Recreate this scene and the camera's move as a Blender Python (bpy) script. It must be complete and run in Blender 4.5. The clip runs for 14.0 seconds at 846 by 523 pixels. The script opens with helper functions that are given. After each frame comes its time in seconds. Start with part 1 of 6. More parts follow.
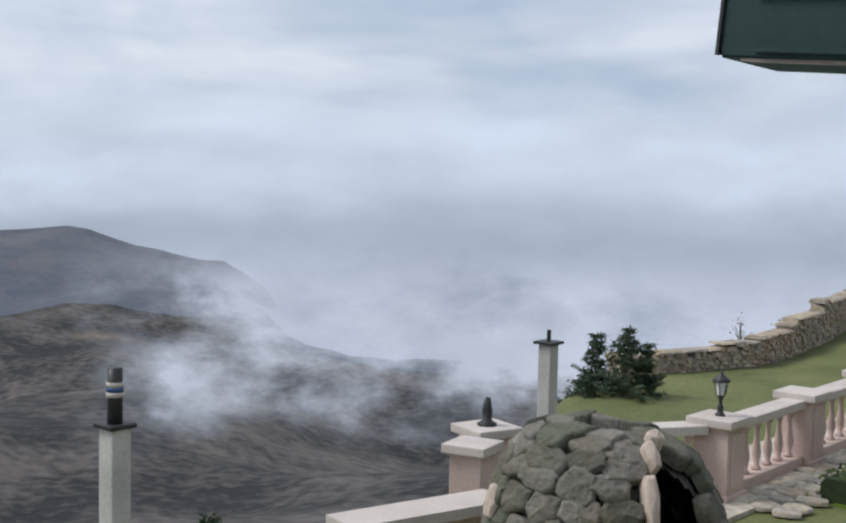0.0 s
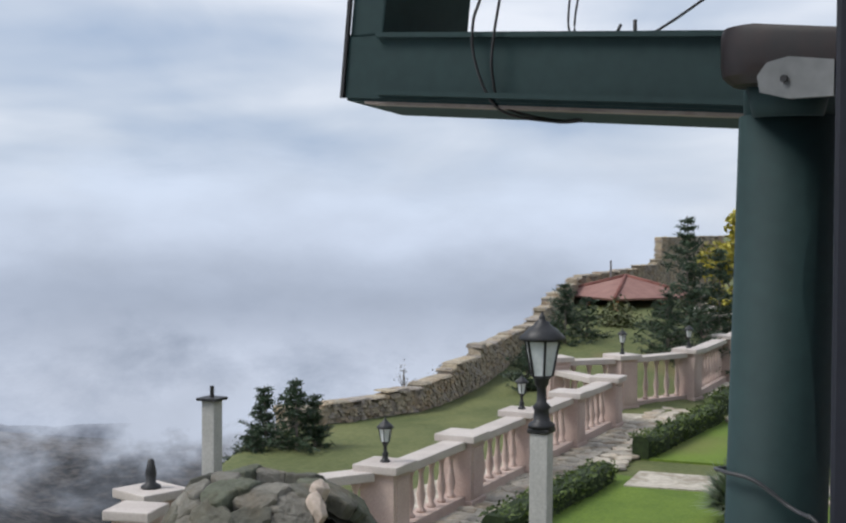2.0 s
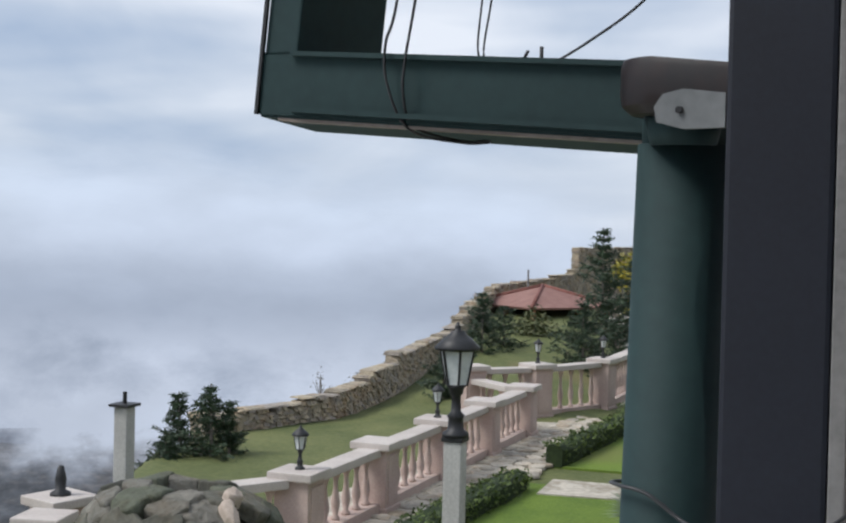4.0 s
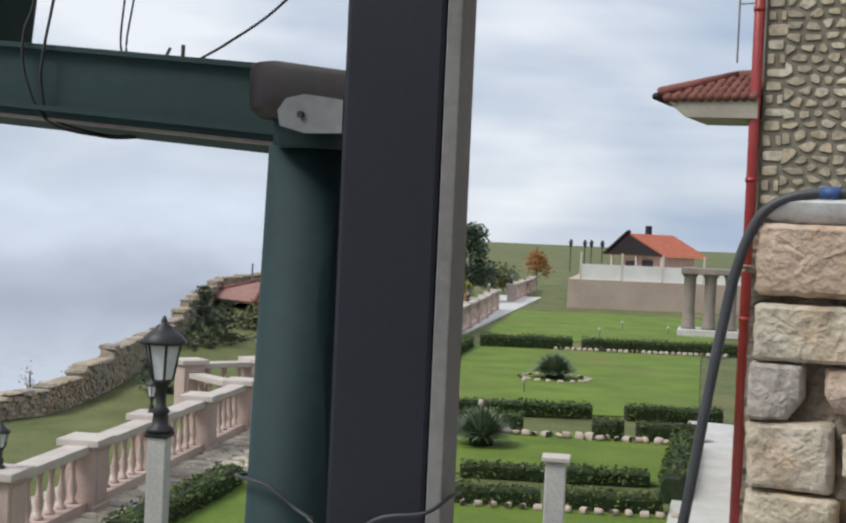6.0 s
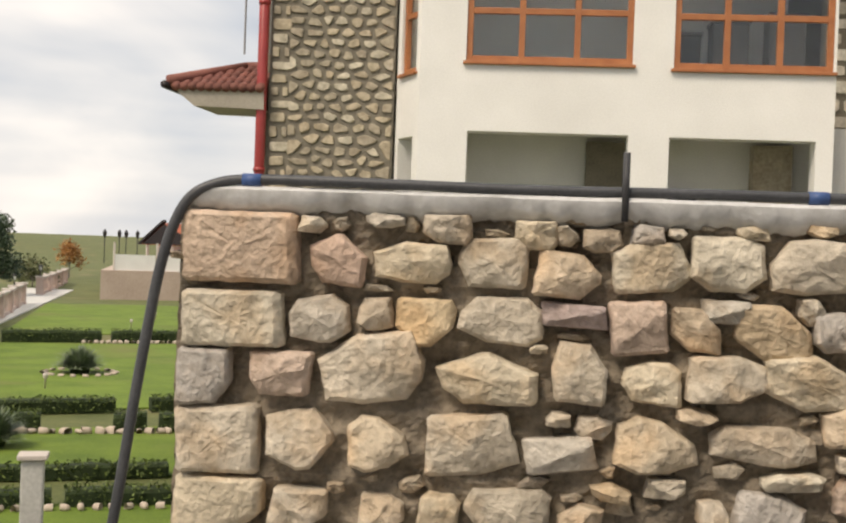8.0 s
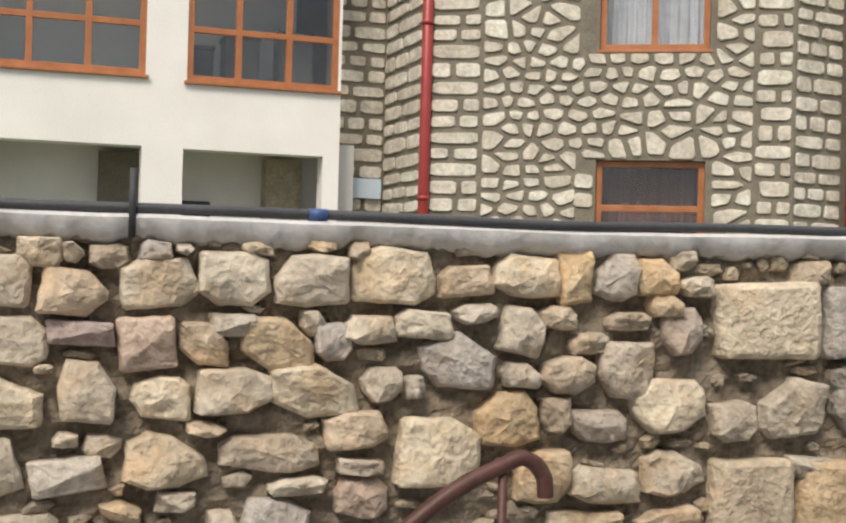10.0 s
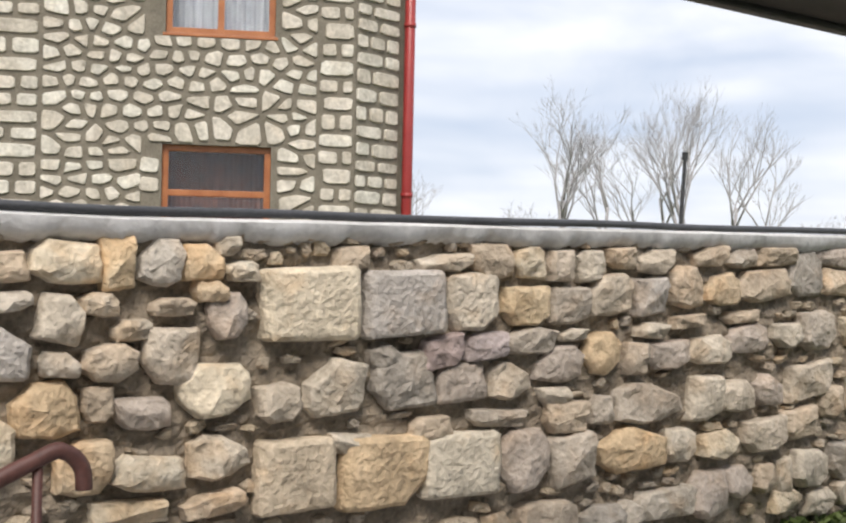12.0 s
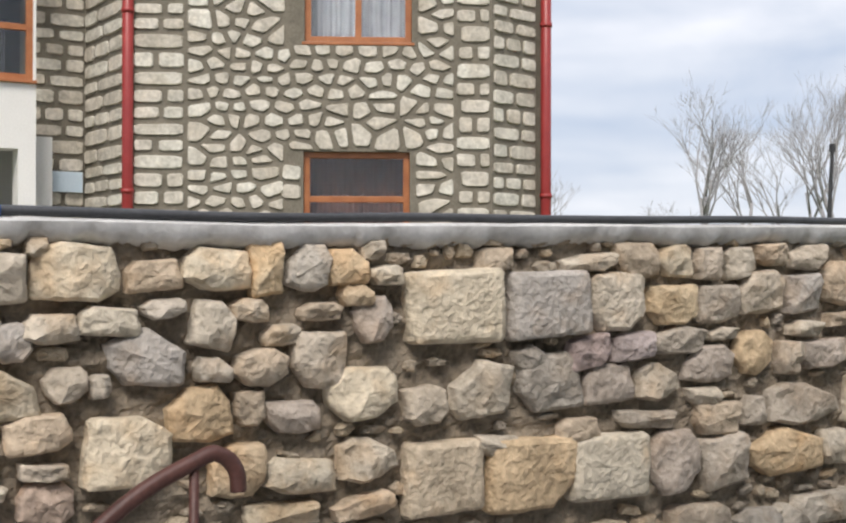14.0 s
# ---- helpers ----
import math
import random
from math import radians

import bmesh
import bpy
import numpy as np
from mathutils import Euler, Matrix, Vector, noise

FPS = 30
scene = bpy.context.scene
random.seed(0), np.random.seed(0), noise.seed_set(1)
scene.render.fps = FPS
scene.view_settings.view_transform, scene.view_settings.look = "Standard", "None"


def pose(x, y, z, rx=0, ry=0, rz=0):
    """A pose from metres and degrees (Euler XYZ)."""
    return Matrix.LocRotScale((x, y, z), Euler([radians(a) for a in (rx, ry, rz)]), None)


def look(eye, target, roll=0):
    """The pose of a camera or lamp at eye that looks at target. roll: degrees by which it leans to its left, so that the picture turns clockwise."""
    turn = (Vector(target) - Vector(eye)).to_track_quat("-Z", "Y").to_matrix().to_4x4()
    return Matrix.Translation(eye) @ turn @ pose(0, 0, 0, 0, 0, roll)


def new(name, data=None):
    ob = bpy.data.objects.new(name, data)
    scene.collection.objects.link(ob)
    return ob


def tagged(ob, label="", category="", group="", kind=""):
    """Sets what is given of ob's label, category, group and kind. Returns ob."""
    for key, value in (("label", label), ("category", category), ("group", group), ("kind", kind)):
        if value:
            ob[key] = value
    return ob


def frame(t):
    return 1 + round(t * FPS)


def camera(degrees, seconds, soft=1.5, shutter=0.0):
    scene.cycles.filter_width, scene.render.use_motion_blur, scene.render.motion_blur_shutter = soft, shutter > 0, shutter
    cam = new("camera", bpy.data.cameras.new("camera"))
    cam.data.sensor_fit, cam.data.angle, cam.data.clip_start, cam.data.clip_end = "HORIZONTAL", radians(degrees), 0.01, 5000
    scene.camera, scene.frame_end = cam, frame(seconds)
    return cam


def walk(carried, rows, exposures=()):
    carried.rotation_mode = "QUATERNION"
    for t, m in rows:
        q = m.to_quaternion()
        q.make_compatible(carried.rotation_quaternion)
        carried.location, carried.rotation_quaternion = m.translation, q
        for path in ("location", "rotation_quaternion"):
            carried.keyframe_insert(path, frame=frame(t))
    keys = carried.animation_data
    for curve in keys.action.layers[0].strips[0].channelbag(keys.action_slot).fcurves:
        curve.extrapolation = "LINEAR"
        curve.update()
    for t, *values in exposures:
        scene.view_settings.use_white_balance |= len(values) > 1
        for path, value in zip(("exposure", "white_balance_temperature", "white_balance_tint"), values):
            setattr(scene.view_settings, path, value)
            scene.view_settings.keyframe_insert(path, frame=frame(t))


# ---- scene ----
cam = camera(38.2, 14.0, 2.3)
PATH = [
    (0, (-0.318, -0.12, 1.588), (-2.003, 0.947, 1.436), 1.19),
    (0.5, (-0.314, -0.093, 1.582), (-1.876, 1.152, 1.475), 0.77),
    (1, (-0.318, -0.077, 1.579), (-1.785, 1.28, 1.502), 0.63),
    (1.5, (-0.326, -0.052, 1.573), (-1.724, 1.376, 1.510), 0.38),
    (2, (-0.322, -0.046, 1.573), (-1.664, 1.436, 1.517), 0.26),
    (2.5, (-0.3, -0.058, 1.581), (-1.594, 1.466, 1.529), 0.38),
    (2.7, (-0.29, -0.061, 1.588), (-1.568, 1.476, 1.538), 0.63),
    (4.8, (-0.283, -0.073, 1.587), (-1.47, 1.536, 1.551), 1.86),
    (5, (-0.269, -0.08, 1.588), (-1.421, 1.554, 1.554), 2.00),
    (5.5, (-0.24, -0.057, 1.593), (-1.271, 1.656, 1.557), 2.57),
    (6, (-0.164, -0.028, 1.597), (-1.031, 1.774, 1.559), 2.55),
    (6.5, (-0.058, 0.03, 1.602), (-0.748, 1.907, 1.563), 2.63),
    (7, (0.045, 0.049, 1.605), (-0.471, 1.981, 1.567), 2.94),
    (7.5, (0.139, 0.098, 1.597), (-0.203, 2.068, 1.566), 2.62),
    (8, (0.175, 0.103, 1.6), (0.02, 2.097, 1.576), 2.11),
    (8.5, (0.164, 0.111, 1.61), (0.212, 2.11, 1.598), 1.54),
    (8.7, (0.167, 0.103, 1.614), (0.297, 2.099, 1.608), 1.45),
    (10.8, (0.234, 0.051, 1.622), (1.107, 1.851, 1.644), 1.60),
    (11, (0.244, 0.047, 1.624), (1.179, 1.815, 1.646), 1.58),
    (11.5, (0.275, 0.03, 1.627), (1.364, 1.707, 1.644), 1.54),
    (12, (0.309, 0.018, 1.622), (1.525, 1.605, 1.63), 1.21),
    (12.5, (0.339, 0.011, 1.618), (1.632, 1.538, 1.615), 0.71),
    (13, (0.34, 0.006, 1.615), (1.633, 1.532, 1.611), 0.31),
    (13.5, (0.326, 0.014, 1.615), (1.53, 1.612, 1.616), 0.05),
    (14, (0.299, 0.035, 1.62), (1.328, 1.75, 1.629), 0.09),
]

walk(cam, [(t, look(eye, target, roll)) for t, eye, target, roll in PATH],
     [(0, 0.0, 6250, 10), (2.7, 0.05, 6250, 10), (5.0, 0.03, 6150, 9), (6.0, 0.08, 6400, 9), (6.6, 0.26, 7350, 11),
      (8.7, 0.34, 7750, 12), (10.8, 0.48, 6850, 12), (12.4, 0.52, 6800, 12), (13.2, 0.45, 6750, 12), (14.0, 0.36, 6700, 12)])

# ---- world and sun: an overcast sky with broken layers of cloud ----
world = bpy.data.worlds.new("overcast_sky")
scene.world = world
world.use_nodes = True
wn, wl = world.node_tree.nodes, world.node_tree.links
wn.clear()
sky = wn.new("ShaderNodeTexSky")
sky.sky_type, sky.sun_disc, sky.sun_elevation, sky.sun_rotation = "NISHITA", False, radians(50), radians(218)
tc = wn.new("ShaderNodeTexCoord")


def cloud_noise(scale, size, detail, distortion):
    mp = wn.new("ShaderNodeMapping")
    mp.inputs["Scale"].default_value = size
    nz = wn.new("ShaderNodeTexNoise")
    nz.inputs["Scale"].default_value, nz.inputs["Detail"].default_value = scale, detail
    nz.inputs["Distortion"].default_value = distortion
    wl.new(tc.outputs["Generated"], mp.inputs["Vector"])
    wl.new(mp.outputs[0], nz.inputs["Vector"])
    return nz.outputs["Fac"]


def world_math(kind, a, b):
    m = wn.new("ShaderNodeMath")
    m.operation = kind
    for slot, v in zip(m.inputs, (a, b)):
        if isinstance(v, (int, float)):
            slot.default_value = v
        else:
            wl.new(v, slot)
    return m.outputs[0]


bands = cloud_noise(2.4, (1.0, 1.0, 6.0), 3, 0.2)
puffs = cloud_noise(4.5, (1.0, 1.0, 2.2), 5, 0.35)
both = world_math("ADD", world_math("MULTIPLY", bands, 0.6), world_math("MULTIPLY", puffs, 0.4))
ramp = wn.new("ShaderNodeValToRGB")
ramp.color_ramp.elements[0].position, ramp.color_ramp.elements[0].color = 0.36, (0.40, 0.49, 0.64, 1)
ramp.color_ramp.elements[1].position, ramp.color_ramp.elements[1].color = 0.62, (0.88, 0.90, 0.95, 1)
mid = ramp.color_ramp.elements.new(0.48)
mid.color = (0.60, 0.66, 0.76, 1)
wl.new(both, ramp.inputs[0])
clear = wn.new("ShaderNodeVectorMath")
clear.operation = "SCALE"
clear.inputs["Scale"].default_value = 0.08
wl.new(sky.outputs[0], clear.inputs[0])
mix = wn.new("ShaderNodeMix")
mix.data_type = "RGBA"
mix.inputs["Factor"].default_value = 0.9
wl.new(clear.outputs[0], mix.inputs["A"])
wl.new(ramp.outputs[0], mix.inputs["B"])
bg = wn.new("ShaderNodeBackground")
bg.inputs["Strength"].default_value = 1.0
wl.new(mix.outputs["Result"], bg.inputs["Color"])
wo = wn.new("ShaderNodeOutputWorld")
wl.new(bg.outputs[0], wo.inputs[0])

sun = new("sun", bpy.data.lights.new("sun", "SUN"))
sun.data.energy, sun.data.angle, sun.data.color = 2.4, radians(22), (1.0, 0.95, 0.88)
sun.matrix_world = look((-10, -13, 20), (0, 0, 0))


# ---- materials ----
def surface(name, dark, light, scale=4.0, rough=0.8, bump=0.3, fine=40.0, spread=0.0, metal=0.0, ends=(0.35, 0.68), extra=None, cover=0.0, depth=0.01):
    """Two-scale noise between two colours, fine relief, and a spread of brightness between pieces."""
    m = bpy.data.materials.new(name)
    m.use_nodes = True
    n, k = m.node_tree.nodes, m.node_tree.links
    b = n["Principled BSDF"]
    geo = n.new("ShaderNodeNewGeometry")
    big, small = n.new("ShaderNodeTexNoise"), n.new("ShaderNodeTexNoise")
    for nz, s, d in ((big, scale, 5), (small, fine, 6)):
        nz.inputs["Scale"].default_value, nz.inputs["Detail"].default_value = s, d
        k.new(geo.outputs["Position"], nz.inputs["Vector"])
    mixed = n.new("ShaderNodeMath")
    mixed.operation = "MULTIPLY_ADD"
    k.new(small.outputs["Fac"], mixed.inputs[0])
    mixed.inputs[1].default_value = 0.45
    half = n.new("ShaderNodeMath")
    half.operation = "MULTIPLY"
    half.inputs[1].default_value = 0.55
    k.new(big.outputs["Fac"], half.inputs[0])
    k.new(half.outputs[0], mixed.inputs[2])
    cr = n.new("ShaderNodeValToRGB")
    cr.color_ramp.elements[0].position, cr.color_ramp.elements[0].color = ends[0], (*dark, 1)
    cr.color_ramp.elements[1].position, cr.color_ramp.elements[1].color = ends[1], (*light, 1)
    k.new(mixed.outputs[0], cr.inputs[0])
    colour = cr.outputs[0]
    if extra:  # stains or growth in large patches
        patch = n.new("ShaderNodeTexNoise")
        patch.inputs["Scale"].default_value, patch.inputs["Detail"].default_value = scale * 0.35, 8
        k.new(geo.outputs["Position"], patch.inputs["Vector"])
        pr = n.new("ShaderNodeValToRGB")
        pr.color_ramp.elements[0].position, pr.color_ramp.elements[1].position = 0.62 - cover, 0.78 - cover
        k.new(patch.outputs["Fac"], pr.inputs[0])
        px = n.new("ShaderNodeMix")
        px.data_type = "RGBA"
        k.new(pr.outputs[0], px.inputs["Factor"])
        k.new(colour, px.inputs["A"])
        px.inputs["B"].default_value = (*extra, 1)
        colour = px.outputs["Result"]
    if spread:
        info = n.new("ShaderNodeObjectInfo")
        rng = n.new("ShaderNodeMapRange")
        rng.inputs["To Min"].default_value, rng.inputs["To Max"].default_value = 1 - spread, 1 + spread
        k.new(info.outputs["Random"], rng.inputs["Value"])
        hs = n.new("ShaderNodeHueSaturation")
        k.new(rng.outputs[0], hs.inputs["Value"])
        k.new(colour, hs.inputs["Color"])
        colour = hs.outputs[0]
    k.new(colour, b.inputs["Base Color"])
    b.inputs["Roughness"].default_value, b.inputs["Metallic"].default_value = rough, metal
    if bump:
        bp = n.new("ShaderNodeBump")
        bp.inputs["Strength"].default_value, bp.inputs["Distance"].default_value = bump, depth
        k.new(mixed.outputs[0], bp.inputs["Height"])
        k.new(bp.outputs[0], b.inputs["Normal"])
    return m


def rubble_stone(name, colours, fine=48.0, island=False, depth=0.045, rusty=0.55):
    """Weathered field stone: each piece takes its own tone out of several, with grain and pits."""
    m = surface(name, (0.46, 0.45, 0.43), (1.0, 1.0, 1.0), 7.0, 0.9, 1.0, fine, 0.0, ends=(0.3, 0.66), depth=depth)
    n, k = m.node_tree.nodes, m.node_tree.links
    b = n["Principled BSDF"]
    tone = n.new("ShaderNodeValToRGB")
    tone.color_ramp.interpolation = "CONSTANT"
    for i, c in enumerate(colours):
        e = tone.color_ramp.elements[i] if i < 2 else tone.color_ramp.elements.new(i / len(colours))
        e.position, e.color = i / len(colours), (*c, 1)
    if island:
        k.new(n.new("ShaderNodeNewGeometry").outputs["Random Per Island"], tone.inputs[0])
    else:
        k.new(n.new("ShaderNodeObjectInfo").outputs["Random"], tone.inputs[0])
    mx = n.new("ShaderNodeMix")
    mx.data_type, mx.blend_type = "RGBA", "MULTIPLY"
    mx.inputs["Factor"].default_value = 1.0
    grain = b.inputs["Base Color"].links[0].from_socket
    k.new(grain, mx.inputs["A"])
    rust, edge, stain = n.new("ShaderNodeTexNoise"), n.new("ShaderNodeValToRGB"), n.new("ShaderNodeMix")
    rust.inputs["Scale"].default_value, rust.inputs["Detail"].default_value = fine * 0.16, 7
    k.new(n["Geometry"].outputs["Position"], rust.inputs["Vector"])
    edge.color_ramp.elements[0].position, edge.color_ramp.elements[1].position = 0.50, 0.66
    edge.color_ramp.elements[1].color = (rusty, rusty, rusty, 1)
    k.new(rust.outputs["Fac"], edge.inputs[0])
    stain.data_type, stain.blend_type = "RGBA", "MULTIPLY"
    k.new(edge.outputs[0], stain.inputs["Factor"])
    k.new(tone.outputs[0], stain.inputs["A"])
    stain.inputs["B"].default_value = (0.98, 0.80, 0.62, 1)
    k.new(stain.outputs["Result"], mx.inputs["B"])
    k.new(mx.outputs["Result"], b.inputs["Base Color"])
    return m


def glass(name, tint=(0.9, 0.95, 0.97), rough=0.02):
    m = bpy.data.materials.new(name)
    m.use_nodes = True
    b = m.node_tree.nodes["Principled BSDF"]
    b.inputs["Base Color"].default_value = (*tint, 1)
    b.inputs["Roughness"].default_value, b.inputs["Transmission Weight"].default_value = rough, 1.0
    b.inputs["IOR"].default_value = 1.45
    return m


def leaf_material(name, dark, light, spread_at=(0.0, 1.0)):
    m = bpy.data.materials.new(name)
    m.use_nodes = True
    n, k = m.node_tree.nodes, m.node_tree.links
    b = n["Principled BSDF"]
    cr = n.new("ShaderNodeValToRGB")
    cr.color_ramp.elements[0].color, cr.color_ramp.elements[1].color = (*dark, 1), (*light, 1)
    k.new(n.new("ShaderNodeNewGeometry").outputs["Random Per Island"], cr.inputs[0])
    k.new(cr.outputs[0], b.inputs["Base Color"])
    b.inputs["Roughness"].default_value = 0.65
    return m


M_STONE = rubble_stone("field_stone", [(0.70, 0.59, 0.45), (0.62, 0.55, 0.45), (0.74, 0.64, 0.49), (0.60, 0.54, 0.46), (0.70, 0.62, 0.51), (0.67, 0.53, 0.37), (0.66, 0.52, 0.43), (0.73, 0.66, 0.54), (0.63, 0.58, 0.51), (0.70, 0.57, 0.43), (0.56, 0.52, 0.48), (0.71, 0.62, 0.48), (0.65, 0.57, 0.47), (0.69, 0.61, 0.50)], 34.0)
M_OCHRE = rubble_stone("ochre_field_stone", [(0.73, 0.58, 0.39), (0.72, 0.55, 0.36)], 34.0)
M_ROSE = rubble_stone("rose_field_stone", [(0.68, 0.50, 0.40), (0.70, 0.54, 0.42)], 34.0)
M_MAUVE = rubble_stone("mauve_field_stone", [(0.52, 0.42, 0.40), (0.50, 0.43, 0.42)], 34.0, rusty=0.2)
M_CREAM = rubble_stone("cream_field_stone", [(0.82, 0.72, 0.56), (0.80, 0.69, 0.50)], 34.0)
M_STONE_GREY = rubble_stone("grey_field_stone", [(0.57, 0.49, 0.40), (0.51, 0.45, 0.38), (0.61, 0.53, 0.43), (0.46, 0.42, 0.37), (0.58, 0.48, 0.37), (0.65, 0.58, 0.48), (0.53, 0.46, 0.40)], 34.0, rusty=0.35)
M_CHIP = rubble_stone("stone_chips", [(0.52, 0.44, 0.34), (0.47, 0.41, 0.33), (0.57, 0.48, 0.36), (0.43, 0.38, 0.32)], island=True)
M_MORTAR = surface("rough_mortar", (0.12, 0.10, 0.077), (0.34, 0.285, 0.22), 6.0, 0.95, 1.0, 45.0, ends=(0.3, 0.68), depth=0.035)
M_COPING = surface("coping_concrete", (0.48, 0.48, 0.475), (0.68, 0.68, 0.68), 3.0, 0.9, 0.5, 35.0, extra=(0.36, 0.36, 0.35), cover=0.02, depth=0.02)
M_FACADE_STONE = rubble_stone("facade_stone", [(0.76, 0.72, 0.63), (0.70, 0.65, 0.56), (0.80, 0.77, 0.68), (0.66, 0.61, 0.52), (0.76, 0.71, 0.62)], 22.0, rusty=0.15, depth=0.02)
M_FACADE_DARK = rubble_stone("facade_brown_stone", [(0.54, 0.46, 0.34), (0.49, 0.43, 0.33), (0.58, 0.50, 0.37), (0.45, 0.39, 0.30), (0.66, 0.60, 0.48)], 22.0, rusty=0.15, depth=0.02)
M_FACADE_MORTAR = surface("facade_mortar", (0.14, 0.125, 0.097), (0.235, 0.21, 0.165), 5.0, 0.95, 0.8, 40.0)
M_WHITE = surface("white_render", (0.70, 0.69, 0.66), (0.84, 0.83, 0.80), 1.2, 0.85, 0.15, 60.0, extra=(0.66, 0.61, 0.52), cover=-0.02)
M_INSIDE = surface("loggia_plaster", (0.66, 0.66, 0.64), (0.78, 0.78, 0.76), 1.5, 0.9, 0.1, 50.0)
M_WOOD = surface("orange_brown_window_wood", (0.30, 0.10, 0.035), (0.46, 0.18, 0.07), 6.0, 0.45, 0.2, 70.0)
M_REDPIPE = surface("red_painted_metal", (0.26, 0.025, 0.025), (0.36, 0.045, 0.04), 5.0, 0.4, 0.1, 60.0)
M_TILE = surface("clay_roof_tile", (0.15, 0.055, 0.045), (0.27, 0.105, 0.08), 6.0, 0.8, 0.4, 40.0, 0.2)
M_GREEN = surface("green_painted_sheet_metal", (0.006, 0.026, 0.028), (0.012, 0.040, 0.041), 3.0, 0.75, 0.25, 50.0, extra=(0.04, 0.032, 0.026), cover=-0.09, depth=0.004)
M_GREY = surface("dark_grey_painted_steel", (0.008, 0.0105, 0.020), (0.014, 0.018, 0.031), 4.0, 0.6, 0.12, 120.0, depth=0.002)
# plain grey metal; also the paler colour of the steel post's lit side
M_TRIMGREY = surface("grey_metal_and_lit_side", (0.18, 0.178, 0.178), (0.28, 0.275, 0.275), 5.0, 0.55, 0.15, 90.0, depth=0.002)
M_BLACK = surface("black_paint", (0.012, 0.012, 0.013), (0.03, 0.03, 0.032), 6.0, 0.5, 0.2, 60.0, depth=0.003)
M_BROWN = surface("dark_brown_plastic", (0.006, 0.005, 0.006), (0.020, 0.009, 0.008), 9.0, 0.5, 0.2, 60.0, depth=0.003)
M_SOFFIT = surface("rusty_galvanised_strip", (0.16, 0.12, 0.10), (0.30, 0.26, 0.23), 9.0, 0.6, 0.2, 60.0, depth=0.003)
M_BRACKET = surface("pale_galvanised_bracket", (0.13, 0.14, 0.145), (0.21, 0.22, 0.225), 9.0, 0.5, 0.2, 60.0, depth=0.003)
M_HOSE = surface("grey_black_hose", (0.035, 0.037, 0.042), (0.07, 0.073, 0.08), 8.0, 0.5, 0.2, 80.0, depth=0.003)
M_TAPE = surface("blue_tape", (0.03, 0.07, 0.20), (0.05, 0.11, 0.28), 9.0, 0.5, 0.1)
M_RAIL = surface("brown_painted_rail", (0.07, 0.03, 0.026), (0.14, 0.06, 0.05), 9.0, 0.5, 0.3, 60.0, depth=0.003)
M_WIRE = surface("black_wire", (0.02, 0.02, 0.022), (0.05, 0.05, 0.055), 9.0, 0.6, 0.0)
M_BAL = surface("pink_beige_cast_stone", (0.44, 0.33, 0.29), (0.60, 0.48, 0.42), 2.0, 0.9, 0.4, 45.0, extra=(0.36, 0.30, 0.27), cover=-0.02)
M_BALCAP = surface("pale_cast_stone_cap", (0.46, 0.405, 0.37), (0.60, 0.545, 0.50), 2.0, 0.9, 0.3, 45.0)
M_POST = surface("grey_concrete_post", (0.38, 0.37, 0.35), (0.56, 0.55, 0.52), 3.0, 0.9, 0.4, 50.0)
M_PATH = surface("pale_paving", (0.30, 0.26, 0.20), (0.58, 0.53, 0.45), 2.2, 0.9, 0.5, 9.0, ends=(0.4, 0.6))
M_WALK = surface("concrete_walk", (0.46, 0.45, 0.43), (0.64, 0.63, 0.60), 2.0, 0.9, 0.4, 30.0)
M_LAWN = surface("lawn_grass", (0.075, 0.130, 0.011), (0.17, 0.245, 0.028), 0.9, 0.95, 0.9, 25.0, extra=(0.15, 0.165, 0.04), cover=0.06, depth=0.03)
M_SLOPE = surface("dry_slope_grass", (0.07, 0.09, 0.025), (0.16, 0.17, 0.06), 0.8, 0.95, 0.9, 14.0, extra=(0.22, 0.17, 0.08), cover=0.05, depth=0.04)
M_HEDGE = leaf_material("box_hedge_leaves", (0.028, 0.052, 0.009), (0.115, 0.16, 0.03))
# near-black green for the shade inside hedges and shrubs
M_HEDGECORE = surface("inner_shade_green", (0.012, 0.022, 0.006), (0.03, 0.05, 0.012), 12.0, 0.95, 0.5)
M_FIR = leaf_material("fir_needles", (0.016, 0.034, 0.018), (0.055, 0.09, 0.042))
M_YUCCA = leaf_material("blue_green_blades", (0.09, 0.13, 0.07), (0.24, 0.29, 0.19))
M_YELLOW = leaf_material("autumn_leaves", (0.20, 0.20, 0.02), (0.50, 0.42, 0.05))
M_ORANGE = leaf_material("rust_leaves", (0.25, 0.10, 0.03), (0.45, 0.22, 0.06))
M_OLIVE = leaf_material("olive_autumn_leaves", (0.10, 0.10, 0.02), (0.28, 0.24, 0.06))
M_SCRUB = leaf_material("scrub_leaves", (0.05, 0.07, 0.02), (0.13, 0.13, 0.05))
M_BARK = surface("grey_bark", (0.13, 0.11, 0.095), (0.26, 0.23, 0.20), 6.0, 0.9, 0.5)
M_OLDWALL = rubble_stone("old_wall_stone", [(0.48, 0.41, 0.31), (0.40, 0.35, 0.27), (0.54, 0.46, 0.34), (0.42, 0.37, 0.32)], 20.0, island=True)
M_BOULDER = rubble_stone("mossy_boulder", [(0.15, 0.145, 0.115), (0.11, 0.11, 0.09), (0.20, 0.19, 0.16), (0.13, 0.14, 0.10), (0.24, 0.225, 0.19)], 24.0)
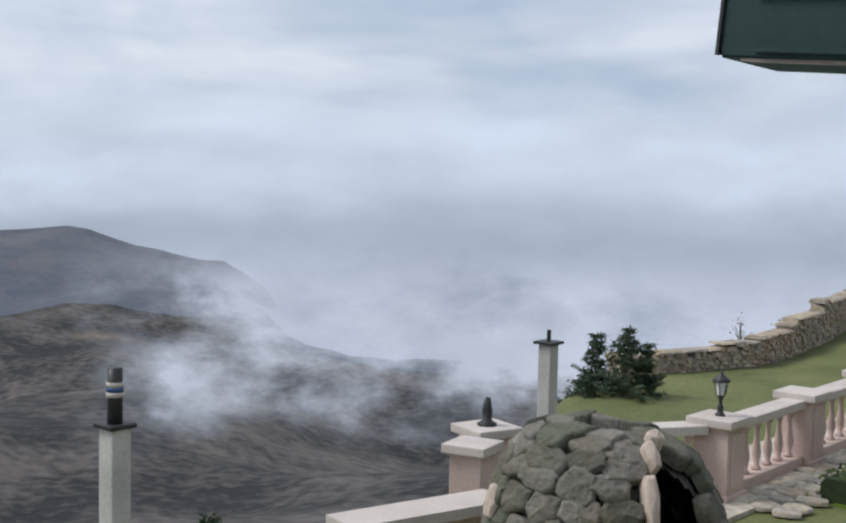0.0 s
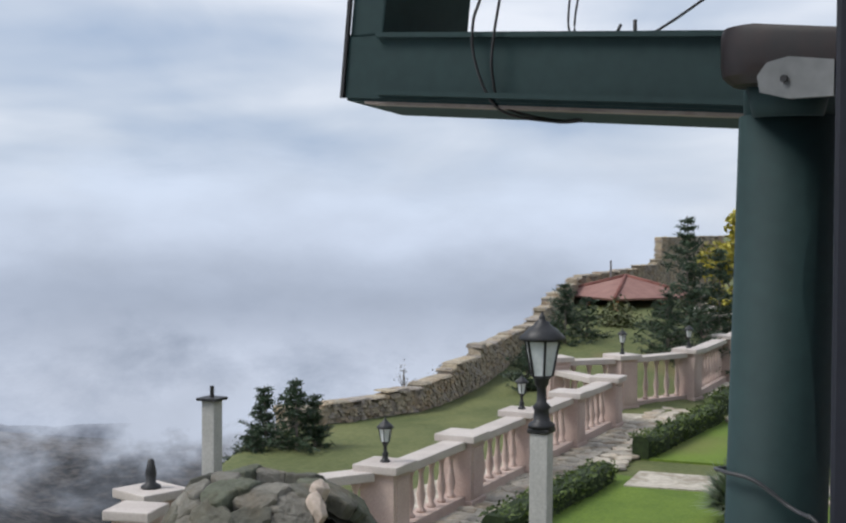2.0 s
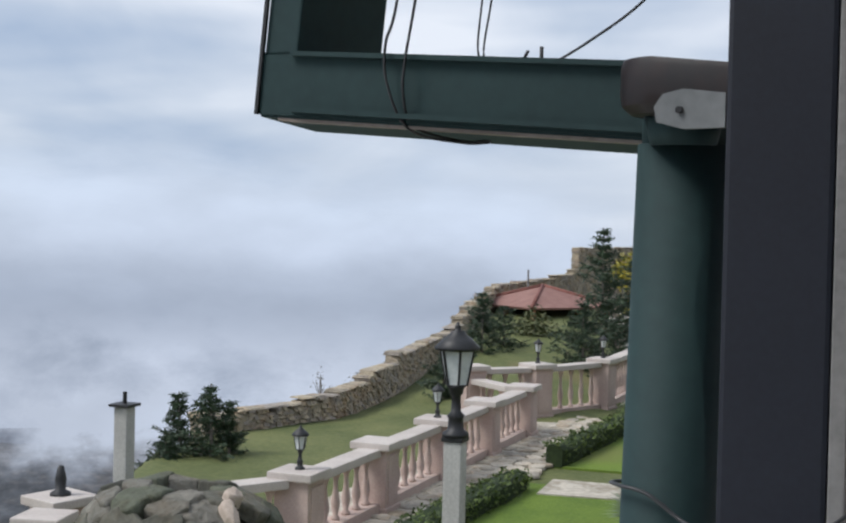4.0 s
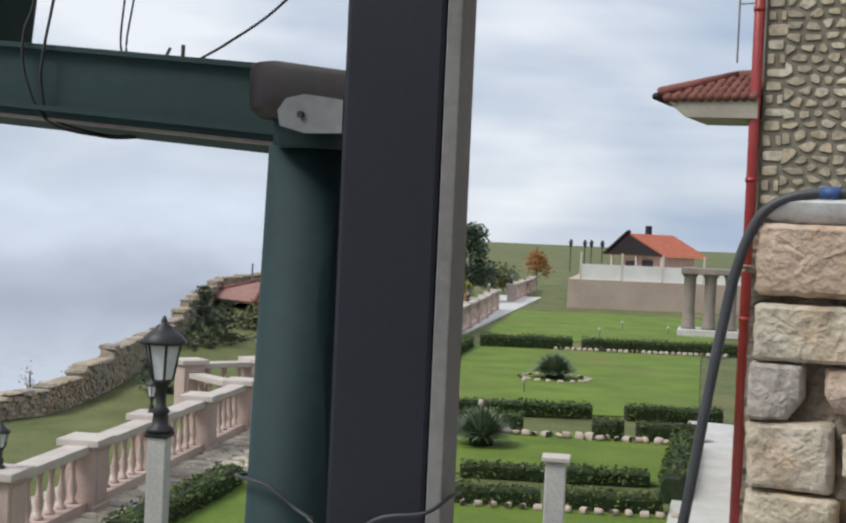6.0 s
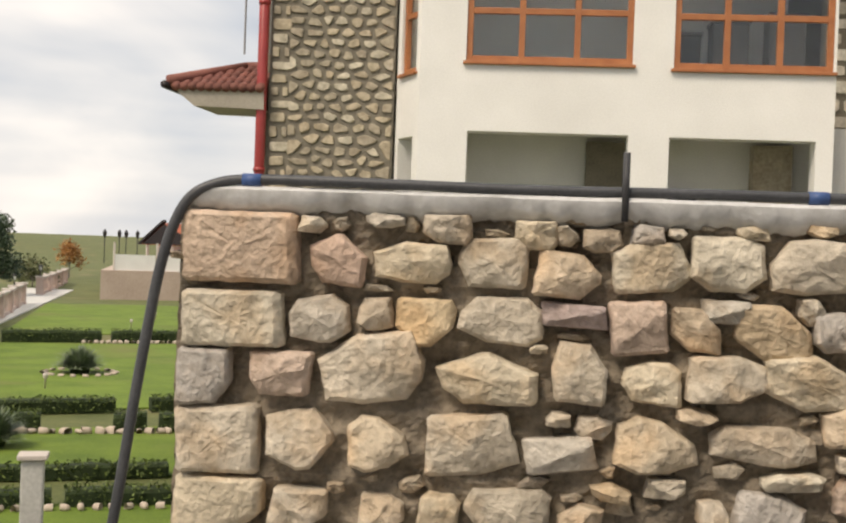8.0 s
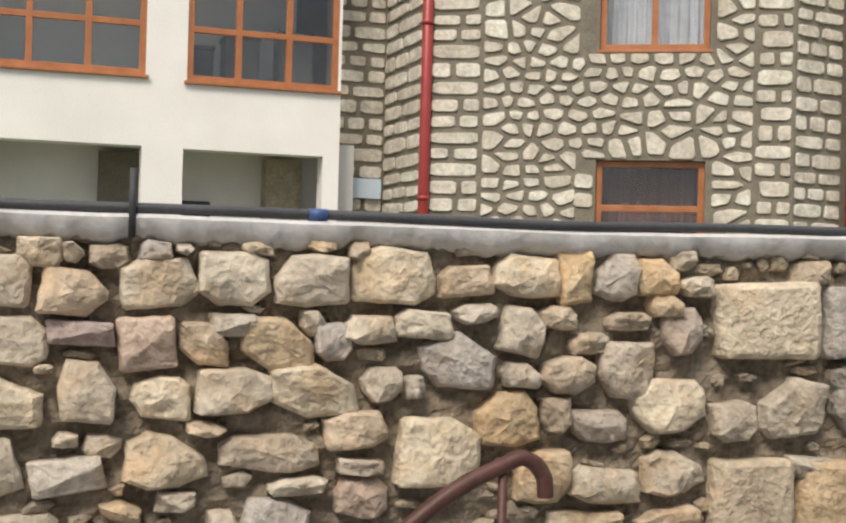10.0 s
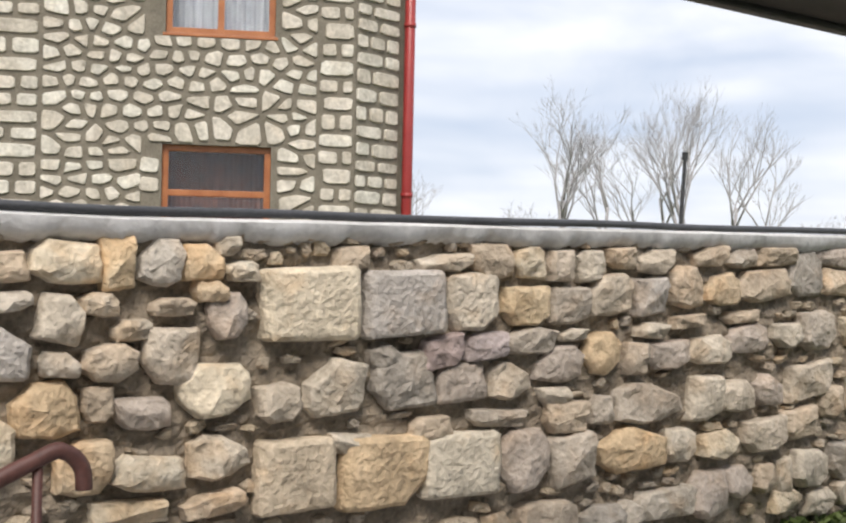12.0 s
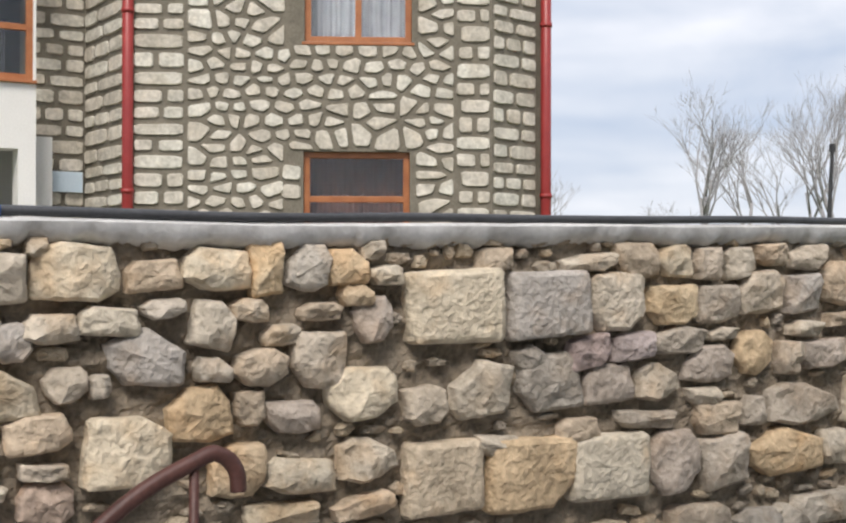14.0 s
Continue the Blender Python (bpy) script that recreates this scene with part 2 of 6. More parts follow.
M_BOULDERCORE = surface("dark_grout", (0.05, 0.048, 0.04), (0.11, 0.105, 0.085), 8.0, 0.95, 0.8)
M_PALESTONE = surface("broken_pale_stone", (0.40, 0.33, 0.27), (0.58, 0.48, 0.40), 7.0, 0.9, 0.8)
M_VALLEY = surface("bare_hillside", (0.010, 0.011, 0.013), (0.105, 0.092, 0.083), 0.03, 1.0, 0.7, 0.3, extra=(0.19, 0.14, 0.095), cover=-0.02, depth=1.5, ends=(0.42, 0.62))
M_GLASS = glass("window_glass")
M_LAMPGLASS = surface("frosted_lamp_glass", (0.55, 0.58, 0.58), (0.72, 0.74, 0.74), 9.0, 0.3, 0.0)
M_POOLWALL = surface("pink_beige_wall", (0.42, 0.32, 0.26), (0.54, 0.43, 0.36), 0.8, 0.9, 0.3, 12.0)
M_CURTAIN = surface("net_curtain", (0.26, 0.27, 0.30), (0.40, 0.41, 0.44), 5.0, 0.9, 0.2, 30.0)
M_REDCURTAIN = surface("brown_red_curtain", (0.05, 0.022, 0.018), (0.15, 0.065, 0.05), 9.0, 0.9, 0.2, 30.0)
M_CANOPY = surface("dark_canopy_boards", (0.018, 0.015, 0.013), (0.04, 0.03, 0.024), 5.0, 0.7, 0.3, 40.0)
M_TERRACE = surface("terrace_paving", (0.55, 0.52, 0.48), (0.70, 0.67, 0.62), 2.0, 0.9, 0.4, 30.0)
M_PLATE = surface("pale_blue_plate", (0.50, 0.62, 0.72), (0.60, 0.71, 0.80), 4.0, 0.4, 0.0)
M_DARKROOM = surface("dark_furniture", (0.02, 0.02, 0.022), (0.05, 0.05, 0.055), 5.0, 0.6, 0.1)
M_EAVE = surface("soffit_boards", (0.36, 0.32, 0.27), (0.48, 0.43, 0.37), 3.0, 0.9, 0.3, 30.0)
M_TILE2 = surface("orange_red_tile", (0.34, 0.08, 0.04), (0.48, 0.15, 0.08), 4.0, 0.8, 0.4, 20.0)
# bark and twig colour lightened to carry the haze of distance
M_BARE = surface("haze_paled_bark", (0.27, 0.265, 0.27), (0.42, 0.41, 0.41), 4.0, 0.9, 0.3)
M_TILE3 = surface("faded_red_roof", (0.22, 0.11, 0.092), (0.32, 0.18, 0.15), 3.0, 0.85, 0.4, 20.0)
M_KIOSK = surface("weathered_grey_stone", (0.20, 0.165, 0.145), (0.34, 0.29, 0.26), 2.0, 0.9, 0.5, 20.0)
M_SLAB = rubble_stone("paving_slab", [(0.56, 0.50, 0.41), (0.48, 0.43, 0.35), (0.62, 0.56, 0.47), (0.44, 0.40, 0.34)], 20.0, depth=0.01)


# ---- building helpers ----
def solid(bm, size, at=(0, 0, 0), turn=0.0, bevel=0.0):
    """A box of that size, its base centre at that place, turned about the upright."""
    m = Matrix.Translation((at[0], at[1], at[2] + size[2] / 2)) @ Matrix.Rotation(turn, 4, "Z") @ Matrix.Diagonal((*size, 1))
    vs = bmesh.ops.create_cube(bm, size=1.0, matrix=m)["verts"]
    if bevel:
        es = list({e for v in vs for e in v.link_edges})
        bmesh.ops.bevel(bm, geom=es, offset=bevel, segments=2, affect="EDGES", profile=0.6)


def between(bm, a, b, width, height, up=0.0):
    """A bar from a to b, its lower face on that line."""
    a, b = Vector(a), Vector(b)
    d = b - a
    rot = d.to_track_quat("X", "Z").to_matrix().to_4x4()
    m = Matrix.Translation((a + b) / 2 + Vector((0, 0, up + height / 2))) @ rot @ Matrix.Diagonal((d.length, width, height, 1))
    bmesh.ops.create_cube(bm, size=1.0, matrix=m)


def tube(bm, pts, radius, sides=10, taper=None):
    """A round bar along points, closed at its ends."""
    pts = [Vector(p) for p in pts]
    rings = []
    for i, p in enumerate(pts):
        d = (pts[min(i + 1, len(pts) - 1)] - pts[max(i - 1, 0)]).normalized()
        s = d.cross(Vector((0, 0, 1)))
        s = s.normalized() if s.length > 1e-3 else Vector((1, 0, 0))
        u = s.cross(d).normalized()
        r = radius if taper is None else radius + (taper - radius) * i / (len(pts) - 1)
        rings.append([bm.verts.new(p + r * (math.cos(a) * s + math.sin(a) * u)) for a in (2 * math.pi * j / sides for j in range(sides))])
    for r0, r1 in zip(rings, rings[1:]):
        for j in range(sides):
            bm.faces.new((r0[j], r0[(j + 1) % sides], r1[(j + 1) % sides], r1[j]))
    bm.faces.new(rings[0][::-1])
    bm.faces.new(rings[-1])


def lathe(bm, profile, at=(0, 0, 0), sides=12):
    """A turned form: profile of (radius, height) from below."""
    tube_rings = []
    for r, z in profile:
        tube_rings.append([bm.verts.new((at[0] + r * math.cos(2 * math.pi * j / sides), at[1] + r * math.sin(2 * math.pi * j / sides), at[2] + z)) for j in range(sides)])
    for r0, r1 in zip(tube_rings, tube_rings[1:]):
        for j in range(sides):
            bm.faces.new((r0[j], r0[(j + 1) % sides], r1[(j + 1) % sides], r1[j]))
    bm.faces.new(tube_rings[0][::-1])
    bm.faces.new(tube_rings[-1])


def curve_points(pts, steps=6):
    """Catmull-Rom through points."""
    pts = [Vector(p) for p in pts]
    out = []
    for i in range(len(pts) - 1):
        p0, p1, p2, p3 = pts[max(i - 1, 0)], pts[i], pts[i + 1], pts[min(i + 2, len(pts) - 1)]
        for s in range(steps):
            t = s / steps
            out.append(0.5 * (2 * p1 + (p2 - p0) * t + (2 * p0 - 5 * p1 + 4 * p2 - p3) * t * t + (3 * p1 - p0 - 3 * p2 + p3) * t ** 3))
    return out + [pts[-1]]


def mesh_of(name, bm, material, smooth=False):
    bmesh.ops.recalc_face_normals(bm, faces=bm.faces[:])
    me = bpy.data.meshes.new(name)
    bm.to_mesh(me)
    bm.free()
    me.materials.append(material)
    if smooth:
        me.polygons.foreach_set("use_smooth", [True] * len(me.polygons))
    return me


def part(name, bm, material, parent, label="", smooth=False):
    ob = new(name, mesh_of(name, bm, material, smooth))
    ob.parent = parent
    if label:
        tagged(ob, label)
    return ob


def block(name, size, at, material, parent, label="", turn=0.0, bevel=0.0):
    bm = bmesh.new()
    solid(bm, size, at, turn, bevel)
    return part(name, bm, material, parent, label)


def thing(name, label, category, group="", at=(0, 0, 0), turn=0.0, kind=""):
    ob = new(name)
    ob.empty_display_size = 0.1
    ob.matrix_world = Matrix.Translation(at) @ Matrix.Rotation(turn, 4, "Z")
    return tagged(ob, label, category, group, kind)


def structure(name, bm, material, label, category, smooth=False):
    return tagged(new(name, mesh_of(name, bm, material, smooth)), label, category, kind="structure")


def stone_mesh(name, material, seed, sides=11, square=0.5, bulge=0.35):
    """A unit stone, front towards -y: a rough outline, rounded shoulders and an uneven face."""
    rnd = random.Random(seed)
    outline = []
    for j in range(sides):
        a = 2 * math.pi * (j + rnd.uniform(-0.28, 0.28)) / sides
        c, s = math.cos(a), math.sin(a)
        reach = (1 - square) + square / max(abs(c), abs(s))
        r = 0.5 * reach * rnd.uniform(0.86, 1.06)
        outline.append((r * c, r * s))
    big = max(max(abs(x), abs(y)) for x, y in outline) * 2
    outline = [(x / big, y / big) for x, y in outline]
    bm = bmesh.new()
    rings = []
    for scale, y in ((1.0, 0.5), (1.0, -0.05), (0.93, -0.28), (0.62, -0.28 - 0.45 * bulge)):
        rings.append([bm.verts.new((x * scale + rnd.uniform(-0.02, 0.02), y + (rnd.uniform(-0.09, 0.09) if y < -0.1 else 0), z * scale + rnd.uniform(-0.02, 0.02))) for x, z in outline])
    for r0, r1 in zip(rings, rings[1:]):
        for j in range(sides):
            bm.faces.new((r0[j], r0[(j + 1) % sides], r1[(j + 1) % sides], r1[j]))
    tip = bm.verts.new((rnd.uniform(-0.15, 0.15), -0.3 - 0.55 * bulge, rnd.uniform(-0.15, 0.15)))
    for j in range(sides):
        bm.faces.new((rings[-1][j], rings[-1][(j + 1) % sides], tip))
    me = mesh_of(name, bm, material, True)
    return me


def rubble_mesh(name, material, seed, corners=7, mids=1, bulge=0.12, square=0.6):
    """A unit piece of split stone, front towards -y: an angular outline, chipped edges and a broken, tilted face."""
    rnd = random.Random(seed)
    poly = []
    for j in range(corners):
        a = 2 * math.pi * (j + rnd.uniform(-0.33, 0.33)) / corners + seed
        c, s = math.cos(a), math.sin(a)
        r = ((1 - square) + square / max(abs(c), abs(s))) * rnd.uniform(0.84, 1.08)
        poly.append(Vector((r * c, r * s)))
    line = []
    for p, q in zip(poly, poly[1:] + poly[:1]):
        for k in range(mids + 1):
            v = p.lerp(q, k / (mids + 1))
            line.append(v * (1 + (rnd.uniform(-0.045, 0.05) if k else 0)))
    xs, zs = [v.x for v in line], [v.y for v in line]
    line = [((v.x - min(xs)) / (max(xs) - min(xs)) - 0.5, (v.y - min(zs)) / (max(zs) - min(zs)) - 0.5) for v in line]
    tx, tz = rnd.uniform(-0.16, 0.16), rnd.uniform(-0.16, 0.16)
    bm = bmesh.new()
    rings = []
    for scale, y, jit in ((1.0, 0.5, 0.0), (1.0, -0.20, 0.02), (0.94, -0.33, 0.035), (0.66, -0.36 - bulge * 0.6, 0.07)):
        rings.append([bm.verts.new((x * scale, y + rnd.uniform(-jit, jit) + (tx * x + tz * z if y < -0.2 else 0), z * scale)) for x, z in line])
    n = len(line)
    for r0, r1 in zip(rings, rings[1:]):
        for j in range(n):
            bm.faces.new((r0[j], r0[(j + 1) % n], r1[(j + 1) % n], r1[j]))
    tip = bm.verts.new((rnd.uniform(-0.1, 0.1), -0.36 - bulge * 0.7 + rnd.uniform(-0.03, 0.03), rnd.uniform(-0.1, 0.1)))
    for j in range(n):
        bm.faces.new((rings[-1][j], rings[-1][(j + 1) % n], tip))
    return mesh_of(name, bm, material, True)


def split_stone_mesh(name, material, seed, cuts=0.74, slant=0.17, jag=0.014, relief=1.0):
    """A unit piece of split stone, front towards -y: a squarish block with knocked-off corners, chipped edges and a face of a few broken planes."""
    rnd = random.Random(seed)
    box = [Vector((x + rnd.uniform(0, slant) * (-1 if x > 0 else 1), z + rnd.uniform(0, slant) * (-1 if z > 0 else 1))) for x, z in ((-0.5, -0.5), (0.5, -0.5), (0.5, 0.5), (-0.5, 0.5))]
    poly = []
    for j, p in enumerate(box):
        o, q = box[j - 1], box[(j + 1) % 4]
        if rnd.random() < cuts:
            poly += [p.lerp(o, rnd.uniform(0.10, 0.48)), p.lerp(q, rnd.uniform(0.10, 0.48))]
        else:
            poly += [p.lerp(o, 0.05), p.lerp(q, 0.05)]
    line = []
    for p, q in zip(poly, poly[1:] + poly[:1]):
        n = max(1, round((q - p).length / 0.13))
        for k in range(n):
            v = p.lerp(q, k / n)
            line.append(v * (1 + (rnd.uniform(-2.2, 1.6) * jag if k else 0)))
    xs, zs = [v.x for v in line], [v.y for v in line]
    line = [((v.x - min(xs)) / (max(xs) - min(xs)) - 0.5, (v.y - min(zs)) / (max(zs) - min(zs)) - 0.5) for v in line]
    planes = [(rnd.uniform(0.03, 0.12), rnd.uniform(-0.5, 0.5) * relief, rnd.uniform(-0.5, 0.5) * relief) for _ in range(4)]

    def face(x, z):
        lift = min(c + gx * x + gz * z for c, gx, gz in planes)
        return -0.36 - max(-0.09, lift) - 0.05 * relief * noise.noise(Vector((x * 5, z * 5, seed * 3.7)))

    bm = bmesh.new()
    rings = []
    for scale, depth in ((1.0, 0.5), (1.0, -0.14), (0.965, None), (0.84, None), (0.60, None), (0.32, None)):
        ring = []
        for x, z in line:
            y = depth if depth is not None else face(x * scale, z * scale) + (0.07 if scale > 0.95 else 0)
            ring.append(bm.verts.new((x * scale, y + (rnd.uniform(-0.02, 0.02) if scale < 1 else 0), z * scale)))
        rings.append(ring)
    n = len(line)
    for r0, r1 in zip(rings, rings[1:]):
        for j in range(n):
            bm.faces.new((r0[j], r0[(j + 1) % n], r1[(j + 1) % n], r1[j]))
    tip = bm.verts.new((0, face(0, 0), 0))
    for j in range(n):
        bm.faces.new((rings[-1][j], rings[-1][(j + 1) % n], tip))
    me = mesh_of(name, bm, material, True)
    me.set_sharp_from_angle(angle=radians(38))
    return me


def flat_stone_mesh(name, outline, material, rnd, proud=0.04):
    """A facing stone from its outline on the wall, front towards -y, with rounded arrises and a slightly humped face."""
    cx, cz = sum(p[0] for p in outline) / len(outline), sum(p[1] for p in outline) / len(outline)
    soft = []
    for j, p in enumerate(outline):
        q = outline[(j + 1) % len(outline)]
        soft += [(p[0] * 0.86 + q[0] * 0.14, p[1] * 0.86 + q[1] * 0.14), (p[0] * 0.14 + q[0] * 0.86, p[1] * 0.14 + q[1] * 0.86)]
    bm = bmesh.new()
    rings = []
    for scale, y in ((1.0, 0.02), (1.0, -proud * 0.6), (0.92, -proud)):
        rings.append([bm.verts.new(((x - cx) * scale * rnd.uniform(0.95, 1.03), y + (rnd.uniform(-0.004, 0.004) if scale < 1 else 0), (z - cz) * scale * rnd.uniform(0.95, 1.03))) for x, z in soft])
    n = len(soft)
    for r0, r1 in zip(rings, rings[1:]):
        for j in range(n):
            bm.faces.new((r0[j], r0[(j + 1) % n], r1[(j + 1) % n], r1[j]))
    tip = bm.verts.new((0, -proud - rnd.uniform(-0.003, 0.004), 0))
    for j in range(n):
        bm.faces.new((rings[-1][j], rings[-1][(j + 1) % n], tip))
    me = mesh_of(name, bm, material, True)
    me.set_sharp_from_angle(angle=radians(25))
    return me, cx, cz


def clip(poly, px, pz, nx, nz):
    """The part of a polygon on the side of the line through (px, pz) that its normal points away from."""
    out = []
    for p, q in zip(poly, poly[1:] + poly[:1]):
        dp, dq = (p[0] - px) * nx + (p[1] - pz) * nz, (q[0] - px) * nx + (q[1] - pz) * nz
        if dp <= 0:
            out.append(p)
        if (dp < 0 < dq) or (dq < 0 < dp):
            t = dp / (dp - dq)
            out.append((p[0] + (q[0] - p[0]) * t, p[1] + (q[1] - p[1]) * t))
    return out


def crazy_cells(s0, s1, z0, z1, holes, dx, dz, gap, rnd):
    """Outlines of irregular stones that fill a wall panel with mortar joints, leaving the holes free."""
    sites, row_i, z = [], 0, z0 + dz / 2
    while z < z1:
        x = s0 + dx * (0.25 if row_i % 2 else 0.7)
        while x < s1:
            p = (x + rnd.uniform(-0.33, 0.33) * dx, z + rnd.uniform(-0.28, 0.28) * dz)
            if rnd.random() > 0.05 and not any(h[0] - 0.07 < p[0] < h[1] + 0.07 and h[2] - 0.06 < p[1] < h[3] + 0.06 for h in holes):
                sites.append(p)
            x += dx
        z += dz
        row_i += 1
    k = dx / dz * 0.98
    cells = []
    for i, (x, z) in enumerate(sites):
        poly = [(max(s0, x - dx), max(z0, z - dz)), (min(s1, x + dx), max(z0, z - dz)), (min(s1, x + dx), min(z1, z + dz)), (max(s0, x - dx), min(z1, z + dz))]
        for j, (u, v) in enumerate(sites):
            if j == i or abs(u - x) > 2.2 * dx or abs(v - z) > 2.2 * dz or not poly:
                continue
            nx, nz = (u - x), (v - z) * k * k
            length = math.hypot(nx, nz)
            nx, nz = nx / length, nz / length
            poly = clip(poly, (x + u) / 2 - nx * gap / 2, (z + v) / 2 - nz * gap / 2, nx, nz)
        for h in holes:
            if poly and h[0] - dx < x < h[1] + dx and h[2] - dz < z < h[3] + dz:
                if x < h[0]: poly = clip(poly, h[0] - 0.02, z, 1, 0)
                elif x > h[1]: poly = clip(poly, h[1] + 0.02, z, -1, 0)
                elif z < h[2]: poly = clip(poly, x, h[2] - 0.05, 0, 1)
                else: poly = clip(poly, x, h[3] + 0.02, 0, -1)
        if len(poly) >= 3:
            xs, zs = [p[0] for p in poly], [p[1] for p in poly]
            if max(xs) - min(xs) > 0.05 and max(zs) - min(zs) > 0.04:
                cells.append(poly)
    return cells


def piece(name, mesh, parent, at, size, turn=0.0, roll=0.0):
    """One of many alike pieces on a shared mesh."""
    ob = new(name, mesh)
    ob.parent = parent
    ob.matrix_basis = Matrix.Translation(at) @ Matrix.Rotation(turn, 4, "Z") @ Matrix.Rotation(roll, 4, "Y") @ Matrix.Diagonal((*size, 1))
    return ob


# ---- ground: one sheet from the garden terrace to the horizon ----
GARDEN, TERRACE = -1.8, 0.0


def lerp_table(x, table):
    for (x0, y0), (x1, y1) in zip(table, table[1:]):
        if x <= x1:
            t = max(0.0, (x - x0) / (x1 - x0))
            return y0 + (y1 - y0) * t
    return table[-1][1]


def ground_height(az, d):
    """az in degrees from +y towards +x, d in metres from the terrace."""
    x, y = d * math.sin(radians(az)), d * math.cos(radians(az))
    rough = noise.fractal(Vector((x * 0.012, y * 0.012, 3.0)), 1.0, 2.1, 5)
    plain = GARDEN if d < 75 else GARDEN + min(1.0, (d - 75) / 150) * (1.2 + 2.0 * rough)
    if az > 28:
        plain += min(1.0, (az - 28) / 8) * min(2.8, max(0.0, (d - 18) * 0.1))
    edge = lerp_table(az, [(-180, 12), (-100, 10.0), (-75, 9.0), (-60, 11.2), (-57, 11.5), (-55.5, 13.5), (-52, 19.0), (-47, 22.5), (-42, 24.5), (-38, 31), (-34, 46), (-31, 60), (-29, 300), (-27, 5000), (180, 5000)])
    if d <= edge:
        rise = 0.0
        if -41 < az < -29 and d > 22:
            rise = min(1.0, (az + 41) / 5, (-29 - az) / 3) * min(1.4, (d - 22) * 0.07)
        return plain + rise
    fall = d - edge
    valley = lerp_table(fall, [(0, 0), (50, -24), (170, -50), (340, -70), (480, -76), (650, -95), (1000, -150), (5000, -420)])
    z = GARDEN + valley + rough * min(9.0, fall * 0.05)
    far_hill = lerp_table(az, [(-180, 60), (-110, 72), (-80, 75), (-73.3, 77), (-70, 67), (-67, 56), (-65, 35), (-63.6, 4), (-61, -8), (-50, -20), (180, -20)])
    bump = math.exp(-((d - 800) / 210) ** 2)
    near_hill = lerp_table(az, [(-180, 0), (-80, 6), (-72, 3), (-66, -1), (-62, -7), (-57, -13), (180, -20)])
    z += bump * far_hill + math.exp(-((d - 340) / 70) ** 2) * near_hill
    return z


bm = bmesh.new()
radii = [0.5, 3, 6] + [9 * 1.09 ** i for i in range(70)]
radii = [r for r in radii if r < 4200]
azs = [a * 1.0 for a in range(-100, 71)] + [a * 5.0 for a in range(15, 52)]
rings = [[bm.verts.new((r * math.sin(radians(a)), r * math.cos(radians(a)), ground_height(a if a <= 180 else a - 360, r))) for a in azs] for r in radii]
for r0, r1 in zip(rings, rings[1:]):
    for j in range(len(azs)):
        k = (j + 1) % len(azs)
        bm.faces.new((r0[j], r0[k], r1[k], r1[j]))
bm.faces.new(rings[0])
for v in bm.verts:
    v.co.z -= 0.02
ground = structure("ground", bm, M_SLOPE, "grass plateau falling into a bare brown valley", "ground", True)
ground.data.materials.append(M_VALLEY)
for poly in ground.data.polygons:
    poly.material_index = 1 if poly.center.z < -7 else 0


def sheet(name, corners, z, thick, material, label, category):
    """A paved or planted slab of the ground, with its own thickness."""
    bm = bmesh.new()
    top = [bm.verts.new((*p, z + thick)) for p in corners]
    low = [bm.verts.new((*p, z - 0.15)) for p in corners]
    bm.faces.new(top)
    for i in range(4):
        bm.faces.new((top[i], low[i], low[(i + 1) % 4], top[(i + 1) % 4]))
    return structure(name, bm, material, label, category)


sheet("pavement", [(-9.9, 8.0), (-8.4, 8.0), (-18.0, 41.0), (-19.2, 42.5)], GARDEN, 0.03, M_PATH, "pale stone-paved path beside the balustrade", "path")
sheet("pavement_far", [(-19.6, 42.5), (-18.0, 41.0), (-26.5, 72.0), (-29.5, 72.0)], GARDEN, 0.03, M_WALK, "pale concrete path running to the pool", "path")
sheet("pavement_walk", [(-3.55, 13.5), (-2.0, 13.2), (-4.2, 24.0), (-5.75, 24.0)], GARDEN, 0.04, M_WALK, "pale concrete walk beside the house", "path")
sheet("pavement_strip", [(-9.0, 13.45), (-6.7, 14.45), (-6.95, 15.3), (-9.35, 14.4)], GARDEN, 0.03, M_PATH, "pale concrete strip across the lawn", "path")
sheet("lawn_far", [(-16.9, 39.6), (-8.9, 43.5), (-14.0, 60.5), (-22.4, 57.5)], GARDEN, 0.012, M_LAWN, "bright green mown lawn", "lawn")
sheet("lawn_middle", [(-11.2, 21.5), (-5.7, 24.6), (-9.0, 39.2), (-15.6, 36.2)], GARDEN, 0.012, M_LAWN, "bright green mown lawn round a clipped bush", "lawn")
sheet("lawn_near", [(-9.9, 15.3), (-4.3, 17.3), (-5.2, 22.0), (-10.8, 19.4)], GARDEN, 0.012, M_LAWN, "green lawn between low hedges", "lawn")
sheet("lawn_front", [(-9.0, 10.2), (-2.6, 10.2), (-3.8, 15.4), (-9.6, 14.0)], GARDEN, 0.012, M_LAWN, "green lawn near the lamp posts", "lawn")

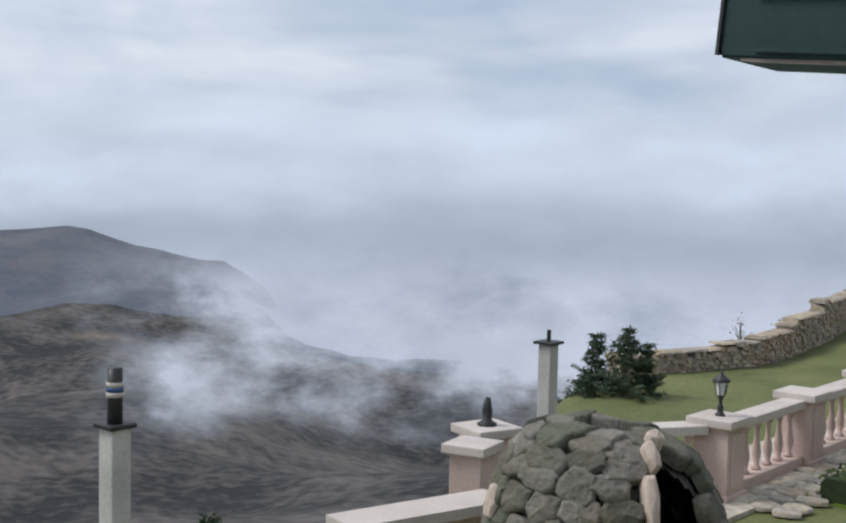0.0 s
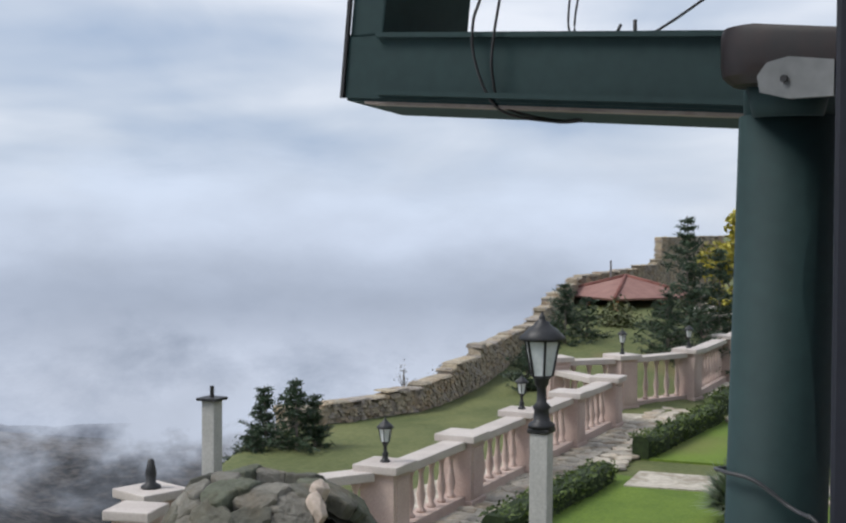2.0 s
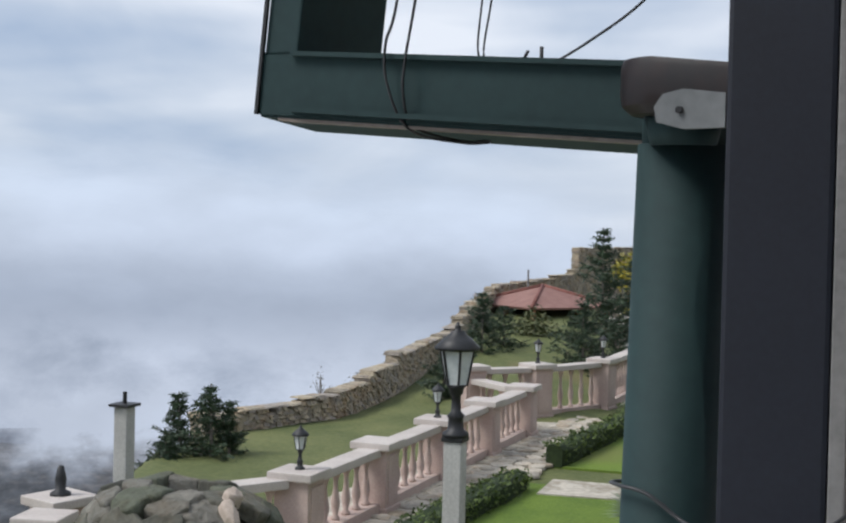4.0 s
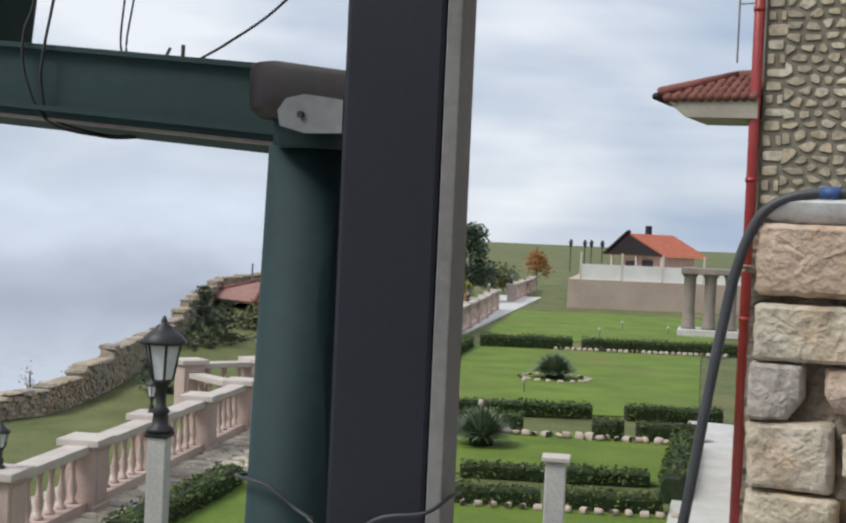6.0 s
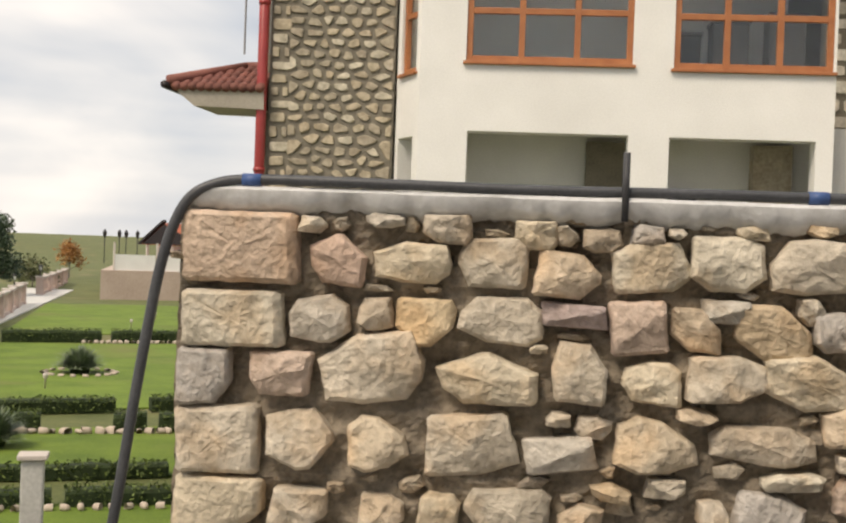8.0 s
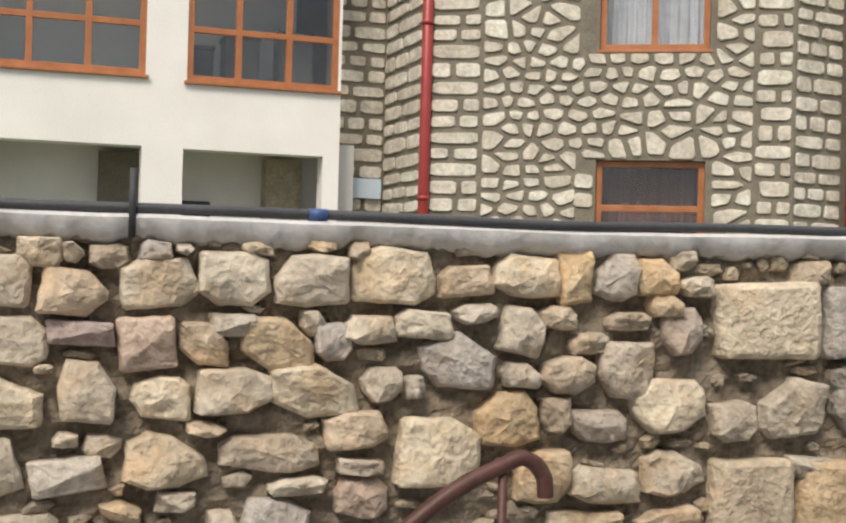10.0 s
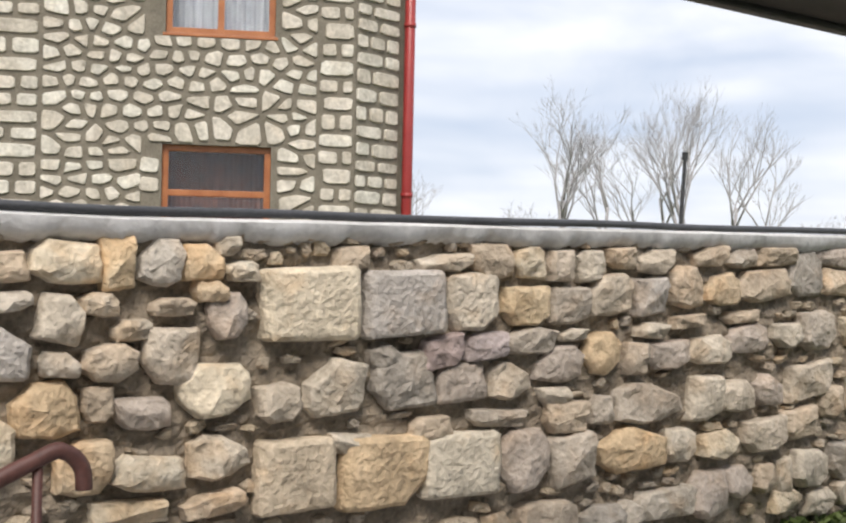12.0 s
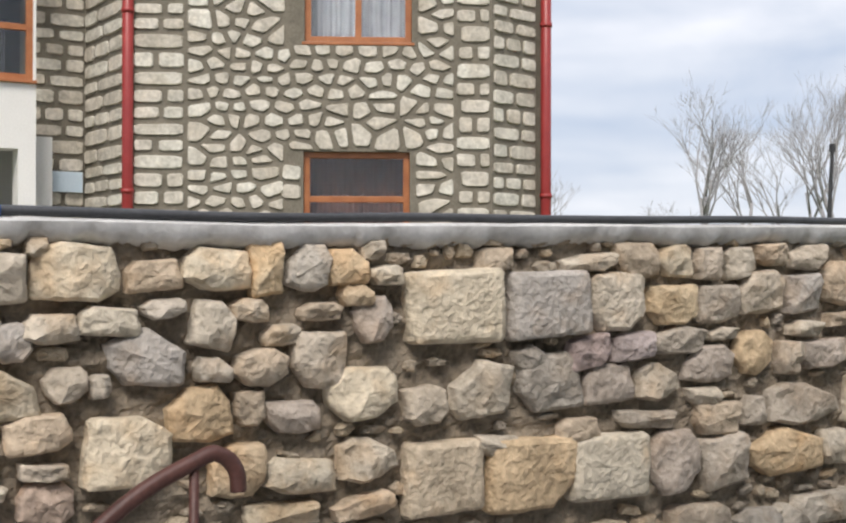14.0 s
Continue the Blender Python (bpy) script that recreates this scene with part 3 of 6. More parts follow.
# ---- the terrace under the camera, and its canopy ----
bm = bmesh.new()
solid(bm, (9.8, 6.9, 1.9), (3.7, 0.52, -1.9))
solid(bm, (2.55, 4.6, 1.9), (-2.475, -0.7, -1.9))
structure("floor", bm, M_TERRACE, "grey paved terrace floor", "floor")
bm = bmesh.new()
solid(bm, (9.6, 0.75, 0.16), (2.2, 1.88, 2.405))
# unseen rear slab, added to shade the steel post and downpipe
solid(bm, (7.9, 5.0, 0.14), (3.05, -1.02, 2.42))
structure("ceiling", bm, M_CANOPY, "dark boarded canopy over the terrace", "canopy")
bm = bmesh.new()
solid(bm, (9.7, 0.05, 0.2), (2.2, 2.285, 2.385), bevel=0.008)
structure("trim", bm, M_BLACK, "black canopy edge board", "trim")
# unseen wall, added to close off light from behind the terrace
bm = bmesh.new()
solid(bm, (8.6, 0.25, 2.42), (2.9, -2.8, 0.0))
structure("wall_back", bm, M_INSIDE, "unseen plain wall added behind the terrace", "wall")
# ---- the near rubble wall with its coping ----
WALL_Y, WALL_L, WALL_R, WALL_TOP = 4.02, -0.92, 8.6, 1.70


def rise(x):
    """The wall's head climbs a little towards its far end."""
    return 0.016 * max(0.0, x - 2.0)


bm = bmesh.new()
nx, nz, low_z = 620, 120, 0.1
grid = []
for i in range(nx + 1):
    x = WALL_L + (WALL_R - WALL_L) * i / nx
    grid.append([])
    for j in range(nz + 1):
        z = low_z + (WALL_TOP + 0.02 + rise(x) - low_z) * j / nz
        lumps = noise.fractal(Vector((x * 7.0, z * 11.0, 1.0)), 0.9, 2.1, 5)
        grid[-1].append(bm.verts.new((x, WALL_Y - 0.018 + 0.032 * lumps, z)))
for i in range(nx):
    for j in range(nz):
        bm.faces.new((grid[i][j], grid[i + 1][j], grid[i + 1][j + 1], grid[i][j + 1]))
solid(bm, (WALL_R - WALL_L, 0.22, WALL_TOP + 1.9), ((WALL_R + WALL_L) / 2, WALL_Y + 0.13, -1.9))
solid(bm, (WALL_R - WALL_L, 0.10, low_z + 1.92), ((WALL_R + WALL_L) / 2, WALL_Y + 0.0, -1.9))
near_wall = structure("wall_near", bm, M_MORTAR, "rubble stone wall in rough brown mortar", "wall", False)
bm = bmesh.new()
steps = 620
prof = [(-0.01, -0.02), (-0.055, -0.004), (-0.088, 0.024), (-0.094, 0.062), (-0.078, 0.074), (0.24, 0.074), (0.24, 0.0)]
rows = []
for i in range(steps + 1):
    x = WALL_L + 0.035 + (WALL_R - WALL_L - 0.03) * i / steps
    w = noise.fractal(Vector((x * 4.0, 0.5, 0)), 1.0, 2.0, 4)
    torn = noise.fractal(Vector((x * 9.0, 2.5, 0)), 0.55, 2.3, 6)
    rows.append([bm.verts.new((x, WALL_Y + y + (0.004 * w + (0.007 * torn if z < 0.03 else 0) if y < 0 else 0), WALL_TOP + rise(x) + z + (0.015 * torn + 0.010 * w if z < 0.03 and y < 0 else 0.003 * w) - max(0.0, WALL_L + 0.11 - x) * (0.7 if z > 0.05 else 0.0))) for y, z in prof])
for r0, r1 in zip(rows, rows[1:]):
    for j in range(len(prof)):
        k = (j + 1) % len(prof)
        bm.faces.new((r0[j], r0[k], r1[k], r1[j]))
bm.faces.new(rows[0])
bm.faces.new(rows[-1][::-1])
structure("trim_coping", bm, M_COPING, "uneven grey cement coping on the rubble wall", "coping", True).data.set_sharp_from_angle(angle=radians(50))

# hose along the coping, bent down over the wall's end
bm = bmesh.new()
line = [(8.5, 3.95, 1.793 + rise(8.5))] + [(8.0 - 0.6 * i, 3.95 + 0.008 * math.sin(i * 1.7), 1.793 + rise(8.0 - 0.6 * i) + 0.003 * math.sin(i * 2.3)) for i in range(15)]
line += [(-0.66, 3.95, 1.795), (-0.78, 3.94, 1.782), (-0.87, 3.93, 1.735), (-0.925, 3.93, 1.64), (-0.965, 3.93, 1.50), (-0.995, 3.93, 1.33), (-1.035, 3.93, 1.07), (-1.085, 3.93, 0.72), (-1.2, 3.93, 0.02)]
tube(bm, curve_points(line, 5), 0.0175, 10)
hose = tagged(new("hose", mesh_of("hose", bm, M_HOSE, True)), "dark grey plastic hose along the wall coping", "hose")
for x in (-0.68, 1.09):
    bm = bmesh.new()
    tube(bm, [(x - 0.03, 3.95, 1.793), (x + 0.03, 3.95, 1.793)], 0.0215, 10)
    part("tape", bm, M_TAPE, hose, "blue tape wound on the hose", True)
bm = bmesh.new()
tube(bm, [(0.50, 3.93, 1.70), (0.50, 3.93, 1.915)], 0.011, 8)
tagged(new("iron_rod", mesh_of("iron_rod", bm, M_WIRE, True)), "short dark iron rod standing in the coping", "rod")

# handrail of the steps before the wall
handrail = thing("handrail", "brown painted steel handrail with a bent end", "handrail", at=(1.7, 3.7, 0))
bm = bmesh.new()
tube(bm, curve_points([(-0.95, -0.08, 0.28), (-0.34, -0.02, 0.84), (-0.03, 0, 1.01), (0.05, 0, 1.02), (0.10, 0, 0.97), (0.11, 0, 0.90)], 6), 0.027, 10)
part("rail", bm, M_RAIL, handrail, "", True)
bm = bmesh.new()
tube(bm, [(-0.04, 0, 0.0), (-0.04, 0, 1.0)], 0.017, 8)
part("post", bm, M_RAIL, handrail, "", True)
bm = bmesh.new()
tube(bm, [(-0.7, -0.05, 0.0), (-0.7, -0.05, 0.52)], 0.017, 8)
part("post", bm, M_RAIL, handrail, "", True)

# ---- grey steel post, green gutter and downpipe at the canopy's corner ----
post = thing("steel_post", "dark grey painted square steel post, its lit side painted pale", "post", at=(-0.821, 1.267, 0), turn=math.atan2(0.031, 0.122))
block("shaft", (0.118, 0.088, 2.37), (-0.004, 0.0, 0), M_GREY, post, bevel=0.006)
# the side face that catches light, painted as a paler strip
block("lit_side_strip", (0.018, 0.092, 2.36), (0.065, 0.002, 0), M_TRIMGREY, post, "strip painted paler as the post's lit side", bevel=0.002)
block("base_plate", (0.22, 0.18, 0.012), (0, 0, 0), M_TRIMGREY, post)

AT_POST = Matrix.Translation((-0.284, -0.07, 1.585)) @ Matrix.Scale(0.72, 4) @ Matrix.Translation((0.284, 0.07, -1.585))  # the gutter hangs close behind the post
gutter = thing("box_gutter", "green painted sheet metal box gutter with an upright end", "gutter", at=(-2.17, 1.74, 1.832), turn=math.atan2(0.12, 0.84))
bm = bmesh.new()
tilt = -0.068 / 0.85
for z0, z1, y0, y1 in ((0.0, 0.135, 0.0, 0.21),):
    vs = []
    for x in (0.0, 0.93):
        for y, z in ((y0, z0), (y1, z0 - 0.016), (y1, z1), (y0, z1)):
            vs.append(bm.verts.new((x, y, z + x * tilt)))
    for f in ((0, 1, 2, 3), (7, 6, 5, 4), (0, 4, 5, 1), (1, 5, 6, 2), (2, 6, 7, 3), (3, 7, 4, 0)):
        bm.faces.new([vs[i] for i in f])
bmesh.ops.bevel(bm, geom=bm.edges[:], offset=0.005, segments=2, affect="EDGES")
part("trough", bm, M_GREEN, gutter)
for z, label in ((0.128, "folded upper lip"), (0.012, "folded lower lip")):
    bm = bmesh.new()
    between(bm, (0.09, -0.006, z + 0.09 * tilt), (0.9, -0.006, z + 0.9 * tilt), 0.014, 0.010)
    part("lip", bm, M_GREEN, gutter, label)
LEAN = Matrix(((1, 0, 0.10, 0), (0, 1, 0, 0), (0, 0, 1, 0), (0, 0, 0, 1)))
bm = bmesh.new()
solid(bm, (0.084, 0.32, 0.62), (0.043, 0.163, 0.128), bevel=0.005)
bmesh.ops.transform(bm, matrix=LEAN, verts=bm.verts[:])
part("upright", bm, M_GREEN, gutter)
bm = bmesh.new()
between(bm, (-0.002, -0.002, 0.0), (0.073, -0.002, 0.75), 0.008, 0.008)
part("seam", bm, M_BLACK, gutter, "dark seam along the corner")
bm = bmesh.new()
between(bm, (0.05, 0.03, -0.006 + 0.05 * tilt), (0.92, 0.03, -0.006 + 0.92 * tilt), 0.05, 0.006)
part("drip_strip", bm, M_SOFFIT, gutter, "rust-stained strip under the trough")

pipe = thing("downpipe", "green painted round downpipe below the gutter", "downpipe", at=(-1.248, 1.875, 0))
bm = bmesh.new()
tube(bm, [(-0.0405, -0.0405, -0.616), (0.0, 0.0, 1.752)], 0.083, 24)
part("pipe", bm, M_GREEN, pipe, "", True)
bm = bmesh.new()
tube(bm, [(0.0, 0.0, 1.74), (0.0, 0.0, 1.83)], 0.076, 24)
part("collar", bm, M_GREEN, pipe, "", True)

clamp = thing("pipe_clamp", "dark brown rounded cap on a pale galvanised bracket", "bracket", at=(-1.22, 1.79, 1.778), turn=math.atan2(0.02, 0.3))
bm = bmesh.new()
outline = [(0.16 * math.cos(a) * 0.5 - 0.02, 0.16 * math.sin(a) * 0.5) for a in (math.pi * (0.5 + k / 12) for k in range(13))] + [(0.115, -0.08), (0.115, 0.08)]
rings = [[bm.verts.new((x * g, y * g, z - 0.13 * max(0.0, x + 0.02))) for x, y in outline] for g, z in ((0.80, 0.018), (0.97, 0.032), (1.0, 0.05), (1.0, 0.096), (0.96, 0.108))]
for r0, r1 in zip(rings, rings[1:]):
    for j in range(len(outline)):
        k = (j + 1) % len(outline)
        bm.faces.new((r0[j], r0[k], r1[k], r1[j]))
bm.faces.new(rings[0][::-1])
bm.faces.new(rings[-1])
part("cap", bm, M_BROWN, clamp, "", True).data.set_sharp_from_angle(angle=radians(35))
bm = bmesh.new()
lathe(bm, [(0.055, -0.03), (0.06, -0.01), (0.066, 0.02)], (0.0, 0.02, 0), 16)
part("neck", bm, M_GREEN, clamp, "green flared neck", True)
bm = bmesh.new()
plate = [(-0.045, 0.0), (-0.05, 0.025), (-0.035, 0.045), (0.0, 0.052), (0.07, 0.042), (0.07, -0.012), (0.0, -0.012)]
for y in (-0.082, -0.070):
    bm.faces.new([bm.verts.new((x + 0.04, y, z)) for x, z in plate])
fr, bk = bm.faces[:]
fv, bv = list(fr.verts), list(bk.verts)
for j in range(len(plate)):
    k = (j + 1) % len(plate)
    bm.faces.new((fv[j], fv[k], bv[k], bv[j]))
part("plate", bm, M_BRACKET, clamp, "pale galvanised plate")
bm = bmesh.new()
tube(bm, [(0.035, -0.088, 0.018), (0.035, -0.082, 0.018)], 0.006, 8)
part("bolt", bm, M_BLACK, clamp)


def wire(name, pts, radius, label, steps=8):
    bm = bmesh.new()
    tube(bm, curve_points([AT_POST @ Vector(p) for p in pts], steps), radius, 6)
    return tagged(new(name, mesh_of(name, bm, M_WIRE, True)), label, "wire")


for ob in (gutter, pipe, clamp):
    ob.matrix_world = AT_POST @ ob.matrix_world


wire("wire", [(-1.790, 1.80, 2.4), (-1.822, 1.775, 2.05), (-1.842, 1.765, 1.96), (-1.835, 1.765, 1.88), (-1.805, 1.80, 1.795), (-1.750, 1.90, 1.775), (-1.730, 1.97, 1.78)], 0.0022, "thin black wire looped round the gutter")
wire("wire", [(-1.735, 1.80, 2.4), (-1.780, 1.78, 2.05), (-1.795, 1.77, 1.93), (-1.800, 1.772, 1.86), (-1.800, 1.81, 1.80), (-1.750, 1.91, 1.778), (-1.720, 1.96, 1.785)], 0.0022, "thin black wire looped round the gutter")
wire("wire", [(-1.660, 1.86, 2.4), (-1.675, 1.86, 2.1), (-1.695, 1.87, 1.96), (-1.680, 1.87, 1.925)], 0.0016, "thin grey wire hanging over the gutter")
wire("wire", [(-1.630, 1.86, 2.4), (-1.650, 1.86, 2.1), (-1.680, 1.87, 1.96), (-1.675, 1.87, 1.925)], 0.0016, "thin grey wire hanging over the gutter")
wire("wire", [(-1.560, 1.90, 1.91), (-1.460, 1.90, 1.955), (-1.340, 1.89, 2.02), (-1.210, 1.88, 2.14), (-1.060, 1.86, 2.37)], 0.0018, "dark cable running up from the gutter")
wire("wire", [(-1.59, 1.89, 1.90), (-1.60, 1.89, 1.925), (-1.59, 1.89, 1.945)], 0.0022, "short wire end above the gutter", 3)
wire("wire", [(-1.56, 1.89, 1.90), (-1.56, 1.89, 1.95)], 0.003, "short wire end above the gutter", 2)
bm = bmesh.new()
tie = [AT_POST @ Vector(p) for p in ((-1.20, 1.96, 1.17), (-1.335, 1.83, 1.165), (-1.31, 1.775, 1.17), (-1.25, 1.765, 1.165), (-1.19, 1.77, 1.13))]
tie += [Vector(p) for p in ((-0.905, 1.235, 1.255), (-0.885, 1.195, 1.265), (-0.85, 1.20, 1.245), (-0.80, 1.21, 1.275), (-0.75, 1.225, 1.285), (-0.735, 1.26, 1.30), (-0.745, 1.31, 1.295))]
tube(bm, curve_points(tie, 8), 0.0024, 6)
tagged(new("wire", mesh_of("wire", bm, M_HOSE, True)), "grey wire tied round the post and the pipe", "wire")


# ---- the house ----
house = thing("house", "two-storey stone and white rendered house with brown windows", "house", at=(0, 0, 0))
BASE, TOP = -1.82, 7.6
WING_L, WING_R = Vector((4.45, 13.2, 0)), Vector((7.97, 11.33, 0))
wing_dir = (WING_R - WING_L).normalized()
wing_turn = math.atan2(wing_dir.y, wing_dir.x)


def wall_with_holes(name, a, b, z0, z1, thick, holes, material, parent, label=""):
    """An upright wall from a to b (front to the right-hand side of the way), with holes (s0, s1, z0, z1) cut through."""
    a, b = Vector((*a, 0)), Vector((*b, 0))
    d = (b - a).normalized()
    nrm = Vector((-d.y, d.x, 0))
    ss = sorted({0.0, (b - a).length, *[h[0] for h in holes], *[h[1] for h in holes]})
    zs = sorted({z0, z1, *[h[2] for h in holes], *[h[3] for h in holes]})
    bm = bmesh.new()
    for s0, s1 in zip(ss, ss[1:]):
        for u0, u1 in zip(zs, zs[1:]):
            if any(h[0] - 1e-6 <= s0 and s1 <= h[1] + 1e-6 and h[2] - 1e-6 <= u0 and u1 <= h[3] + 1e-6 for h in holes):
                continue
            vs = [bm.verts.new(a + d * s + nrm * o + Vector((0, 0, u))) for o in (0, thick) for s, u in ((s0, u0), (s1, u0), (s1, u1), (s0, u1))]
            for f in ((0, 1, 2, 3), (7, 6, 5, 4), (0, 4, 5, 1), (1, 5, 6, 2), (2, 6, 7, 3), (3, 7, 4, 0)):
                bm.faces.new([vs[i] for i in f])
    bmesh.ops.remove_doubles(bm, verts=bm.verts[:], dist=1e-4)
    seen, doubled = {}, []
    for f in bm.faces:
        key = tuple(sorted(v.index for v in f.verts))
        seen.setdefault(key, []).append(f)
    for fs in seen.values():
        if len(fs) > 1:
            doubled += fs
    if doubled:
        bmesh.ops.delete(bm, geom=doubled, context="FACES_ONLY")
    return part(name, bm, material, parent, label)


def window(parent, a, direction, width, z0, z1, columns, rows, bar=0.07, inset=0.06):
    """A brown timber window with sashes and panes, in an opening that starts at a."""
    d = Vector((*direction, 0)).normalized()
    nrm = Vector((-d.y, d.x, 0))
    o = Vector((*a, 0)) + nrm * inset
    turn = math.atan2(d.y, d.x)
    w = thing("window", "", "", at=(0, 0, 0))
    for key in list(w.keys()):
        del w[key]
    w.parent = parent
    bm = bmesh.new()
    for s in [0.0 + bar / 2] + [width * i / columns for i in range(1, columns)] + [width - bar / 2]:
        p = o + d * s
        solid(bm, (bar, 0.07, z1 - z0), (p.x, p.y, z0), turn, 0.006)
    for z in [z0] + list(rows) + [z1 - bar]:
        p = o + d * width / 2
        solid(bm, (width, 0.062, bar), (p.x, p.y, z), turn, 0.006)
    part("frame", bm, M_WOOD, w)
    bm = bmesh.new()
    p = o + d * width / 2 + nrm * -0.05
    solid(bm, (width + 0.06, 0.12, 0.035), (p.x, p.y, z0 - 0.037), turn, 0.006)
    part("sill", bm, M_WOOD, w)
    edges = [z0 + bar] + [z + bar / 2 for z in rows] + [z1 - bar]
    for i in range(columns):
        for u0, u1 in zip(edges, edges[1:]):
            p = o + d * (width * (i + 0.5) / columns)
            bm = bmesh.new()
            solid(bm, (width / columns - bar * 0.8, 0.008, u1 - u0), (p.x, p.y, u0), turn)
            pane = part("pane", bm, M_GLASS, w)
            pane.visible_shadow = False
    return w


# white bay, upper storey over an open loggia
BAY_Y, BAY_L, BAY_R = 13.8, -1.0, 3.57
wall_with_holes("wall", (BAY_L, BAY_Y), (BAY_R, BAY_Y), BASE, TOP, 0.28,
                [(0.51, 2.36, 3.70, 5.25), (2.81, 4.54, 3.67, 5.25), (0.55, 2.34, 0.2, 2.92), (2.79, 4.38, 0.2, 2.91)], M_WHITE, house, "white rendered bay wall")
wall_with_holes("wall", (-1.33, 14.52), (-1.003, 13.86), BASE, TOP, 0.2, [(0.12, 0.60, 3.6, 5.2), (0.10, 0.56, 0.2, 2.86)], M_WHITE, house)
window(house, (-0.49, BAY_Y), (1, 0), 1.85, 3.70, 5.25, 3, [4.24])
window(house, (1.81, BAY_Y), (1, 0), 1.73, 3.67, 5.25, 3, [4.22])
window(house, (-1.27, 14.40), (0.33, -0.66), 0.48, 3.6, 5.2, 1, [4.24], 0.06)
# inside the loggia and the room above
block("loggia_back_wall", (5.1, 0.2, 3.0), (1.3, 15.3, 0.1), M_INSIDE, house, "grey plastered loggia wall")
block("loggia_side_wall", (0.2, 1.2, 3.0), (3.75, 14.8, 0.1), M_INSIDE, house)
block("loggia_pier", (0.45, 0.3, 2.75), (3.15, 15.05, 0.2), M_FACADE_DARK, house, "brown stone pier in the loggia")
block("loggia_pier", (0.5, 0.2, 2.75), (1.2, 15.1, 0.2), M_FACADE_MORTAR, house)
block("floor_slab", (4.4, 1.35, 0.45), (1.28, 14.76, 3.02), M_WHITE, house)
block("floor_slab", (4.7, 2.4, 0.3), (1.28, 15.3, -0.1), M_WALK, house)
block("room_back_wall", (4.4, 0.2, 2.6), (1.3, 16.2, 3.5), M_INSIDE, house)
sofa = thing("bench", "dark bench standing in the loggia", "bench", at=(2.15, 14.85, 0.2))
block("seat", (0.9, 0.5, 0.42), (0, 0, 0), M_DARKROOM, sofa, bevel=0.03)
block("backrest", (0.5, 0.14, 2.2), (-0.12, 0.22, 0.0), M_DARKROOM, sofa, bevel=0.03)
for x, h in ((2.0, 0.75), (2.55, 0.9), (3.2, 1.0)):
    c = thing("cabinet", "dark piece of furniture behind the window", "furniture", "furniture behind the windows", at=(x, 14.8, 3.47))
    block("body", (0.42, 0.4, h - 0.04), (0, 0, 0), M_DARKROOM, c, bevel=0.02)
    block("top", (0.45, 0.43, 0.04), (0, 0, h - 0.04), M_DARKROOM, c)

# stone panels: (name, left end, right end, holes, stone material)
PANELS = [
    ("left", (-2.86, 14.5), (-1.36, 14.5), [], M_FACADE_DARK, 0.135, -0.4, 5.0),
    ("recess", (3.62, 14.5), (4.31, 14.5), [], M_FACADE_STONE, 0.17, 1.4, 5.0),
    ("splay", (4.31, 14.5), (4.40, 13.3), [], M_FACADE_STONE, 0.17, 1.4, 5.0),
    ("wing", (4.45, 13.2), (7.97, 11.33), [(1.89, 3.07, 1.2, 2.90), (1.90, 3.09, 4.12, 5.7)], M_FACADE_STONE, 0.165, 1.9, 5.1),
    ("corner", (7.97, 11.33), (8.70, 11.50), [], M_FACADE_STONE, 0.17, 1.9, 5.0),
]
panel_walls = {}
for name, a, b, holes, stone, size, lo, hi in PANELS:
    panel_walls[name] = wall_with_holes("wall", a, b, BASE, TOP, 0.3, holes, M_FACADE_MORTAR, house, "rubble stone wall with raised pale stones")
window(house, tuple((WING_L + wing_dir * 1.89).xy), tuple(wing_dir.xy), 1.18, 1.2, 2.90, 1, [2.34], 0.07, 0.1)
window(house, tuple((WING_L + wing_dir * 1.90).xy), tuple(wing_dir.xy), 1.19, 4.12, 5.7, 2, [], 0.07, 0.1)
for s, z0, h, w, mat in ((2.5, 4.14, 1.5, 1.1, M_CURTAIN), (2.5, 1.25, 1.6, 1.1, M_REDCURTAIN)):
    p = WING_L + wing_dir * s + Vector((-wing_dir.y, wing_dir.x, 0)) * 0.42
    bm = bmesh.new()
    cols = 40
    low = [bm.verts.new((w * (i / cols - 0.5), 0.02 * math.sin(i * 1.5), z0)) for i in range(cols + 1)]
    high = [bm.verts.new((w * (i / cols - 0.5), 0.02 * math.sin(i * 1.5), z0 + h)) for i in range(cols + 1)]
    for i in range(cols):
        bm.faces.new((low[i], low[i + 1], high[i + 1], high[i]))
    c = part("curtain", bm, mat, house)
    c.matrix_basis = Matrix.Translation(p) @ Matrix.Rotation(wing_turn, 4, "Z")
# sides and back of the house, floors and roof
for a, b in (((-2.86, 14.8), (-2.86, 23.0)), ((8.75, 11.65), (12.0, 18.0)), ((12.0, 18.0), (10.0, 23.0)), ((10.0, 23.0), (-2.86, 23.0))):
    bm = bmesh.new()
    between(bm, (*a, BASE), (*b, BASE), 0.3, TOP - BASE)
    part("wall", bm, M_FACADE_MORTAR, house)
bm = bmesh.new()
outline = [(-3.3, 13.9), (-1.3, 13.9), (-1.2, 13.2), (4.0, 13.2), (4.2, 12.7), (8.1, 10.8), (9.3, 11.1), (12.6, 18.0), (10.4, 23.6), (-3.3, 23.6)]
low = [bm.verts.new((x, y, TOP)) for x, y in outline]
ridge = [bm.verts.new((1.0, 18.5, 10.2)), bm.verts.new((6.5, 17.5, 10.2))]
bm.faces.new(low[::-1])
n = len(low)
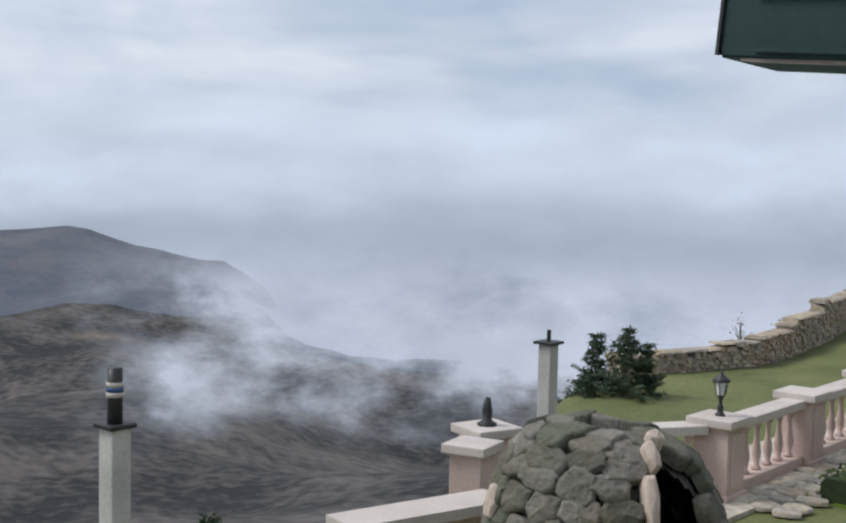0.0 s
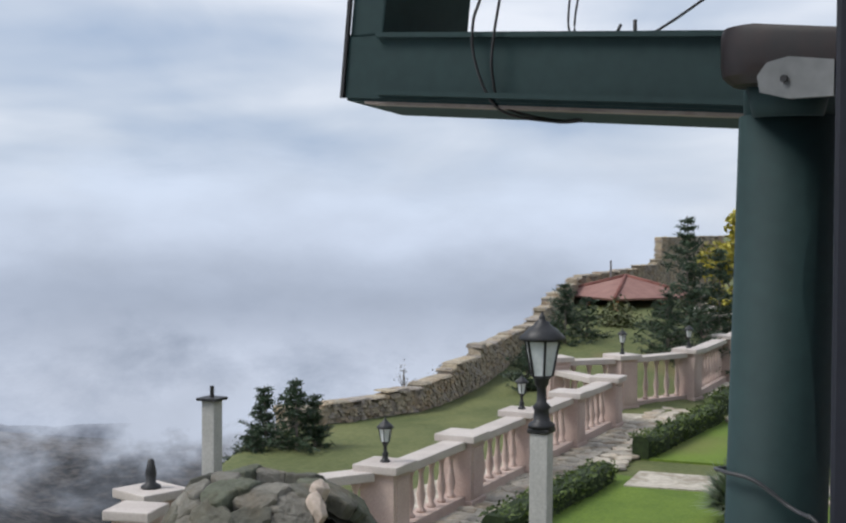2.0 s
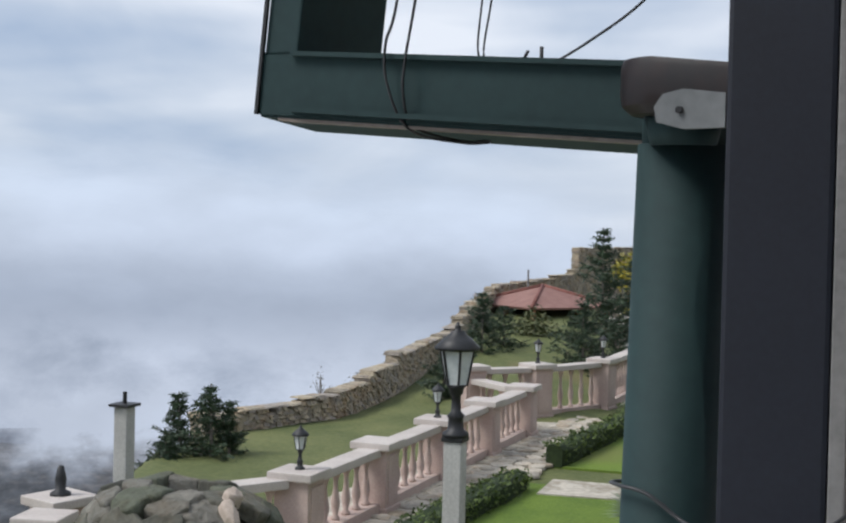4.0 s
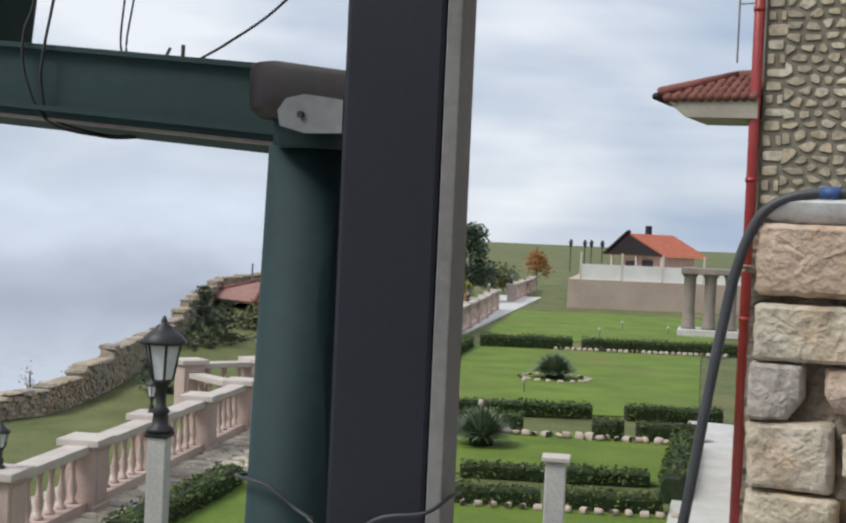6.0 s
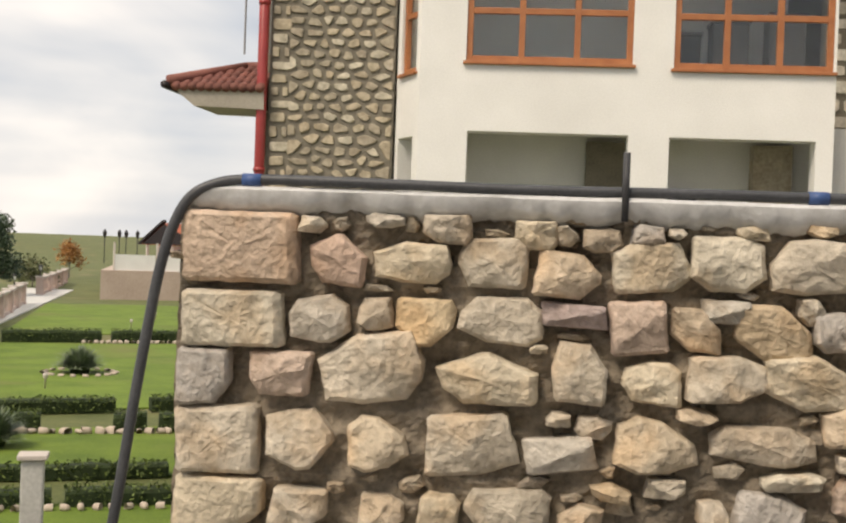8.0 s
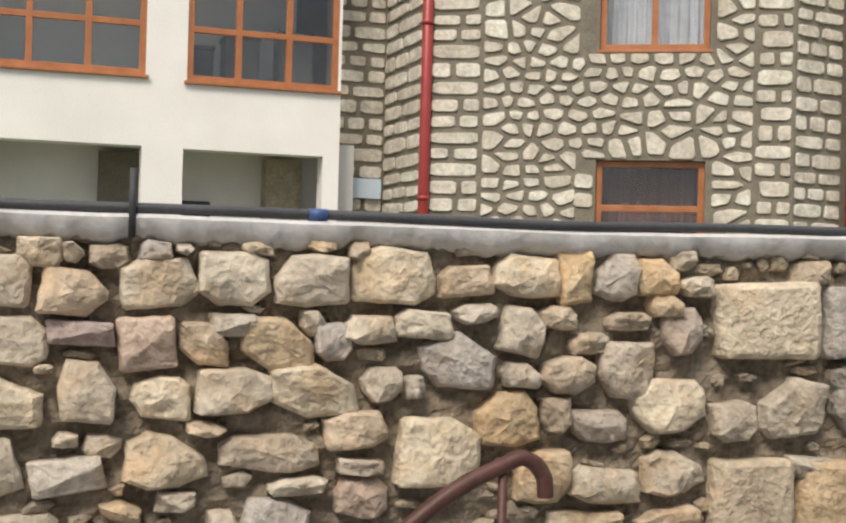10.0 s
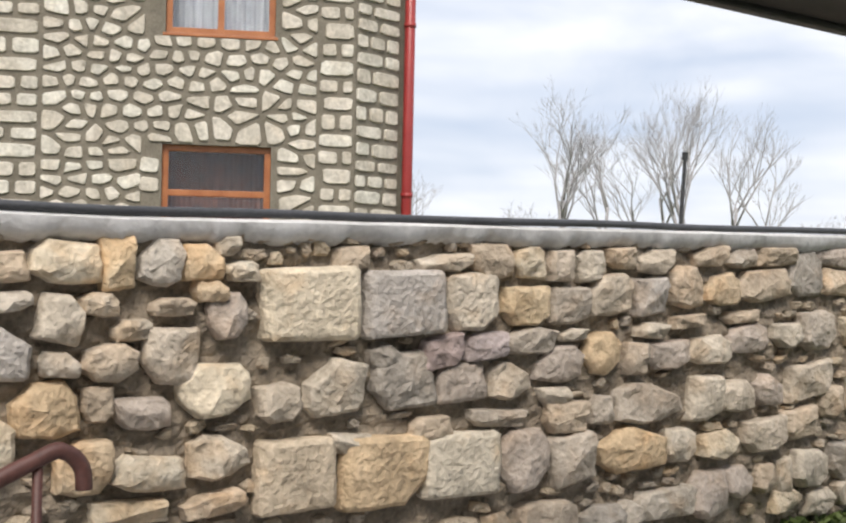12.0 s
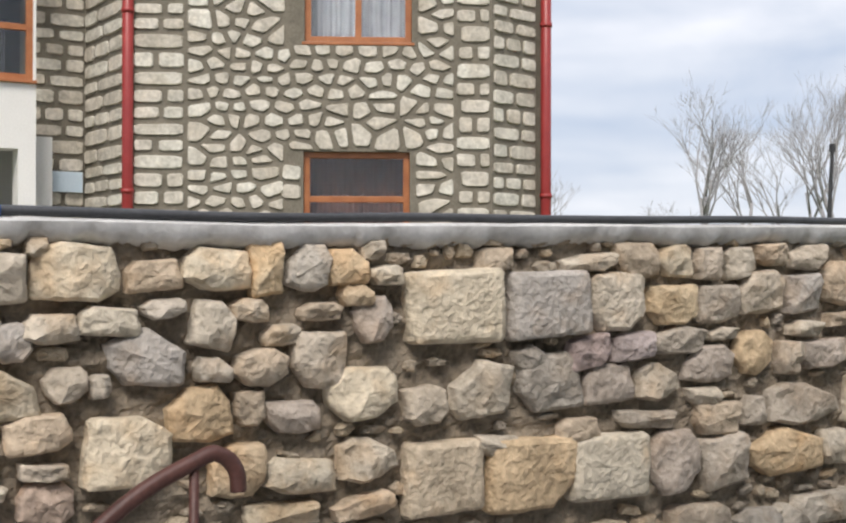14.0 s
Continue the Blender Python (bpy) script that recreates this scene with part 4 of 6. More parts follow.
for i in range(n):
    a, b = low[i], low[(i + 1) % n]
    ra = ridge[0] if a.co.x < 3.9 else ridge[1]
    rb = ridge[0] if b.co.x < 3.9 else ridge[1]
    bm.faces.new((a, b, ra) if ra == rb else (a, b, rb, ra))
part("roof", bm, M_TILE, house, "red clay tile roof")
# low tiled side roof beside the house, hipped towards the garden
bm = bmesh.new()
vs = [bm.verts.new(p) for p in ((-4.0, 14.3, 3.40), (-2.88, 14.3, 3.36), (-2.88, 15.2, 3.72), (-3.3, 15.2, 3.70), (-4.0, 15.5, 3.42), (-2.88, 15.5, 3.74), (-3.72, 14.34, 3.17), (-2.88, 14.34, 3.15), (-3.72, 15.5, 3.19), (-2.88, 15.5, 3.17))]
for f in ((0, 1, 2, 3), (0, 3, 4), (3, 2, 5, 4), (0, 6, 7, 1), (6, 8, 9, 7), (0, 4, 8, 6), (4, 5, 9, 8)):
    bm.faces.new([vs[i] for i in f])
part("eave", bm, M_EAVE, house, "pale boarded soffit of the side roof")
for i in range(11):
    x = -2.93 - i * 0.1
    depth = 0.9 * min(1.0, (x + 4.05) / 0.72)
    if depth < 0.12:
        continue
    n = max(1, round(depth / 0.22))
    for j in range(n):
        y0 = 14.27 + depth * j / n
        z0 = 3.40 + 0.40 * (y0 - 14.3)
        bm = bmesh.new()
        tube(bm, [(x, y0, z0), (x, y0 + depth / n + 0.04, z0 + 0.40 * (depth / n) - 0.005)], 0.056, 8, 0.046)
        part("tile", bm, M_TILE, house, "", True)
for a, b in (((-4.02, 14.28, 3.46), (-3.3, 15.2, 3.77)), ((-3.3, 15.2, 3.77), (-2.88, 15.2, 3.79))):
    bm = bmesh.new()
    tube(bm, [a, b], 0.06, 8)
    part("ridge_tile", bm, M_TILE, house, "", True)
bm = bmesh.new()
tube(bm, [(-4.05, 14.2, 3.40), (-4.05, 15.5, 3.42)], 0.045, 10)
part("eave_gutter", bm, M_BROWN, house, "brown eave gutter", True)
# glazed balcony screen above the side roof
bm = bmesh.new()
for x in (-3.22, -2.9):
    tube(bm, [(x, 14.7, 3.85), (x, 14.7, 5.2)], 0.012, 6)
tube(bm, [(-3.22, 14.7, 4.55), (-2.9, 14.7, 4.55)], 0.01, 6)
part("balcony_frame", bm, M_TRIMGREY, house)
# red downpipes
for (x, y), z0 in (((-2.93, 14.42), BASE), ((4.40, 13.16), BASE), ((8.80, 11.44), BASE)):
    p = thing("downpipe", "", "", at=(x, y, 0))
    for key in list(p.keys()):
        del p[key]
    p.name = "drainpipe"
    p.parent = house
    bm = bmesh.new()
    tube(bm, [(0, 0, z0), (0, 0, TOP)], 0.062, 14)
    part("pipe", bm, M_REDPIPE, p, "red painted drainpipe", True)
    for z in (2.42, 4.4, 0.8):
        bm = bmesh.new()
        tube(bm, [(0, 0, z), (0, 0, z + 0.05)], 0.072, 14)
        part("pipe_ring", bm, M_REDPIPE, p, "", True)
sign = block("sign_plate", (0.56, 0.03, 0.24), (3.62 + 0.36, 14.44, 2.49), M_PLATE, house, "blank pale blue plate")


# ---- mist over the valley: far sheets of thinning cloud that glow by themselves ----
def mist_material(name, colour, near_az, far_az, low, full, high, gone, base, gain, scale, stretch, radius):
    """Glowing cloud colour that thickens between two bearings and two heights, torn by noise."""
    m = bpy.data.materials.new(name)
    m.use_nodes = True
    n, k = m.node_tree.nodes, m.node_tree.links
    n.clear()
    geo, sep = n.new("ShaderNodeNewGeometry"), n.new("ShaderNodeSeparateXYZ")
    k.new(geo.outputs["Position"], sep.inputs[0])

    def calc(kind, a, b=0.0, c=0.0, clamp=False):
        q = n.new("ShaderNodeMath")
        q.operation, q.use_clamp = kind, clamp
        for slot, v in zip(q.inputs, (a, b, c)):
            if isinstance(v, (int, float)):
                slot.default_value = v
            else:
                k.new(v, slot)
        return q.outputs[0]

    def ramp_between(v, a, b):
        q = n.new("ShaderNodeMapRange")
        q.interpolation_type = "SMOOTHSTEP"
        q.inputs["From Min"].default_value, q.inputs["From Max"].default_value = a, b
        k.new(v, q.inputs["Value"])
        return q.outputs[0]

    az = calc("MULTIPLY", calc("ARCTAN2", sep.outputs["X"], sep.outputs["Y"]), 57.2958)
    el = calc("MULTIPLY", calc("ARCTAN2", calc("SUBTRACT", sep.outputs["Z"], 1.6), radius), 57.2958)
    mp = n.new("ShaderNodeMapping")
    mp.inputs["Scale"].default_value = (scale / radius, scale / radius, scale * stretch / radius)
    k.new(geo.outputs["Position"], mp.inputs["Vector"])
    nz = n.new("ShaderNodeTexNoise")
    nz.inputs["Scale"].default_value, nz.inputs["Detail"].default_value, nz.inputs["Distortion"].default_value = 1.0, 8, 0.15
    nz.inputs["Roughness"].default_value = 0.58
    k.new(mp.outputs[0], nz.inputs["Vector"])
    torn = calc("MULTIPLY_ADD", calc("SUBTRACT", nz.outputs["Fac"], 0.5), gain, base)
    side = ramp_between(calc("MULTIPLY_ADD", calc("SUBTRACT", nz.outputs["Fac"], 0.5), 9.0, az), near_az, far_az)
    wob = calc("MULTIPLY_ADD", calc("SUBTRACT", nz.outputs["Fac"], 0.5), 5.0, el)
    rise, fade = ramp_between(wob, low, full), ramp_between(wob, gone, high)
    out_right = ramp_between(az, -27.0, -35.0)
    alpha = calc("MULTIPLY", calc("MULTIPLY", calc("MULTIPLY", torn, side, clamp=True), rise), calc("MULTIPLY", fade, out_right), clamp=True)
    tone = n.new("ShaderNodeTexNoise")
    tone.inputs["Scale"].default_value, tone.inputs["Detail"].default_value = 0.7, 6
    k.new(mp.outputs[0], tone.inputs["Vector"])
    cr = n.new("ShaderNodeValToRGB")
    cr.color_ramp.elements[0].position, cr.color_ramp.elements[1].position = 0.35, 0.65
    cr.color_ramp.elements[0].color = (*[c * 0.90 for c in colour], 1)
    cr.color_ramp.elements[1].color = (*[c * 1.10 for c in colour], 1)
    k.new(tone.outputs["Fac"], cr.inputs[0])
    # emission replaces the sky light that would fall on the mist
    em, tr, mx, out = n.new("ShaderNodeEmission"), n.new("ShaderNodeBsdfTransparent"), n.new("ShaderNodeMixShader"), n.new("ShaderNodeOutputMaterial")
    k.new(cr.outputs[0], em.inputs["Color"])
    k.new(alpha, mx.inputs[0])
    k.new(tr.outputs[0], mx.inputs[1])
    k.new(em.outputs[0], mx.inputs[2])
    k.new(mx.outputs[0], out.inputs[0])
    return m


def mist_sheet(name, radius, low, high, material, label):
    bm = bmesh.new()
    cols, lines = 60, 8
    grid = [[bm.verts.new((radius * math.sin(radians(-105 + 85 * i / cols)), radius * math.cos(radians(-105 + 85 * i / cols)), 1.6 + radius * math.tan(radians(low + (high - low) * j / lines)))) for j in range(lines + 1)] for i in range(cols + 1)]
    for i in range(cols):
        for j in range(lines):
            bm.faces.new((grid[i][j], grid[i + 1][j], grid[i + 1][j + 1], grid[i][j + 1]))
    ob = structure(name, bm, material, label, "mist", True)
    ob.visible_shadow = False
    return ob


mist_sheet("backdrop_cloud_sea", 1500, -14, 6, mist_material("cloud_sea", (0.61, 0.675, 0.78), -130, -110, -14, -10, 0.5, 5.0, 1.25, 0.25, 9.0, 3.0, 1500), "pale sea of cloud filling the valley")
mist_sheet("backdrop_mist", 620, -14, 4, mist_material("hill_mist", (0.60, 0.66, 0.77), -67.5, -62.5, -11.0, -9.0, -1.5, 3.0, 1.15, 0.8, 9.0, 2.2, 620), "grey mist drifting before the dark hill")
# half-clear glowing blue sheet: distance haze painted over the dark hill
mist_sheet("backdrop_haze", 560, -14, 1, mist_material("hill_haze", (0.17, 0.20, 0.27), -130, -110, -13, -9, -4.0, 0.0, 0.5, 0.2, 4.0, 2.0, 560), "thin glowing blue sheet painted as haze before the hill")
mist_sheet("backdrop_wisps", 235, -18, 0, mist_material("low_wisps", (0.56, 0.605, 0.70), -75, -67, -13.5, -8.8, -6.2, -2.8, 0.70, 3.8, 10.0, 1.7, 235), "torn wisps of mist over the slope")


# ---- balustrades of the garden ----
CAP = -0.92
BAL_H = CAP - GARDEN


def baluster_mesh():
    bm = bmesh.new()
    h = BAL_H - 0.33
    lathe(bm, [(0.055, 0), (0.055, 0.03), (0.03, 0.05), (0.05, h * 0.28), (0.055, h * 0.36), (0.03, h * 0.62), (0.026, h * 0.8), (0.042, h * 0.9), (0.055, h - 0.03), (0.055, h)], (0, 0, 0), 10)
    return mesh_of("baluster", bm, M_BAL, True)


BALUSTER = baluster_mesh()


def balustrade_post(at, turn, size=0.40, tall=BAL_H):
    p = thing("balustrade_post", "pink-beige cast stone balustrade post with a pale cap", "post", "balustrade posts", (at[0], at[1], GARDEN), turn)
    block("shaft", (size, size, tall - 0.09), (0, 0, 0), M_BAL, p, bevel=0.01)
    block("foot", (size + 0.06, size + 0.06, 0.10), (0, 0, -0.01), M_BAL, p, bevel=0.01)
    block("cap", (size + 0.12, size + 0.12, 0.09), (0, 0, tall - 0.09), M_BALCAP, p, "pale cap slab", bevel=0.015)
    block("panel", (size - 0.12, 0.02, tall - 0.30), (0, -size / 2 - 0.004, 0.14), M_BAL, p, bevel=0.006)
    return p


def balustrade(a, b, gap=0.4, every=0.30, tall=BAL_H):
    """Base, rail and turned balusters between two posts."""
    a, b = Vector((*a, 0)), Vector((*b, 0))
    d = b - a
    length, turn = d.length - gap, math.atan2(d.y, d.x)
    mid_p = (a + b) / 2
    t = thing("balustrade", "pink-beige cast stone balustrade with turned balusters", "balustrade", "balustrade spans", (mid_p.x, mid_p.y, GARDEN), turn)
    block("base_rail", (length, 0.26, 0.16), (0, 0, -0.01), M_BAL, t, bevel=0.01)
    block("top_rail", (length, 0.28, 0.10), (0, 0, tall - 0.17), M_BALCAP, t, "pale top rail", bevel=0.015)
    n = max(2, round(length / every))
    for i in range(n):
        piece("baluster", BALUSTER, t, (length * ((i + 0.5) / n - 0.5), 0, 0.15), (1, 1, (tall - 0.33) / (BAL_H - 0.33)))
    return t


def nearer(p, k=0.951):
    """Places along the balustrade, drawn towards the terrace to suit the height of its caps."""
    return (-0.27 + (p[0] + 0.27) * k, -0.08 + (p[1] + 0.08) * k)


def run(points, k=0.951, tall=BAL_H):
    points = [nearer(p, k) for p in points]
    for i, p in enumerate(points):
        q = points[min(i + 1, len(points) - 1)]
        o = points[max(i - 1, 0)]
        balustrade_post(p, math.atan2(q[1] - o[1], q[0] - o[0]), 0.40, tall)
        if i < len(points) - 1:
            balustrade(p, q, tall=tall)


run([(-9.75 - 0.663 * i, 9.75 + 2.1125 * i) for i in range(5)])
HIGH = 1.04
run([(-13.4, 18.0), (-12.75, 19.2), (-12.45, 21.1), (-13.45, 24.3), (-14.45, 27.5), (-15.5, 30.8)], 1.0, HIGH)
balustrade(nearer((-12.40, 18.2)), (-13.4, 18.0))
run([(-18.3, 31.9), (-19.4, 34.9), (-18.6, 37.6), (-16.9, 36.6), (-17.9, 39.8), (-18.9, 43.0), (-19.9, 46.2), (-20.9, 49.4), (-22.0, 52.6), (-23.0, 55.8)], 1.0, HIGH)
balustrade((-15.5, 30.8), (-18.3, 31.9), tall=HIGH)
run([(-25.8, 65.0), (-27.0, 69.1), (-28.2, 73.2), (-29.4, 77.3), (-30.8, 81.8)], 1.0, HIGH)
# the turn beside the boulder oven, and the solid parapet running down from it
run([(-10.5, 7.15)])
balustrade(nearer((-10.5, 7.15)), nearer((-9.75, 9.75)))
parapet = thing("parapet", "solid pink-beige parapet with a pale slab top", "parapet", at=(0, 0, 0))
bm = bmesh.new()
between(bm, (-8.76, 6.0, GARDEN - 0.4), (-8.7, 4.5, GARDEN - 0.4), 0.26, 0.90)
part("wall", bm, M_BAL, parapet)
bm = bmesh.new()
between(bm, (-8.76, 6.05, GARDEN + 0.49), (-8.7, 4.45, GARDEN + 0.49), 0.42, 0.09)
part("slab", bm, M_BALCAP, parapet, "pale slab top")
balustrade_post((-9.45, 6.25), math.atan2(-3.35, 1.9), 0.32)


# ---- lamp posts and lanterns ----
def lantern(bm_at, s, root):
    """Six-sided lantern on a cast stem, its parts under root."""
    x, y, z = bm_at
    bm = bmesh.new()
    lathe(bm, [(r * s, z + h * s) for r, h in ((0.09, 0), (0.09, 0.025), (0.055, 0.05), (0.05, 0.12), (0.062, 0.14), (0.035, 0.17), (0.03, 0.27), (0.045, 0.29), (0.05, 0.32), (0.075, 0.35))], (x, y, 0), 12)
    part("stem", bm, M_BLACK, root, "black cast stem", True)
    bm = bmesh.new()
    lathe(bm, [(0.072 * s, z + 0.35 * s), (0.118 * s, z + 0.585 * s)], (x, y, 0), 6)
    part("lamp_glass", bm, M_LAMPGLASS, root, "pale frosted glass")
    for j in range(6):
        a = 2 * math.pi * j / 6
        bm = bmesh.new()
        tube(bm, [(x + 0.074 * s * math.cos(a), y + 0.074 * s * math.sin(a), z + 0.345 * s), (x + 0.121 * s * math.cos(a), y + 0.121 * s * math.sin(a), z + 0.59 * s)], 0.009 * s, 5)
        part("cage_bar", bm, M_BLACK, root)
    bm = bmesh.new()
    lathe(bm, [(r * s, z + h * s) for r, h in ((0.15, 0.58), (0.155, 0.6), (0.10, 0.655), (0.055, 0.685), (0.05, 0.70), (0.02, 0.715), (0.022, 0.73), (0.008, 0.765))], (x, y, 0), 12)
    part("roof", bm, M_BLACK, root, "dark lantern roof", True)


def lamp_post(at, top, name, label, category, group=""):
    p = thing(name, label, category, group, (at[0], at[1], GARDEN), 0.3)
    h = top - GARDEN
    bm = bmesh.new()
    solid(bm, (0.125, 0.125, h), (0, 0, 0), 0, 0.01)
    part("post", bm, M_POST, p, "grey concrete post")
    block("plinth", (0.17, 0.17, 0.12), (0, 0, 0), M_POST, p, bevel=0.01)
    return p, h


p, h = lamp_post((-5.14, 6.45), 0.22, "street_lamp", "black lantern lamp on a grey concrete post", "lamp")
block("cap", (0.15, 0.15, 0.03), (0, 0, h), M_BLACK, p, bevel=0.006)
lantern((0, 0, h + 0.03), 1.0, p)
p, h = lamp_post((-2.585, 6.985), 0.29, "concrete_post", "grey concrete post with a pale cap and no lamp", "post")
block("cap", (0.17, 0.17, 0.03), (0, 0, h), M_BALCAP, p, "pale cap plate", bevel=0.008)
p, h = lamp_post((-8.46, 6.32), 0.12, "concrete_post", "grey concrete post with a dark plate and spike", "post")
block("cap", (0.19, 0.19, 0.025), (0, 0, h), M_BLACK, p, bevel=0.005)
bm = bmesh.new()
tube(bm, [(0, 0, h + 0.02), (0, 0, h + 0.12)], 0.018, 8)
part("spike", bm, M_BLACK, p)
p, h = lamp_post((-6.78, 2.0), 0.14, "concrete_post", "grey concrete post with a taped dark lamp stem", "post")
block("cap", (0.17, 0.17, 0.025), (0, 0, h), M_BLACK, p, bevel=0.005)
bm = bmesh.new()
tube(bm, [(0, 0, h + 0.02), (0, 0, h + 0.33)], 0.042, 12)
part("stem", bm, M_BLACK, p, "dark lamp stem", True)
for z, m in ((0.17, M_BALCAP), (0.20, M_TAPE), (0.225, M_BALCAP)):
    bm = bmesh.new()
    tube(bm, [(0, 0, h + z), (0, 0, h + z + 0.027)], 0.048, 12)
    part("tape", bm, m, p, "tape wrapped round the stem", True)
spots = [(*nearer((-9.75, 9.75)), CAP, 0.62), (*nearer((-11.08, 13.975)), CAP, 0.62)]
spots += [(x, y, GARDEN + HIGH, s) for x, y, s in ((-12.75, 19.2, 0.62), (-12.45, 21.1, 0.60), (-14.45, 27.5, 0.6), (-15.5, 30.8, 0.6), (-18.9, 43.0, 0.7), (-22.0, 52.6, 0.7), (-25.8, 65.0, 0.9))]
for x, y, z, s in spots:
    l = thing("lantern", "small black lantern on a balustrade post", "lamp", "balustrade lanterns", (x, y, z))
    lantern((0, 0, 0), s, l)
fin = thing("lamp_stub", "black lamp stem without its lantern", "lamp", at=(*nearer((-10.5, 7.15)), CAP))
bm = bmesh.new()
lathe(bm, [(0.10, 0), (0.10, 0.02), (0.05, 0.05), (0.055, 0.15), (0.03, 0.27), (0.012, 0.28)], (0, 0, 0), 10)
part("stem", bm, M_BLACK, fin, "", True)


# ---- boulder oven ----
oven = thing("boulder_oven", "rounded garden oven of mossy boulders with a broken mouth", "oven", at=(-6.66, 5.53, GARDEN), turn=radians(48.9))
OVEN_W, OVEN_D, OVEN_H = 0.90, 0.80, 1.64


def oven_point(a, e, grow=1.0):
    """a: bearing in radians (-pi/2 faces the terrace), e: 0 at the foot, 1 at the crown."""
    t = e * math.pi / 2
    r = math.cos(t) ** 0.55
    lean = 0.10 * math.sin(t)
    return Vector((grow * OVEN_W * r * math.cos(a) - 0.05 + lean * -0.4, grow * OVEN_D * r * math.sin(a), OVEN_H * math.sin(t) ** 0.85 * (grow if e > 0.5 else 1) - 0.10 * r * math.cos(a) * e))


def in_mouth(a, e):
    return abs((a + 0.76) / 0.44) + abs((e - 0.58) / 0.36) < 1.0


bm = bmesh.new()
na, ne = 72, 30
grid = [[bm.verts.new(oven_point(2 * math.pi * i / na, j / ne * 0.999, 0.93)) for j in range(ne + 1)] for i in range(na)]
for i in range(na):
    for j in range(ne):
        a, e = 2 * math.pi * (i + 0.5) / na, (j + 0.5) / ne
        if in_mouth(a - 2 * math.pi if a > math.pi else a, e):
            continue
        bm.faces.new((grid[i][j], grid[(i + 1) % na][j], grid[(i + 1) % na][j + 1], grid[i][j + 1]))
part("core", bm, M_BOULDERCORE, oven, "dark grout")
# black inner shell behind the mouth
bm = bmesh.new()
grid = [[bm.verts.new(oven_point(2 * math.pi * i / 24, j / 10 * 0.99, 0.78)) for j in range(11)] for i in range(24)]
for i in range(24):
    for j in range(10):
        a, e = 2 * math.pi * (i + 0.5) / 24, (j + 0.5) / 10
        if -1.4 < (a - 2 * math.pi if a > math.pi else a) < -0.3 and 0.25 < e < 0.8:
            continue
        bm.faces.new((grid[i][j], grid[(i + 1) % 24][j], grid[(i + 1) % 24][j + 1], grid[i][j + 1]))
part("chamber", bm, M_BLACK, oven, "black inside")
boulders = [split_stone_mesh("boulder", M_BOULDER, 300 + i, 0.95, 0.16, 0.02, 1.0) for i in range(14)]
rnd = random.Random(5)
for row in range(9):
    e = 0.06 + row * 0.105
    ring = max(4, round(22 * math.cos(e * math.pi / 2) ** 0.55))
    for i in range(ring):
        a = 2 * math.pi * (i + 0.5 * (row % 2) + rnd.uniform(-0.12, 0.12)) / ring - math.pi
        ee = min(0.97, e + rnd.uniform(-0.015, 0.015))
        if in_mouth(a, ee):
            continue
        c, up_p, side_p = oven_point(a, ee), oven_point(a, min(0.995, ee + 0.02)), oven_point(a + 0.03, ee)
        z_axis, x_axis = (up_p - c).normalized(), (side_p - c).normalized()
        y_axis = z_axis.cross(x_axis).normalized()
        rot = Matrix((x_axis, y_axis, x_axis.cross(y_axis))).transposed().to_4x4()
        ob = new("boulder", rnd.choice(boulders))
        ob.parent = oven
        w = rnd.uniform(0.25, 0.34)
        ob.matrix_basis = Matrix.Translation(c * 0.985) @ rot @ Matrix.Diagonal((w, 0.13, rnd.uniform(0.19, 0.27), 1))
pale = split_stone_mesh("pale_stone", M_PALESTONE, 77, 0.9, 0.2, 0.02)
for a, e, w, hh in ((-1.16, 0.52, 0.10, 0.34), (-1.02, 0.72, 0.10, 0.20), (-0.74, 0.83, 0.14, 0.10), (-0.9, 0.30, 0.18, 0.09), (-2.75, 0.42, 0.16, 0.24)):
    c, side_p, up_p = oven_point(a, e, 1.03), oven_point(a + 0.03, e, 1.03), oven_point(a, e + 0.02, 1.03)
    z_axis, x_axis = (up_p - c).normalized(), (side_p - c).normalized()
    y_axis = z_axis.cross(x_axis).normalized()
    ob = new("pale_stone", pale)
    ob.parent = oven
    ob.matrix_basis = Matrix.Translation(c) @ Matrix((x_axis, y_axis, x_axis.cross(y_axis))).transposed().to_4x4() @ Matrix.Diagonal((w, 0.14, hh, 1))


# ---- planting ----
def leaves(points, size, seed, slim=0.45):
    """One mesh of small folded leaves at points."""
    rnd = random.Random(seed)
    vs, fs = [], []
    for p in points:
        a, b = Vector((rnd.gauss(0, 1), rnd.gauss(0, 1), rnd.gauss(0, 0.7))).normalized(), Vector((rnd.gauss(0, 1), rnd.gauss(0, 1), rnd.gauss(0, 1)))
        b = (b - a * b.dot(a)).normalized()
        s = size * rnd.uniform(0.6, 1.3)
        k = len(vs)
        vs += [p - a * s, p + b * s * slim, p + a * s, p - b * s * slim]
        fs.append((k, k + 1, k + 2, k + 3))
    return vs, fs


def leaf_part(name, points, size, seed, material, parent, label="", slim=0.45):
    vs, fs = leaves(points, size, seed, slim)
    me = bpy.data.meshes.new(name)
    me.from_pydata([tuple(v) for v in vs], [], fs)
    me.materials.append(material)
    ob = new(name, me)
    ob.parent = parent
    if label:
        tagged(ob, label)
    return ob


